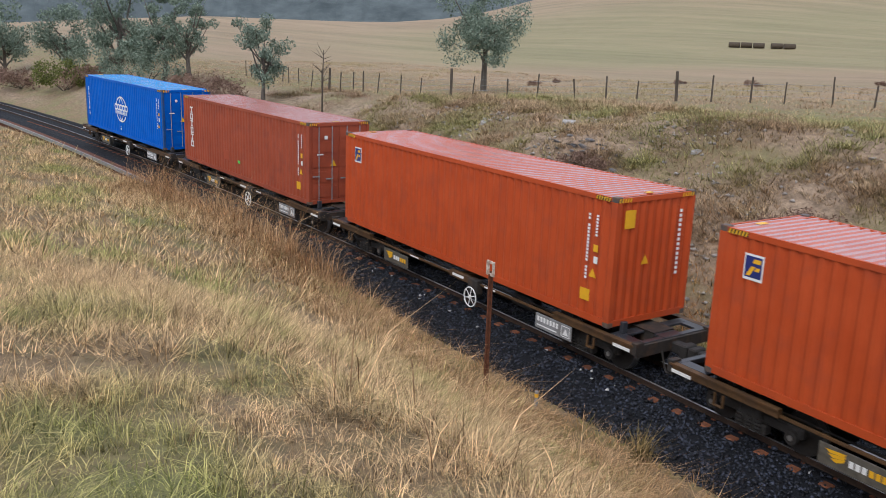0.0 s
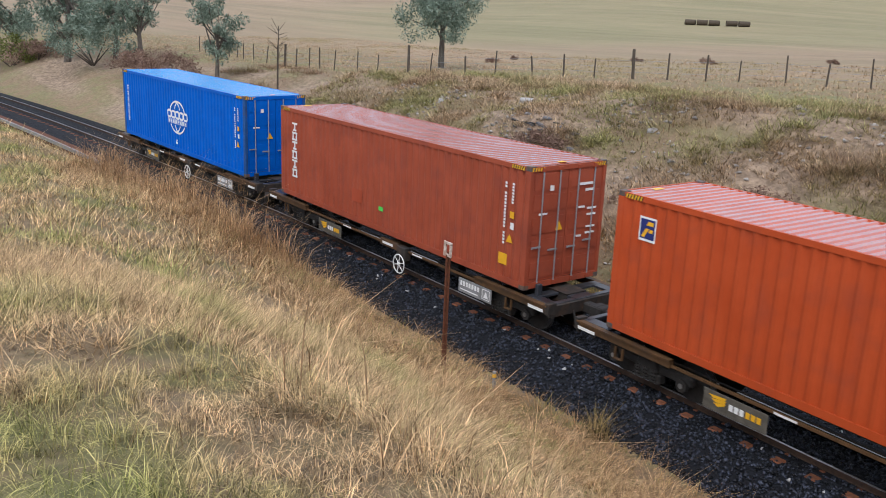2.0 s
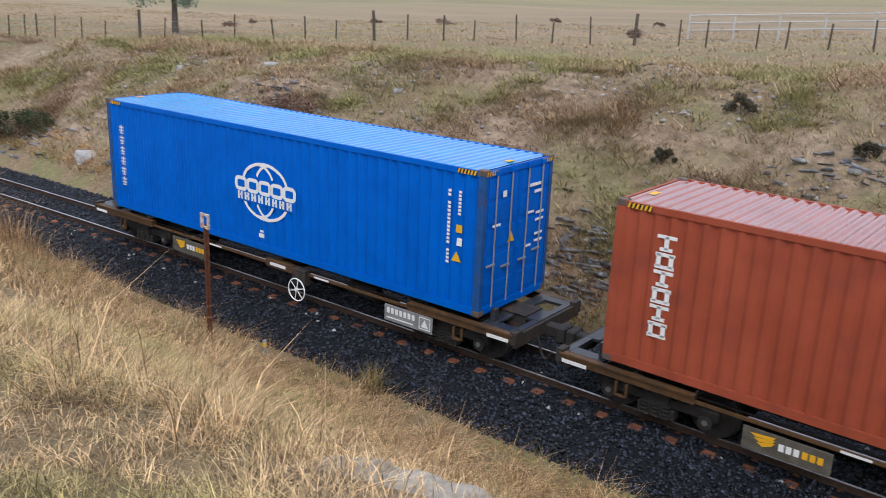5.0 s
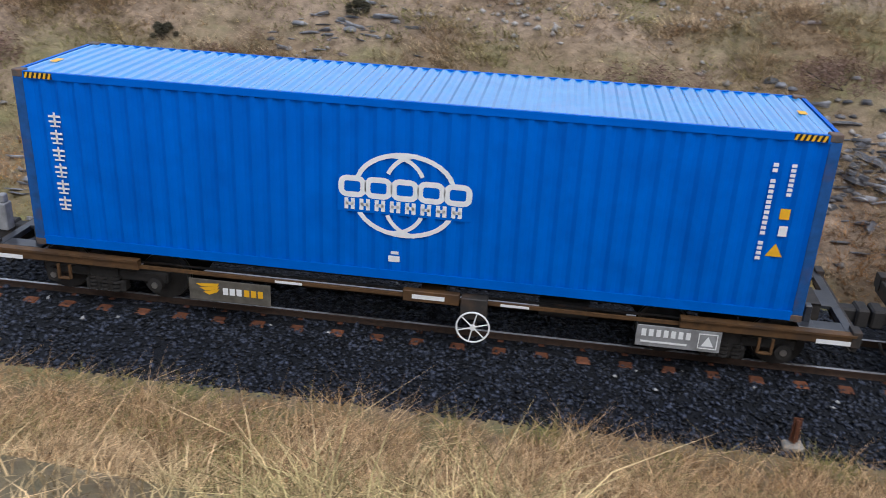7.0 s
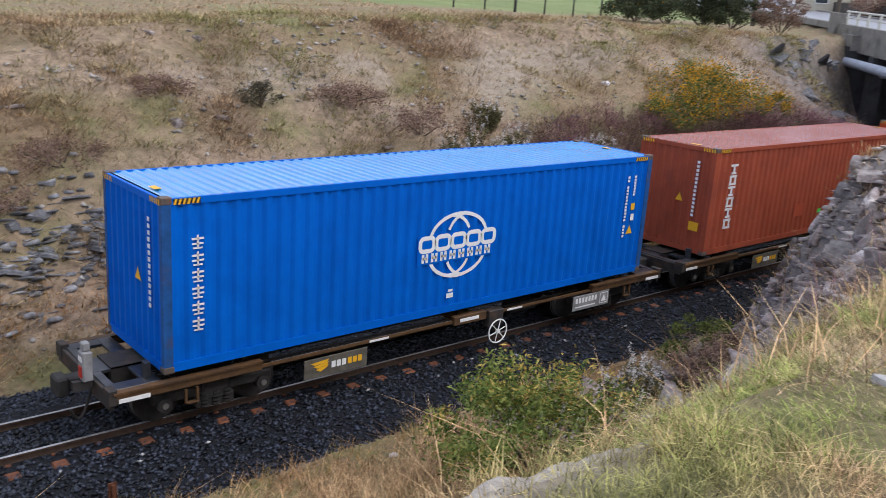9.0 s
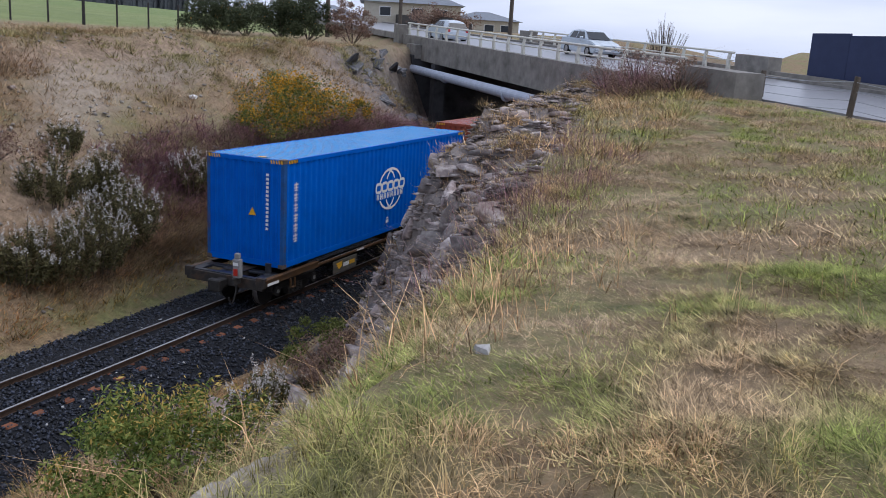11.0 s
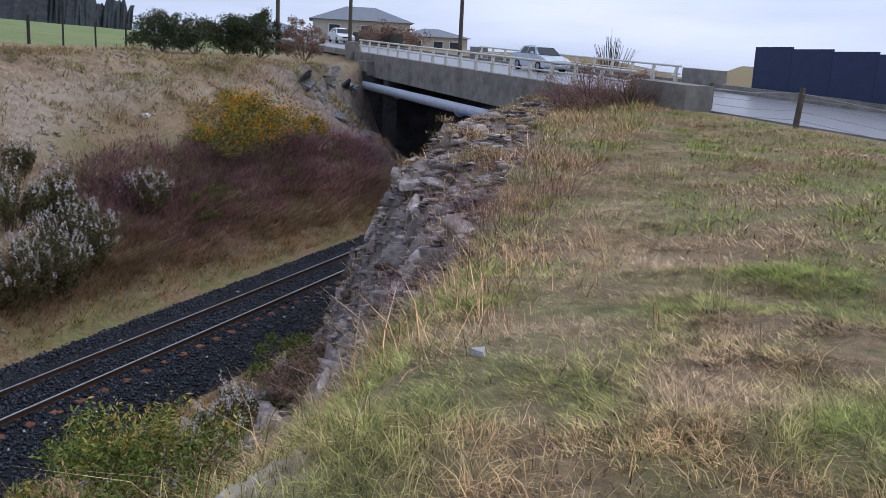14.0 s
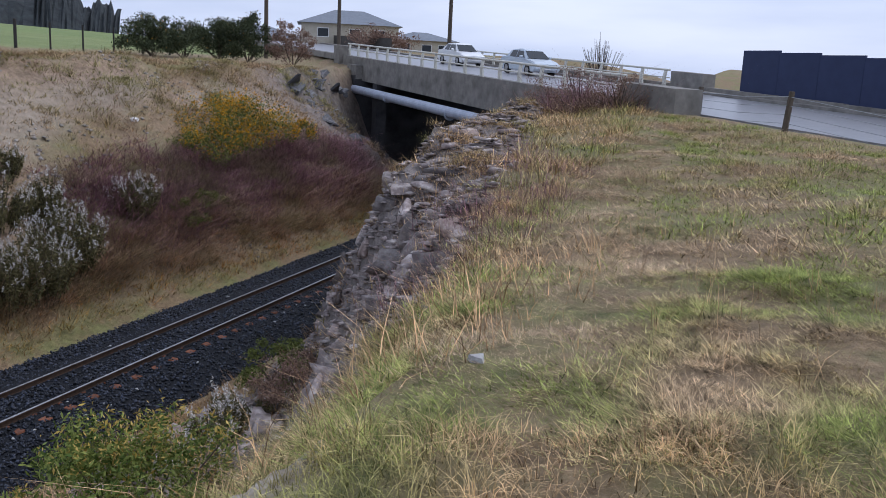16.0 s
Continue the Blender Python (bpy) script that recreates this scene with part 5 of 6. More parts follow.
def wagon(label, grime):
    w = thing("container_wagon", label, "railway wagon", "wagons of the train")
    e = 6.92
    # spine and cross members
    part("spine", boxes((-e + .3, e - .3, -.32, -.18, .62, .98), (-e + .3, e - .3, .18, .32, .62, .98), (-e + .3, e - .3, -.32, .32, .95, .985)), M_FRAME, w)
    for sy in (-1, 1):
        y0, y1 = sorted((sy * 1.24, sy * 1.13))
        for sx in (-1, 1):
            x0, x1 = sorted((sx * e, sx * 4.35))
            part("end_sill", boxes((x0, x1, y0, y1, .78, .93), (x0, x1, y0 - (.03 if sy < 0 else 0), y1 + (.03 if sy > 0 else 0), .91, .95)), M_SILL, w, "rusty brown-yellow side sill")
            xa, xb = sorted((sx * 6.85, sx * 6.35))
            part("reflector", boxes((xa, xb, sy * 1.275 - .004, sy * 1.275 + .004, .78, .85)), M_WHITE, w, "white reflective strip")
            xa, xb = sorted((sx * 2.05, sx * 1.6))
            part("reflector", boxes((xa, xb, sy * 1.2 - .006, sy * 1.2 + .006, .795, .835)), M_WHITE, w, "white reflective strip")
        part("side_rail", boxes((-4.4, 4.4, sy * 1.17 - .025, sy * 1.17 + .025, .79, .84)), M_SILL, w, "thin ochre side rail")
        b = part("centre_bolster", boxes((.05, .95, sy * 1.18 - .06, sy * 1.18 + .06, .74, .93), (.3, .7, -1.1, 1.1, .7, .9) if sy < 0 else (.32, .68, -1.08, 1.08, .71, .89), bevel=.01), M_SILL, w)
        part("reflector", boxes((.2, .72, sy * 1.246 - .004, sy * 1.246 + .004, .8, .87)), M_WHITE, b, "white reflective strip")
    # lettered side plates: shapes and bars only
    p = part("side_plate", boxes((-3.5, -2.12, -1.235, -1.215, .36, .74), bevel=.006), M_PLATE, w, "grey-brown side plate with yellow emblem")
    bm = bmesh.new()
    for i in range(3):
        vs = [bm.verts.new((x, -1.24, z)) for x, z in ((-3.38 + .06 * i, .66 - .07 * i), (-2.98, .69 - .05 * i), (-3.02, .63 - .05 * i), (-3.28 + .06 * i, .61 - .07 * i))]
        bm.faces.new(vs)
    part("emblem", bm, M_YELLOW, p, "yellow winged emblem")
    for k, (a, mat) in enumerate(((-2.92, M_WHITE), (-2.56, M_YELLOW))):
        for i in range(3):
            part("lettering_bar", boxes((a + i * .115, a + i * .115 + .085, -1.243, -1.237, .5, .62)), mat, p)
    p = part("number_plate_panel", boxes((3.72, 5.0, -1.235, -1.215, .4, .76), bevel=.006), M_GREY, w, "grey side plate with pale bars")
    for i in range(7):
        part("number_bar", boxes((3.8 + i * .112, 3.87 + i * .112, -1.243, -1.237, .58, .7)), M_WHITE, p)
    part("number_bar", boxes((3.8, 4.5, -1.243, -1.237, .47, .5)), M_WHITE, p)
    bm = bmesh.new()
    for x0, x1, z0, z1 in ((4.66, 4.95, .7, .715), (4.66, 4.95, .455, .47), (4.66, 4.675, .455, .715), (4.935, 4.95, .455, .715)):
        box(bm, x0, x1, -1.243, -1.237, z0, z1)
    vs = [bm.verts.new((x, -1.241, z)) for x, z in ((4.71, .5), (4.9, .5), (4.805, .67))]
    bm.faces.new(vs)
    part("warning_panel", bm, M_WHITE, p)
    # end platforms with open wells
    for sx in (-1, 1):
        x = lambda a, b: tuple(sorted((sx * a, sx * b)))
        part("end_deck", boxes((*x(6.1, 6.35), -1.12, 1.12, .9, .955), (*x(6.78, 6.92), -1.12, 1.12, .86, .955), (*x(6.1, 6.9), -1.12, -.85, .9, .95), (*x(6.1, 6.9), .85, 1.12, .9, .95), (*x(6.1, 6.9), -.3, .3, .9, .96), bevel=.006), M_DECK, w, "grey end platform")
        part("headstock", boxes((*x(6.9, 6.98), -1.2, 1.2, .66, .93), (*x(6.86, 7.0), -1.25, -1.0, .74, 1.0), (*x(6.86, 7.0), 1.0, 1.25, .74, 1.0), bevel=.008), M_FRAME, w)
        part("coupler", boxes((*x(6.9, 7.3), -.12, .12, .62, .86), (*x(7.24, 7.44), -.2, .17, .58, .9), bevel=.03), M_DARK, w, "black cast knuckle coupler")
        part("end_bracket", boxes((*x(6.2, 6.3), -.95, -.8, .95, 1.22), bevel=.01), M_DECK, w)
        hose = bmesh.new()
        for k in range(6):
            a0, a1 = k / 6, (k + 1) / 6
            f = lambda u: (sx * (6.98 + .34 * u), -.42, .72 - .45 * math.sin(3.14159 * min(1, u * .8)))
            tube(hose, f(a0), f(a1), .025, .025, 6)
        part("brake_hose", hose, M_DARK, w, "hanging black rubber air hose")
        # bogie
        bg = part("bogie_frame", boxes((*x(4.0, 6.2), -.95, -.8, .42, .62), (*x(4.0, 6.2), .8, .95, .42, .62), (*x(4.85, 5.35), -1.02, 1.02, .34, .7), (*x(4.75, 5.45), -1.0, -.78, .2, .42), (*x(4.75, 5.45), .78, 1.0, .2, .42), bevel=.03), M_DARK, w, "black cast bogie frame")
        for sy in (-1, 1):
            bm = bmesh.new()
            for j in range(4):
                for k in range(3):
                    tube(bm, (sx * (4.9 + .2 * k), sy * .98, .24 + j * .07), (sx * (4.9 + .2 * k), sy * .98, .28 + j * .07), .085, .085, 8)
            part("spring_nest", bm, M_DARK, bg)
            for ax in (4.2, 6.0):
                bm = bmesh.new()
                disc(bm, (sx * ax, .42), .13, sy * .9, sy * 1.02, 12)
                bx_ = part("axle_box", bm, M_DARK, bg)
                bm = bmesh.new()
                disc(bm, (sx * ax, .42), .055, sy * 1.02, sy * 1.04, 10)
                part("axle_cap", bm, M_STEEL, w, "shiny steel axle cap")
    # hand-brake wheel
    bm = bmesh.new()
    ring(bm, 0, 0, 0, .26, .016)
    for i in range(6):
        a = 6.28319 * i / 6 + .3
        tube(bm, (0, 0, 0), (.26 * math.cos(a), 0, .26 * math.sin(a)), .013, .011, 5)
    tube(bm, (0, -.03, 0), (0, .03, 0), .045, .045, 10)
    hw = part("hand_brake_wheel", bm, M_WHITE, w, "white six-spoked hand-brake wheel")
    hw.location = (1.2, -1.36, .46)
    part("brake_bracket", boxes((.98, 1.4, -1.3, -1.1, .55, .92), (1.15, 1.25, -1.34, -1.0, .42, .5), bevel=.015), M_FRAME, w)
    part("brake_cylinder", tubes(((2.2, -.6, .6), (3.0, -.6, .6), .17, .17, 12), ((3.0, -.6, .6), (3.6, -.6, .6), .03, .03, 6)), M_DARK, w)
    part("air_tank", tubes(((-1.6, .5, .55), (-.3, .5, .55), .2, .2, 12)), M_DARK, w)
    part("brake_pipe", tubes(((-6.6, -.75, .7), (6.6, -.75, .7), .022, .022, 6)), M_FRAME, w)
    for s_ in (-1, 1):
        st = part("shunter_step", boxes((s_ * 5.75 - .02, s_ * 5.75 + .02, -1.27, -1.23, .5, .75), (s_ * 5.55 - .02, s_ * 5.55 + .02, -1.27, -1.23, .5, .75), (min(s_ * 5.75, s_ * 5.55), max(s_ * 5.75, s_ * 5.55), -1.3, -1.22, .5, .52)), M_SILL, w)
    wheels = []
    for ax in AXLES:
        bm = bmesh.new()
        tube(bm, (0, -.75, 0), (0, .75, 0), .07, .07, 8)
        for sy in (-1, 1):
            tube(bm, (0, sy * .52, 0), (0, sy * .64, 0), WHEEL_R, WHEEL_R - .01, 28)
            tube(bm, (0, sy * .5, 0), (0, sy * .52, 0), WHEEL_R + .028, WHEEL_R + .028, 28)
            tube(bm, (0, sy * .64, 0), (0, sy * .66, 0), .12, .12, 12)
        for f in bm.faces:
            if len(f.verts) == 4 and max(math.hypot(v.co.x, v.co.z) for v in f.verts) > .3:
                f.material_index = 1
        ws = part("wheelset", bm, [M_DARK, M_STEEL], w, "dark steel wheels with bright treads")
        wheels.append((ws, ax))
    return w, wheels


M_PLATE = material("dirty_brown_side_plate", [(0.07, 0.063, 0.05), (0.15, 0.135, 0.11)], 5, 0.6, spots=(0.04, 0.033, 0.026), spot_scale=3)
M_DECK = material("grey_blue_deck_paint", [(0.012, 0.013, 0.016), (0.05, 0.055, 0.065)], 4, 0.28, spots=(0.05, 0.045, 0.04), spot_scale=3)
WAGON = "low black and rusty-ochre skeletal container wagon on the track"
wagons, wheelsets = {}, []
for key in "ABCD":
    wagons[key], ws = wagon(WAGON, key)
    wheelsets += [(key, *v) for v in ws]
# the end-of-train unit hangs on the last coupler
marker = thing("end_of_train_marker", "grey box with red lamp lens on the last coupler", "train marker")
part("housing", boxes((-7.16, -7.0, -.62, -.4, .95, 1.45), (-7.14, -7.02, -.58, -.44, 1.45, 1.6), bevel=.02), M_GREY, marker)
part("lens", boxes((-7.18, -7.14, -.57, -.45, 1.02, 1.2)), plain("red_lens", (0.5, 0.03, 0.02), 0.3), marker, "red lens")
part("label_panel", boxes((-7.168, -7.158, -.59, -.43, 1.28, 1.36)), M_WHITE, marker)
part("bracket", boxes((-7.3, -7.0, -.56, -.46, .8, .96)), M_DARK, marker)

# ---- what is painted on the containers: shapes and bars ----
FY = -(CW / 2 - .012)


def ribbon(bm, pts, w, y, d=.004, closed=False):
    """A flat band along the points, in the plane of the side."""
    rows, n = [], len(pts)
    for i, (x, z) in enumerate(pts):
        p = pts[(i - 1) % n] if closed else pts[max(0, i - 1)]
        q = pts[(i + 1) % n] if closed else pts[min(n - 1, i + 1)]
        L = math.hypot(q[0] - p[0], q[1] - p[1])
        nx, nz = -(q[1] - p[1]) / L * w / 2, (q[0] - p[0]) / L * w / 2
        rows.append((bm.verts.new((x + nx, y - d, z + nz)), bm.verts.new((x - nx, y - d, z - nz))))
    for i in range(n if closed else n - 1):
        a, b = rows[i], rows[(i + 1) % n]
        bm.faces.new((a[0], a[1], b[1], b[0]))


def arc(cx, cz, rx, rz, a0, a1, n=14):
    return [(cx + rx * math.cos(radians(a0 + (a1 - a0) * i / n)), cz + rz * math.sin(radians(a0 + (a1 - a0) * i / n))) for i in range(n + 1)]


def hollow(bm, cx, cz, w, h, t, y):
    """A plain rounded frame."""
    r = min(w, h) * .32
    pts = arc(cx + w / 2 - r, cz + h / 2 - r, r, r, 0, 90, 3) + arc(cx - w / 2 + r, cz + h / 2 - r, r, r, 90, 180, 3) + arc(cx - w / 2 + r, cz - h / 2 + r, r, r, 180, 270, 3) + arc(cx + w / 2 - r, cz - h / 2 + r, r, r, 270, 360, 3)
    ribbon(bm, pts, t, y, closed=True)


def triangle(bm, cx, cz, s, y):
    bm.faces.new([bm.verts.new((cx + a * s, y - .006, cz + b * s)) for a, b in ((-.5, -.42), (.5, -.42), (0, .45))])


def hazard(c, x0, x1, z0, z1, y, n=6):
    bm = bmesh.new()
    plate(bm, x0, x1, z0, z1, y, .003)
    part("hazard_strip", bm, M_BLACK, c, "black and yellow striped corner strip")
    bm = bmesh.new()
    w = (x1 - x0) / n
    for i in range(n):
        a = x0 + i * w
        bm.faces.new([bm.verts.new((x, y - .005, z)) for x, z in ((a, z0), (a + w * .5, z0), (a + w * .9, z1), (a + w * .4, z1))])
    part("hazard_stripes", bm, M_YELLOW, c)


def end_hazard(c, sx):
    for sy in (-1, 1):
        bm = bmesh.new()
        y0 = sy * .98
        for i in range(5):
            a = y0 - .2 + i * .08
            bm.faces.new([bm.verts.new((sx * (CL / 2 + .006), y, z)) for y, z in ((a, CH - .12), (a + .04, CH - .12), (a + .06, CH - .03), (a + .02, CH - .03))])
        part("hazard_stripes", bm, M_YELLOW, c)


def code_bars(c, x, z0, z1, w, y, n, mat=M_WHITE):
    h = (z1 - z0) / n
    for i in range(n):
        if n > 8 and i in (4, n - 3):
            continue
        bm = bmesh.new()
        plate(bm, x, x + w, z0 + i * h, z0 + i * h + h * .68, y)
        part("code_bar", bm, mat, c, "white marking bar")


def side_codes(c):
    code_bars(c, 5.25, .95, 2.45, .07, FY, 19)
    code_bars(c, 5.5, 1.95, 2.45, .07, FY, 7)
    bm = bmesh.new()
    plate(bm, 5.47, 5.61, 1.6, 1.76, FY)
    part("yellow_label", bm, M_YELLOW, c)
    bm = bmesh.new()
    plate(bm, 5.5, 5.62, 1.34, 1.5, FY)
    part("white_label", bm, M_WHITE, c)
    bm = bmesh.new()
    triangle(bm, 5.5, 1.12, .24, FY)
    part("warning_triangle", bm, M_YELLOW, c, "yellow warning triangle")


A, B, C_, D = cont["A"], cont["B"], cont["C"], cont["D"]
# blue one: globe of arcs with two rows of blocks
gx, gz = .03, 1.42
for s_ in (1, -1):
    bm = bmesh.new()
    o = .16 if s_ > 0 else -.16
    ribbon(bm, arc(gx, gz + o * .9, .74, .5, 12 * s_, 168 * s_), .075, FY)
    ribbon(bm, arc(gx - .2, gz + o * .9, .5, .47, 22 * s_, 96 * s_, 9), .065, FY, .0015)
    ribbon(bm, arc(gx + .22, gz + o * .9, .52, .5, 158 * s_, 95 * s_, 8), .065, FY, .0025)
    part("globe_band", bm, M_WHITE, A, "white curved bands of a globe")
bm = bmesh.new()
plate(bm, gx - 1.04, gx + 1.04, gz - .32, gz + .26, FY, .0045)
part("emblem_ground", bm, M_BLUE, A)
for i in range(5):
    bm = bmesh.new()
    hollow(bm, gx - .81 + i * .405, gz + .09, .34, .26, .09, FY - .002)
    part("hollow_block", bm, M_WHITE, A, "hollow white block")
for i in range(8):
    bm = bmesh.new()
    x0 = gx - .93 + i * .236
    plate(bm, x0, x0 + .06, gz - .28, gz - .1, FY - .002, .006)
    plate(bm, x0 + .1, x0 + .16, gz - .28, gz - .1, FY - .002, .006)
    plate(bm, x0 + .02, x0 + .14, gz - .215, gz - .165, FY - .002, .006)
    part("small_block", bm, M_WHITE, A, "small white block")
for i in range(6):
    bm = bmesh.new()
    z = 2.2 - i * .275
    plate(bm, -5.6, -5.4, z - .02, z + .015, FY)
    plate(bm, -5.6, -5.4, z - .1, z - .07, FY)
    plate(bm, -5.515, -5.485, z - .16, z + .06, FY)
    plate(bm, -5.58, -5.42, z - .17, z - .145, FY)
    part("stroke_block", bm, M_WHITE, A, "white stroke block")
bm = bmesh.new()
plate(bm, -.2, -.02, .32, .42, FY)
plate(bm, -.16, -.04, .45, .5, FY)
part("white_label", bm, M_WHITE, A)
# brown one: column of six slab blocks
for i in range(6):
    bm = bmesh.new()
    z = 2.42 - i * .3
    plate(bm, -5.32, -4.98, z - .04, z + .02, FY)
    plate(bm, -5.32 if i % 2 else -5.26, -4.98 if i % 2 else -5.04, z - .25, z - .19, FY)
    if i % 2:
        plate(bm, -5.3, -5.22, z - .22, z, FY)
        plate(bm, -5.08, -5.0, z - .22, z, FY)
    else:
        plate(bm, -5.19, -5.11, z - .22, z, FY)
    part("slab_block", bm, M_WHITE, B, "white slab block")
bm = bmesh.new()
plate(bm, -.1, .12, .62, .74, FY)
part("green_label", bm, M_GREEN, B, "bright green label")
bm = bmesh.new()
plate(bm, -1.55, -1.0, .62, 1.0, FY, .0035)
part("repaint_patch", bm, material("fresh_brown_red_paint", [(0.34, 0.062, 0.028), (0.39, 0.072, 0.032)], 2, 0.5, spec=0.2), B, "brighter repainted patch")
for c in (B, C_, D):
    bm = bmesh.new()
    plate(bm, 5.15, 5.45, .45, .72, FY)
    part("yellow_placard", bm, M_YELLOW, c, "yellow height placard")
for c in (C_, D):
    bm = bmesh.new()
    plate(bm, -5.48, -5.06, 2.02, 2.5, FY)
    part("emblem_ground", bm, M_WHITE, c, "white square of the emblem")
    bm = bmesh.new()
    plate(bm, -5.45, -5.09, 2.07, 2.46, FY - .004)
    part("emblem_field", bm, M_NAVYV, c, "navy field of the emblem")
    bm = bmesh.new()
    for pts in (((-5.42, 2.1), (-5.33, 2.1), (-5.22, 2.28), (-5.31, 2.28)), ((-5.3, 2.34), (-5.12, 2.34), (-5.12, 2.42), (-5.26, 2.42)), ((-5.24, 2.2), (-5.14, 2.2), (-5.12, 2.27), (-5.2, 2.27))):
        bm.faces.new([bm.verts.new((x, FY - .011, z)) for x, z in pts])
    part("emblem_shape", bm, M_YELLOW, c, "yellow bent bands of the emblem")
for c in (A, B, C_, D):
    side_codes(c)
    hazard(c, -5.9, -5.45, CH - .12, CH - .03, -CW / 2)
    hazard(c, 5.45, 5.9, CH - .12, CH - .03, -CW / 2)
    for sx in (-1, 1):
        end_hazard(c, sx)
    hz = CH - .012
    for x0, x1, y0, y1 in ((-5.9, -5.78, -.5, -.25), (5.75, 5.87, -.1, .1)):
        part("roof_label", boxes((x0, x1, y0, y1, hz, hz + .004)), M_YELLOW, c, "small yellow roof marking")


def end_marks(c, sx, door):
    """Bars, labels and a triangle on the end that is seen."""
    X = sx * (CL / 2 + (.008 if door else -.002))
    by_ = bmesh.new()
    bars = []
    q = lambda b, y0, y1, z0, z1: (box(b, X - .004, X + .004, min(y0, y1), max(y0, y1), z0, z1), b)[1]
    bm = None
    if door:
        for y, z, w, h in ((.35, 2.35, .5, .1), (.55, 2.2, .3, .1), (.35, 1.8, .25, .08), (.65, 1.75, .35, .08), (.65, 1.6, .35, .08), (.65, 1.3, .35, .08), (.65, 1.15, .35, .08), (.35, 1.1, .2, .08), (-.9, 1.75, .3, .08), (-.6, 2.3, .14, .2)):
            bars.append(q(bmesh.new(), y, y + w * .85, z, z + h * .62))
    else:
        for i in range(14):
            bars.append(q(bmesh.new(), -sx * -.75, -sx * -.75 + .08, 1.0 + i * .11, 1.07 + i * .11))
    for b in bars:
        part("end_bar", b, M_WHITE, c, "white marking bar")
    vs = [(-.12, 0), (.12, 0), (0, .22)]
    by_.faces.new([by_.verts.new((X + sx * .006, -.25 + a, 1.35 + b)) for a, b in vs])
    part("end_triangle", by_, M_YELLOW, c, "yellow warning triangle")
    if not door and c is not A:
        bm = bmesh.new()
        q(bm, -.95, -.65, .62 if c is B else 2.2, .86 if c is B else 2.6)
        part("end_placard", bm, M_YELLOW, c, "yellow placard")


for c, de in ((A, 1), (B, 1), (C_, -1), (D, -1)):
    for sx in (-1, 1):
        end_marks(c, sx, sx == de)

# ---- bridge, road and what stands along them ----
def deck(bm, a0, a1, b0, b1, z0, z1):
    """A slab along the road; heights from the road's surface."""
    vs = []
    for a in (a0, a1):
        for b in (b0, b1):
            for z in (z0, z1):
                vs.append(bm.verts.new(road_point(a, b, road_z(a) + z)))
    for q in ((0, 1, 3, 2), (4, 6, 7, 5), (0, 4, 5, 1), (2, 3, 7, 6), (0, 2, 6, 4), (1, 5, 7, 3)):
        bm.faces.new([vs[i] for i in q])


def decks(*args):
    bm = bmesh.new()
    for a in args:
        deck(bm, *a)
    bmesh.ops.recalc_face_normals(bm, faces=bm.faces[:])
    return bm


tagged(part("road", decks((-240, -45, .55, 10.0, -.3, 0), (-45, 50, .55, 10.0, -.3, 0), (50, 220, .55, 10.0, -.3, 0)), M_ASPHALT), "wet grey asphalt road over the railway", "road", kind="structure")
for b, a0 in ((.0, -33), (9.75, -45)):
    tagged(part("kerb", decks((a0, 50, b, b + .55, -.3, .13)), M_CONC), "weathered concrete kerb along the road", "kerb", kind="structure")
bridge = thing("bridge", "weathered concrete road bridge over the railway cutting", "bridge", kind="structure")
for i in range(8):
    a0 = -33.1 + i * 4.39
    part("face_panel", decks((a0, a0 + 4.37, -.25, -.02, -1.35, .16)), M_CONC, bridge)
    part("far_panel", decks((a0, a0 + 4.37, 10.35, 10.6, -1.35, .32)), M_CONC, bridge)
# slab, beams, abutment and pier: concrete coloured dark for the underbridge shade
part("deck_slab", decks((-30, 2, 0.0, 10.3, -1.0, -.31)), M_UNDERSHADE, bridge)
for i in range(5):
    part("beam", decks((-30, 2, .6 + i * 2.2, 1.1 + i * 2.2, -1.5, -1.01)), M_UNDERSHADE, bridge)
part("abutment", decks((-2.5, 1.5, -.8, 10.3, -8.0, -1.02)), M_UNDERSHADE, bridge, "concrete abutment darkened for the shade under the bridge")
part("pier", decks((-6.0, -5.2, -.4, .3, -8.0, -1.37)), M_UNDERSHADE, bridge, "concrete pier darkened for the shade under the bridge")
part("end_block", decks((-2.6, -.6, -.7, -.26, -1.25, -.35)), M_CONC, bridge)
part("near_end_block", decks((-36.3, -33.2, -.65, .45, -.6, .8)), M_CONC, bridge, "square concrete parapet end block")
part("far_end_block", decks((-24.5, -22.0, 10.1, 10.9, -.4, .95)), M_CONC, bridge, "square concrete parapet end block")
part("left_end_block", decks((2.0, 3.4, -.5, .3, -.6, .8)), M_CONC, bridge, "square concrete parapet end block")
part("far_left_block", decks((3.0, 5.0, 10.2, 10.8, -.4, .9)), M_CONC, bridge, "square concrete parapet end block")


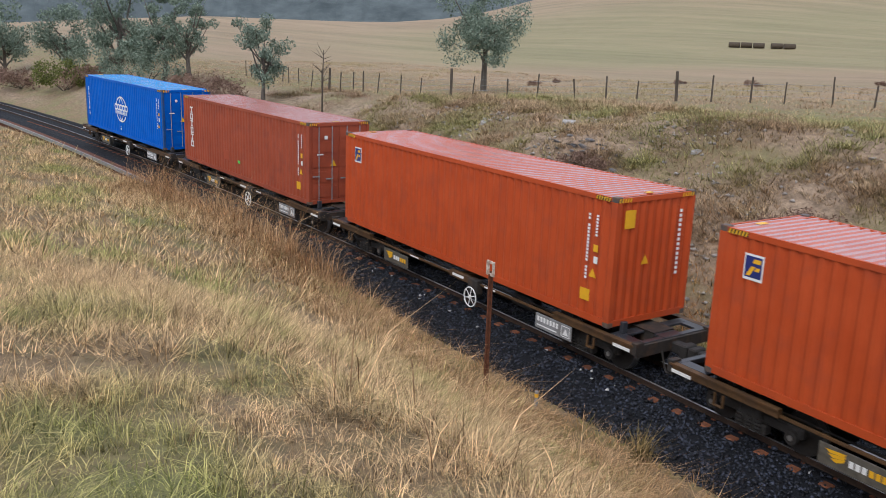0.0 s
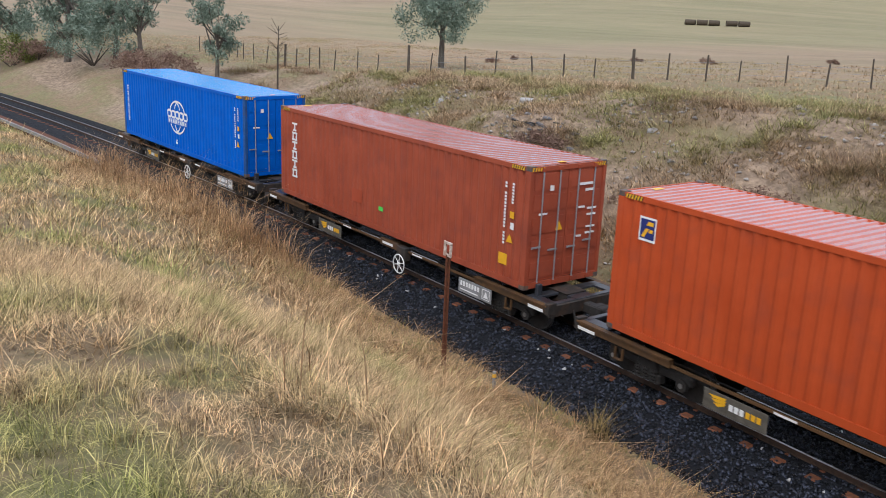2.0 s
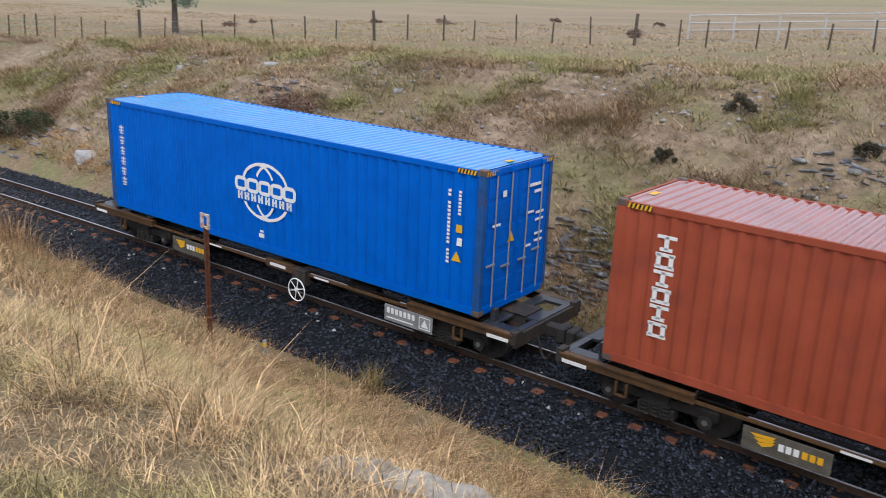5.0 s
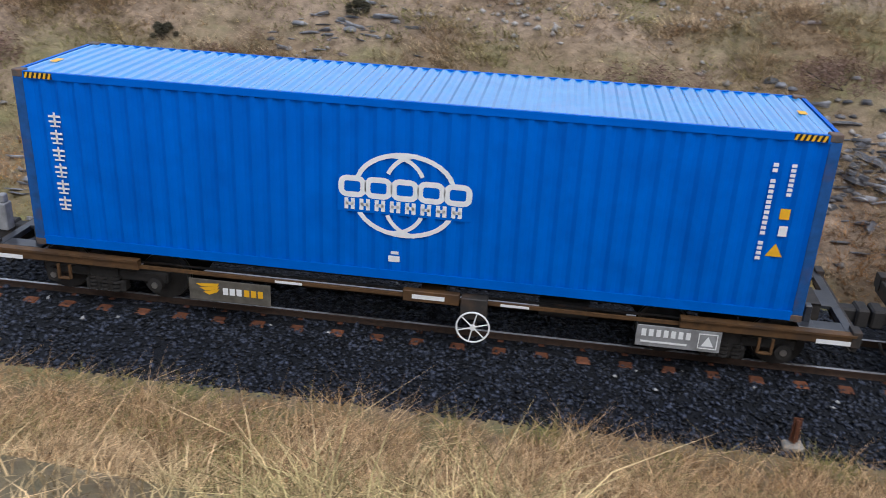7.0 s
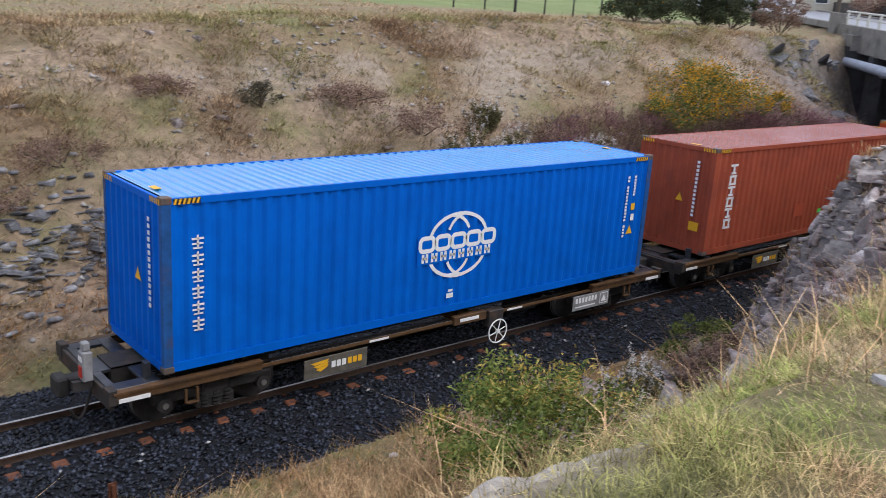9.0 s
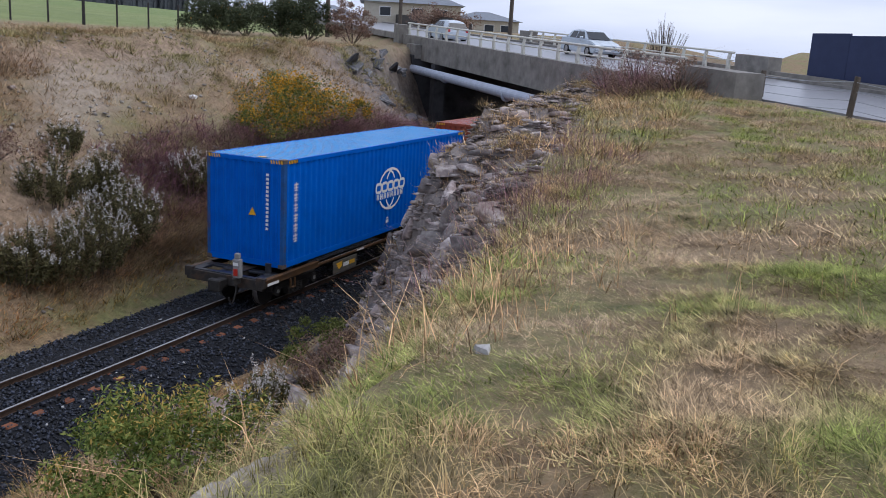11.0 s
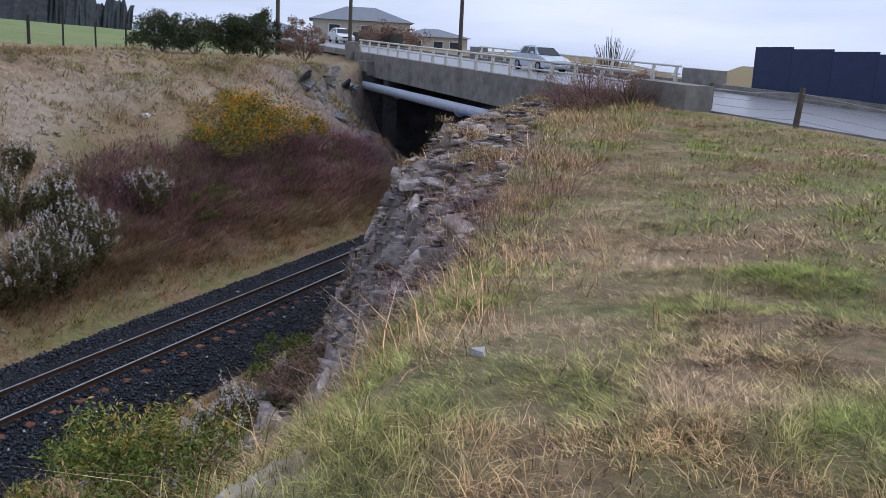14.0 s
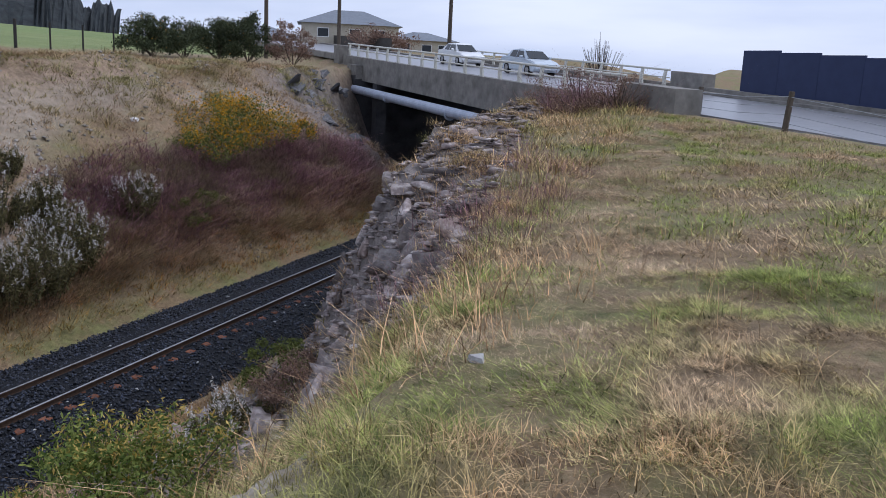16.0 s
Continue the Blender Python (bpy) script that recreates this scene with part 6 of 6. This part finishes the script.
def railing(a0, a1, b, base, label):
    r = thing("railing", label, "railing", "bridge railings", "structure")
    n = int(round((a1 - a0) / 1.95))
    for i in range(n + 1):
        a = a0 + (a1 - a0) * i / n
        bm = bmesh.new()
        p0, p1, p2 = road_point(a, b, road_z(a) + base), road_point(a, b - .03, road_z(a) + base + .45), road_point(a, b + .04, road_z(a) + base + .82)
        u = Vector((ROAD_DIR.x, ROAD_DIR.y, 0)) * .11
        v = Vector((ROAD_N.x, ROAD_N.y, 0)) * .05
        prev = None
        for p, k in ((p0, 1.25), (p1, .9), (p2, .8)):
            rr = [bm.verts.new(p + u * s1 * k + v * s2) for s1, s2 in ((-1, -1), (1, -1), (1, 1), (-1, 1))]
            if prev:
                for j in range(4):
                    bm.faces.new((prev[j], prev[(j + 1) % 4], rr[(j + 1) % 4], rr[j]))
            prev = rr
        bm.faces.new(prev)
        part("post", bm, M_RAILING, r)
    for h, t in ((.84, .055), (.45, .035)):
        part("rail_bar", tubes((road_point(a0 - .4, b, road_z(a0) + base + h), road_point(a1 + .4, b, road_z(a1) + base + h), t, t, 8)), M_RAILING, r)


railing(-32, 1.5, .12, .13, "cream-painted steel bridge railing with curved posts")
railing(-21.5, 2.6, 10.1, .13, "cream-painted steel railing on the far road edge")
pipe = thing("pipe", "large bluish-grey water pipe along the bridge face", "pipe")
part("pipe_run", tubes((road_point(1.5, -.75, road_z(1.5) - 1.95), road_point(-27, -.75, road_z(-27) - 1.75), .27, .27, 18)), M_PIPE, pipe)
for a in (-18.4, -9, -1):
    part("flange", tubes((road_point(a, -.75, road_z(a) - 1.93), road_point(a - .12, -.75, road_z(a) - 1.935), .3, .3, 18)), M_PIPE, pipe)
# stepped navy fence beyond the road
fence = thing("navy_fence", "tall navy-blue panel fence with a stepped top", "fence")
for i in range(14):
    a0 = -26.3 - i * 2.35
    bm, zt = bmesh.new(), road_z(a0 - 1.2) + 2.25
    box(bm, -2.335, 0, 0, .1, road_z(a0) - .5 - zt, 0)
    q = part("panel", bm, M_NAVY, fence)
    q.matrix_basis = Matrix.Translation(road_point(a0, 11.0, zt)) @ Matrix.Rotation(math.atan2(ROAD_DIR.y, ROAD_DIR.x), 4, "Z")
tagged(part("verge_wall", decks((-45, -22, 10.3, 10.95, -.3, .28)), M_CONC), "low concrete edge below the navy fence", "kerb", kind="structure")

# wire fence between grass and road
def wood_post(x, y, h, r, label, group, tilt=(0, 0), mat=None, name="fence_post"):
    bm = bmesh.new()
    tube(bm, (0, 0, -.3), (0, 0, h - .02), r, r * .92, 9)
    tube(bm, (0, 0, h - .02), (0, 0, h), r * .92, r * .75, 9)
    p = tagged(part(name, bm, mat or M_WOOD), label, "fence post", group)
    p.matrix_basis = pose(x, y, ground_z(x, y), tilt[0], tilt[1], 0)
    return p


wood_post(25.3, -14.3, 1.15, .09, "round weathered fence post in tall grass", "roadside fence posts", (4, 2))
wood_post(30.2, -11.6, 1.2, .1, "leaning square timber post beside the concrete block", "roadside fence posts", (0, 12))
wood_post(24.0, -16.8, 1.0, .03, "thin rusty steel fence post", "roadside fence posts")
wire = thing("wire_fence", "slack netting wire along the road verge", "fence")
for h in (.25, .5, .75, 1.0):
    z0, z1, z2 = ground_z(30, -11.6) + h, ground_z(25.3, -14.3) + h, ground_z(24, -16.8) + h
    part("wire", tubes(((30.2, -11.6, z0), (27.8, -13.0, (z0 + z1) / 2 - .06), .008, .008, 4), ((27.8, -13.0, (z0 + z1) / 2 - .06), (25.3, -14.3, z1), .008, .008, 4), ((25.3, -14.3, z1), (24, -16.8, z2), .008, .008, 4)), M_RODS, wire)


# ---- pasture fence on the far side ----
FENCE = [(-78, 13), (-52, 12.5), (-44, 14.8), (-36, 20), (-28, 25), (-20, 27.4), (-11, 26.5), (0, 27.5), (20, 31)]
FPOST = "thin weathered pasture fence post"
k = 0
tops = []
for (xa, ya), (xb, yb) in zip(FENCE, FENCE[1:]):
    n = int(math.hypot(xb - xa, yb - ya) / 1.75)
    for i in range(n):
        u = i / n
        x, y = xa + (xb - xa) * u + RNG.normal(0, .2), ya + (yb - ya) * u + RNG.normal(0, .1)
        big = k % 7 == 3
        wood_post(x, y, 1.55 if big else RNG.uniform(1.05, 1.4), .085 if big else RNG.uniform(.035, .055), "stout weathered strainer post in a pasture fence" if big else FPOST, "pasture fence posts", (RNG.normal(0, 3), RNG.normal(0, 3)))
        tops.append((x, y, ground_z(x, y)))
        k += 1
pw = thing("wire_fence", "plain strained wires of the pasture fence", "fence")
for h in (.35, .65, .95):
    bm = bmesh.new()
    for p, q in zip(tops, tops[1:]):
        tube(bm, (p[0], p[1], p[2] + h), (q[0], q[1], q[2] + h), .007, .007, 3)
    part("wire", bm, M_RODS, pw)
# pale rail pen in the pasture
pen = thing("rail_pen", "pale grey timber rail pen in the pasture", "fence")
M_PALEWOOD = material("bleached_timber", [(0.35, 0.34, 0.32), (0.5, 0.49, 0.46)], 5, 0.9)
PEN = [(-22, 33), (-16, 37), (-9, 39), (-1, 40)]
for (xa, ya), (xb, yb) in zip(PEN, PEN[1:]):
    for j in range(3):
        u = j / 3
        x, y = xa + (xb - xa) * u, ya + (yb - ya) * u
        part("post", tubes(((x, y, ground_z(x, y) - .2), (x, y, ground_z(x, y) + 1.4), .06, .055, 7)), M_PALEWOOD, pen)
    for h in (.5, .9, 1.3):
        part("rail_bar", tubes(((xa, ya, ground_z(xa, ya) + h), (xb, yb, ground_z(xb, yb) + h), .045, .045, 6)), M_PALEWOOD, pen)
for x, y, r in ((-63, 36, .7), (-53, 41, .8), (-45, 40, 1.0), (-40, 48, .7), (-25, 33, 1.0), (-58, 30, .8), (-30, 46, .6)):
    bush("shrub", "small brown weed clump in the pasture", x, y, r * .7, r * .4, 18, 70, .05, M_RUSSET, stems=0, group="pasture weeds")
# plain rolls stand in for a row of dark reedy clumps
for i in range(5):
    x, y = -118 + i * 2.1 + (1.2 if i > 2 else 0), 123.7 + i * 0.9
    b = thing("hay_bale", "dark reedy clump in the pasture, built as a plain roll", "hay bale", "row of hay bales", m=pose(x, y, ground_z(x, y), 0, 0, 30 + 7 * i))
    bm = bmesh.new()
    tube(bm, (-1.0, 0, .5), (1.0, 0, .5), .52, .5, 14)
    part("bale", bm, material("dark_reedy_growth", [(0.05, 0.04, 0.03), (0.11, 0.085, 0.06)], 6, 0.95), b)
# dark posts with rails beyond the cutting, by the green field
for i in range(8):
    x, y = 36 + i * 2.1, 29.5 - i * .62
    wood_post(x, y, 1.7, .06 if i != 2 else .1, "black-stained post of a paddock fence", "paddock fence posts", mat=M_DARK)

# ---- line-side posts ----
post = thing("rail_post", "rusty upright rail post with a square white-edged head", "post", m=pose(-15.4, -3.85, ground_z(-15.4, -3.85)))
part("shaft", boxes((-.06, .06, -.012, .012, -.3, 2.55), (-.02, .02, -.07, .012, -.3, 2.5), bevel=.006), M_RUST, post)
hd = bmesh.new()
for a in ((-.13, .13, .012, .05, 2.72, 2.77), (-.13, .13, .012, .05, 2.46, 2.51), (-.13, -.06, .012, .05, 2.5, 2.73), (.08, .13, .012, .05, 2.5, 2.73)):
    box(hd, a[0], a[1], -a[3], -a[2], a[4], a[5])
part("head_frame", hd, material("flaking_white_paint", [(0.3, 0.16, 0.1), (0.75, 0.7, 0.62)], 12, 0.8), post, "flaking white square head frame")
peg = thing("marker_peg", "grey survey peg with yellow band beside the track", "marker", m=pose(-14.3, -3.35, ground_z(-14.3, -3.35)))
part("stake", tubes(((0, 0, -.2), (0, 0, .38), .04, .04, 8)), M_GREY, peg)
part("band", tubes(((0, 0, .25), (0, 0, .33), .044, .044, 8)), M_YELLOW, peg, "yellow band")
stub = thing("rail_stub", "rusty rail stub set in a pale concrete footing", "marker", m=pose(2.7, -2.3, -.42))
part("footing", boxes((-.15, .15, -.12, .12, -.2, .08), bevel=.03), material("pale_footing", [(0.2, 0.185, 0.16), (0.34, 0.31, 0.27)], 6, 0.9), stub)
part("rail_end", boxes((-.06, .06, -.012, .012, .1, .5), (-.02, .02, -.06, .012, .1, .48)), M_RUST, stub)
# heavy rusty beam lying along the foot of the bank
bank_beam = sweep("steel_beam", [(-2.95, -.4), (-2.55, -.4), (-2.55, .06), (-2.6, .1), (-2.9, .1), (-2.95, .06)], -70, -34.5, 1.5, M_RUST)
bank_beam = tagged(bank_beam, "long rusty steel beam lying beside the curve", "beam")
bank_rail = tagged(sweep("old_rail", [(-3.06, -.05), (-2.98, -.05), (-2.98, .13), (-3.06, .13)], -70, -35, 1.5, M_GREY), "old worn grey rail lying on the steel beam", "rail")
for x, y, s in ((-33.0, -11.3, 1.3), (-33.4, -11.9, 1.2)):
    b = boxes((-.09, .09, -.03, .03, -.3, s), (-.03, .03, -.09, .03, -.3, s - .05))
    p = tagged(part("rusty_post", b, M_RUST), "short rusty steel post in dry grass", "post", "rusty posts")
    p.matrix_basis = pose(x, y, ground_z(x, y))
# litter
M_LITTER = material("crumpled_white_plastic", [(0.6, 0.6, 0.6), (0.8, 0.8, 0.8)], 9, 0.5)
for x, y, s in ((26.6, 9.0, .22), (4.2, -4.2, .16), (4.6, -5.0, .1), (7.0, -3.4, .1), (9.5, 3.2, .2)):
    bm = bmesh.new()
    bmesh.ops.create_icosphere(bm, subdivisions=1, radius=s)
    for v in bm.verts:
        v.co = Vector((v.co.x, v.co.y * .7, v.co.z * .5)) * (1 + .4 * noise.noise(v.co * 9 / s * .1 + Vector((x, 0, 0))))
    p = tagged(part("litter", bm, M_LITTER), "crumpled white plastic litter on the ground", "litter", "litter")
    p.location = (x, y, ground_z(x, y) + s * .25)


# ---- cars ----
M_CARPAINT = material("pale_silver_blue_car_paint", [(0.5, 0.56, 0.62), (0.56, 0.62, 0.68)], 3, 0.25)
M_CARWHITE = material("white_car_paint", [(0.72, 0.73, 0.74), (0.78, 0.79, 0.8)], 3, 0.25)
M_GLASS = plain("dark_car_glass", (0.02, 0.025, 0.03), 0.08)
M_TYRE = plain("tyre_rubber", (0.015, 0.015, 0.015), 0.9)
M_LAMP = plain("clear_lamp_glass", (0.7, 0.72, 0.75), 0.15)
M_RED = plain("red_lamp_glass", (0.55, 0.02, 0.02), 0.25)


def car(label, paint, hatch=False):
    """Heads towards +x, stands on z=0."""
    c = thing("car", label, "car")
    lower = [(-2.2, .42), (-2.2, .78), (-2.1, .98), (-1.5, 1.0), (1.0, .98), (1.9, .82), (2.2, .68), (2.22, .38), (2.0, .24), (-2.05, .24)]
    cab = [(-1.75, .97), (-1.15, 1.42), (-.2, 1.5), (.35, 1.44), (1.15, .95)] if not hatch else [(-2.1, .95), (-1.75, 1.4), (-.6, 1.5), (.3, 1.44), (1.1, .95)]

    def loft(profile, hw, top, taper):
        bm = bmesh.new()
        rows = []
        for y, k in ((-hw, 1), (hw, 1)):
            rows.append([bm.verts.new((x, y * (1 - taper * max(0, (z - .95)) / .55), z)) for x, z in profile])
        n = len(profile)
        bm.faces.new(rows[0])
        bm.faces.new(rows[1][::-1])
        for i in range(n):
            bm.faces.new((rows[0][i], rows[1][i], rows[1][(i + 1) % n], rows[0][(i + 1) % n]))
        bmesh.ops.recalc_face_normals(bm, faces=bm.faces[:])
        bmesh.ops.bevel(bm, geom=[e for e in bm.edges], offset=.05, segments=2, affect="EDGES")
        return bm

    part("body", loft(lower, .85, 1, 0), paint, c)
    part("cabin", loft(cab, .78, 1, .3), paint, c)
    cx, cz = sum(p[0] for p in cab) / len(cab), 1.22
    for sy in (-1, 1):
        for x0, x1 in ((-1.2, -.42), (-.34, .5)):
            bm = bmesh.new()
            f = lambda x, z: bm.verts.new((x, sy * (.78 * (1 - .3 * (z - .95) / .55) + .012), z))
            s0 = .18 if x0 < -1 else 0
            s1 = .32 if x1 > 0 else 0
            bm.faces.new([f(x0, 1.0), f(x1 + (.25 if x1 > 0 else 0), 1.0), f(x1 - s1 + (.12 if x1 > 0 else 0), 1.38), f(x0 + s0, 1.38)])
            part("side_window", bm, M_GLASS, c)
        part("headlight", boxes((2.06, 2.2, sy * .68 - .16, sy * .68 + .16, .6, .72), bevel=.03), M_LAMP, c)
        part("tail_light", boxes((-2.225, -2.1, sy * .7 - .12, sy * .7 + .12, .72, .92), bevel=.02), M_RED, c)
        part("mirror", boxes((.62, .78, sy * .98 - .09, sy * .98 + .09, 1.0, 1.12), bevel=.03), paint, c)
        for wx in (-1.3, 1.32):
            bm = bmesh.new()
            tube(bm, (0, -.1, 0), (0, .1, 0), .31, .31, 20)
            w = part("wheel", bm, M_TYRE, c)
            w.location = (wx, sy * .78, .31)
            bm = bmesh.new()
            tube(bm, (0, sy * .1, 0), (0, sy * .115, 0), .2, .19, 14)
            part("rim", bm, M_STEEL, w)
    for pts, nm in ((((.42, 1.4), (1.1, 1.0)), "windscreen"), (((-1.82, 1.32), (-2.12, 1.0)) if hatch else ((-1.2, 1.37), (-1.7, 1.0)), "rear_window")):
        bm = bmesh.new()
        (xa, za), (xb, zb) = pts
        dx = .03 if nm == "windscreen" else -.03
        bm.faces.new([bm.verts.new(q) for q in ((xa + dx, -.58, za), (xa + dx, .58, za), (xb + dx, .7, zb), (xb + dx, -.7, zb))])
        part(nm, bm, M_GLASS, c)
    part("grille", boxes((2.17, 2.235, -.45, .45, .5, .64), bevel=.01), M_BLACK, c)
    part("plate_bar", boxes((2.225, 2.24, -.2, .2, .4, .48)), M_WHITE, c)
    return c


def on_road(a, b, back=False):
    p = road_point(a, b, road_z(a) + .005)
    yaw = math.degrees(math.atan2(ROAD_DIR.y, ROAD_DIR.x)) + (180 if back else 0)
    return pose(*p, 0, 2.46 if back else -2.46, yaw)


waiting = car("pale silver-blue saloon car standing on the bridge road", M_CARPAINT)
waiting.matrix_basis = on_road(-12.4, 7.0, True)
coming = car("white saloon car driving along the wet road", M_CARWHITE)
leaving = car("pale silver-blue hatchback car driving away over the bridge", M_CARPAINT, True)

# ---- houses and poles beyond ----
M_ROOF = material("grey_sheet_roof", [(0.13, 0.15, 0.18), (0.2, 0.22, 0.25)], 3, 0.5)
M_RENDER = material("cream_house_wall", [(0.42, 0.38, 0.3), (0.52, 0.48, 0.39)], 3, 0.8)
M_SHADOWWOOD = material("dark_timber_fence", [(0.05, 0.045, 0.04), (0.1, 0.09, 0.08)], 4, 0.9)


def house(label, x, y, z, yaw, w, d, h, roof):
    c = thing("house", label, "house", m=pose(x, y, z, 0, 0, yaw))
    part("wall", boxes((-w / 2, w / 2, -d / 2, d / 2, -2, h)), M_RENDER, c)
    bm = bmesh.new()
    e = .5
    base = [bm.verts.new(q) for q in ((-w / 2 - e, -d / 2 - e, h), (w / 2 + e, -d / 2 - e, h), (w / 2 + e, d / 2 + e, h), (-w / 2 - e, d / 2 + e, h))]
    r0, r1 = bm.verts.new((-w / 2 + d / 2, 0, h + roof)), bm.verts.new((w / 2 - d / 2, 0, h + roof))
    for f in ((base[0], base[1], r1, r0), (base[1], base[2], r1), (base[2], base[3], r0, r1), (base[3], base[0], r0), base[::-1]):
        bm.faces.new(f)
    part("roof", bm, M_ROOF, c)
    for wx in (-w * .28, w * .05, w * .3):
        o = part("window", boxes((wx - .7, wx + .7, -d / 2 - .05, -d / 2 + .05, h - 1.6, h - .5)), M_WHITE, c)
        part("pane", boxes((wx - .62, wx + .62, -d / 2 - .06, -d / 2 - .052, h - 1.52, h - .58)), M_GLASS, o)
    return c


house("cream house with grey hipped metal roof above the road", 99.5, 35, 8.9, -62, 11.5, 8, 2.9, 1.8)
house("pale low house with grey roof farther up the road", 116, 58, 7.6, -50, 12, 8, 2.8, 1.8)
house("grey-roofed house half hidden behind shrubs", 116, 32, 8.8, -60, 9, 7, 2.0, 1.2)
tagged(part("boundary_fence", decks((24, 60, 11.3, 11.45, -.4, 1.3)), M_SHADOWWOOD), "dark timber boundary fence below the house", "fence")


def power_pole(x, y, h, label):
    p = thing("power_pole", label, "power pole", "power poles", m=pose(x, y, max(ground_z(x, y), 6.5)))
    part("shaft", tubes(((0, 0, -.5), (0, 0, h), .2, .13, 10)), M_WOOD, p)
    part("cross_arm", boxes((-.9, .9, -.06, .06, h - .6, h - .48)), M_WOOD, p)


power_pole(72.5, 12.4, 12, "tall dark timber power pole beside the road")
power_pole(79.5, 26.5, 12, "tall dark timber power pole beside the road")
power_pole(66.5, 27.0, 12, "tall grey timber power pole behind the hedge")
bare = thing("bare_tree", "leafless pale shrub beyond the far railing", "tree", m=pose(66, -2, road_z(-2) - 2.2))
bm = bmesh.new()
for i in range(60):
    a, r = RNG.uniform(0, 6.28), RNG.uniform(.4, 2.0)
    tube(bm, (RNG.normal(0, .15), RNG.normal(0, .15), 0), (math.cos(a) * r, math.sin(a) * r, 4.6 - r * .6 + RNG.normal(0, .25)), .03, .012, 4)
part("branching", bm, M_TWIG, bare)

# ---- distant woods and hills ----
# woods tinted bluish grey: the distance haze is in the colour
M_WOODS = material("haze_tinted_woods", [(0.045, 0.06, 0.065), (0.11, 0.135, 0.14)], .05, 0.95, spots=(0.06, 0.075, 0.08), spot_scale=.02)


def ridge(name, label, pts, heights, seed, mat):
    vs, fs, cols = [], [], 6
    fine = []
    for (p, q, h0, h1) in zip(pts, pts[1:], heights, heights[1:]):
        n = 40
        for i in range(n):
            u = i / n
            fine.append((p[0] + (q[0] - p[0]) * u, p[1] + (q[1] - p[1]) * u, h0 + (h1 - h0) * u))
    for i, (x, y, h) in enumerate(fine):
        h = h * (1 + .16 * noise.noise(Vector((i * .13, seed, 0)))) + 3 * noise.noise(Vector((i * .9, seed, 5)))
        for k in range(cols):
            u = k / (cols - 1)
            back = 1 + .25 * u
            vs.append((x * back, y * back, -6 + (h + 6) * math.sin(u * 1.5708) + (2.5 * noise.noise(Vector((i * .7, k * 1.3, seed))) if k else 0)))
    for i in range(len(fine) - 1):
        for k in range(cols - 1):
            a = i * cols + k
            fs.append((a, a + cols, a + cols + 1, a + 1))
    me = bpy.data.meshes.new(name)
    me.from_pydata(vs, [], fs)
    me.materials.append(mat)
    return tagged(new(name, me), label, "hills", kind="structure")


ridge("backdrop", "dark wooded hills with the distance haze in their colour", [(-620, 40), (-560, 200), (-430, 380), (-250, 520), (-90, 640), (80, 720)], [44, 40, 38, 44, 60, 60], 2, M_WOODS)
ridge("backdrop", "dark row of trees beyond a green field", [(60, 260), (130, 210), (176, 160), (192, 146)], [30, 29, 27, 20], 8, material("dark_shelter_trees", [(0.012, 0.015, 0.017), (0.04, 0.048, 0.05)], .4, 0.95))



# ---- what moves ----
TRAIN = [(0, -50.46), (0.5, -47.05), (1, -43.72), (1.5, -40.37), (2, -36.98), (2.5, -33.57), (3, -30.17), (3.5, -26.81), (4, -23.45), (4.5, -20.06), (5, -16.62), (7.5, 0.0), (8, 3.35),
         (8.5, 6.7), (9, 10.06), (9.5, 13.41), (10, 16.78), (12.5, 34.01), (13, 37.46), (13.5, 40.91), (14, 44.37), (14.5, 47.82), (15, 51.28), (15.5, 54.74), (16, 58.2)]
GAPS = {"A": 0.0, "B": 14.92, "C": 29.78, "D": 44.7}


def train_at(t):
    for (a, p), (b, q) in zip(TRAIN, TRAIN[1:]):
        if a <= t <= b:
            return p + (q - p) * (t - a) / (b - a)


def on_track(x, z):
    ya, yb = track_y(x - 4.5), track_y(x + 4.5)
    return pose(x, (ya + yb) / 2, z, 0, 0, math.degrees(math.atan2(yb - ya, 9)))


def motions():
    times = [i * 0.5 for i in range(33)]
    for k, c in cont.items():
        walk(c, [(t, on_track(train_at(t) + GAPS[k], 1.06)) for t in times])
    for k, w in wagons.items():
        walk(w, [(t, on_track(train_at(t) + GAPS[k], 0.0)) for t in times])
    walk(marker, [(t, on_track(train_at(t), 0.0)) for t in times])
    # wheels roll with the train
    ticks = [i / 15 for i in range(241)]
    for key, ws, ax in wheelsets:
        walk(ws, [(t, pose(ax, 0, WHEEL_R) @ Matrix.Rotation((train_at(t) + 50) / WHEEL_R, 4, "Y")) for t in ticks])
    walk(coming, [(t, on_road(a, 7.0, True)) for t, a in ((0, 176), (12.5, 45), (14.5, 23.9), (15.2, 12.1), (16, -2.4))])
    walk(leaving, [(t, on_road(a, 2.9)) for t, a in ((0, -241), (9.8, -25), (10.0, -20.6), (10.2, -16.2), (16, 111))])


motions()
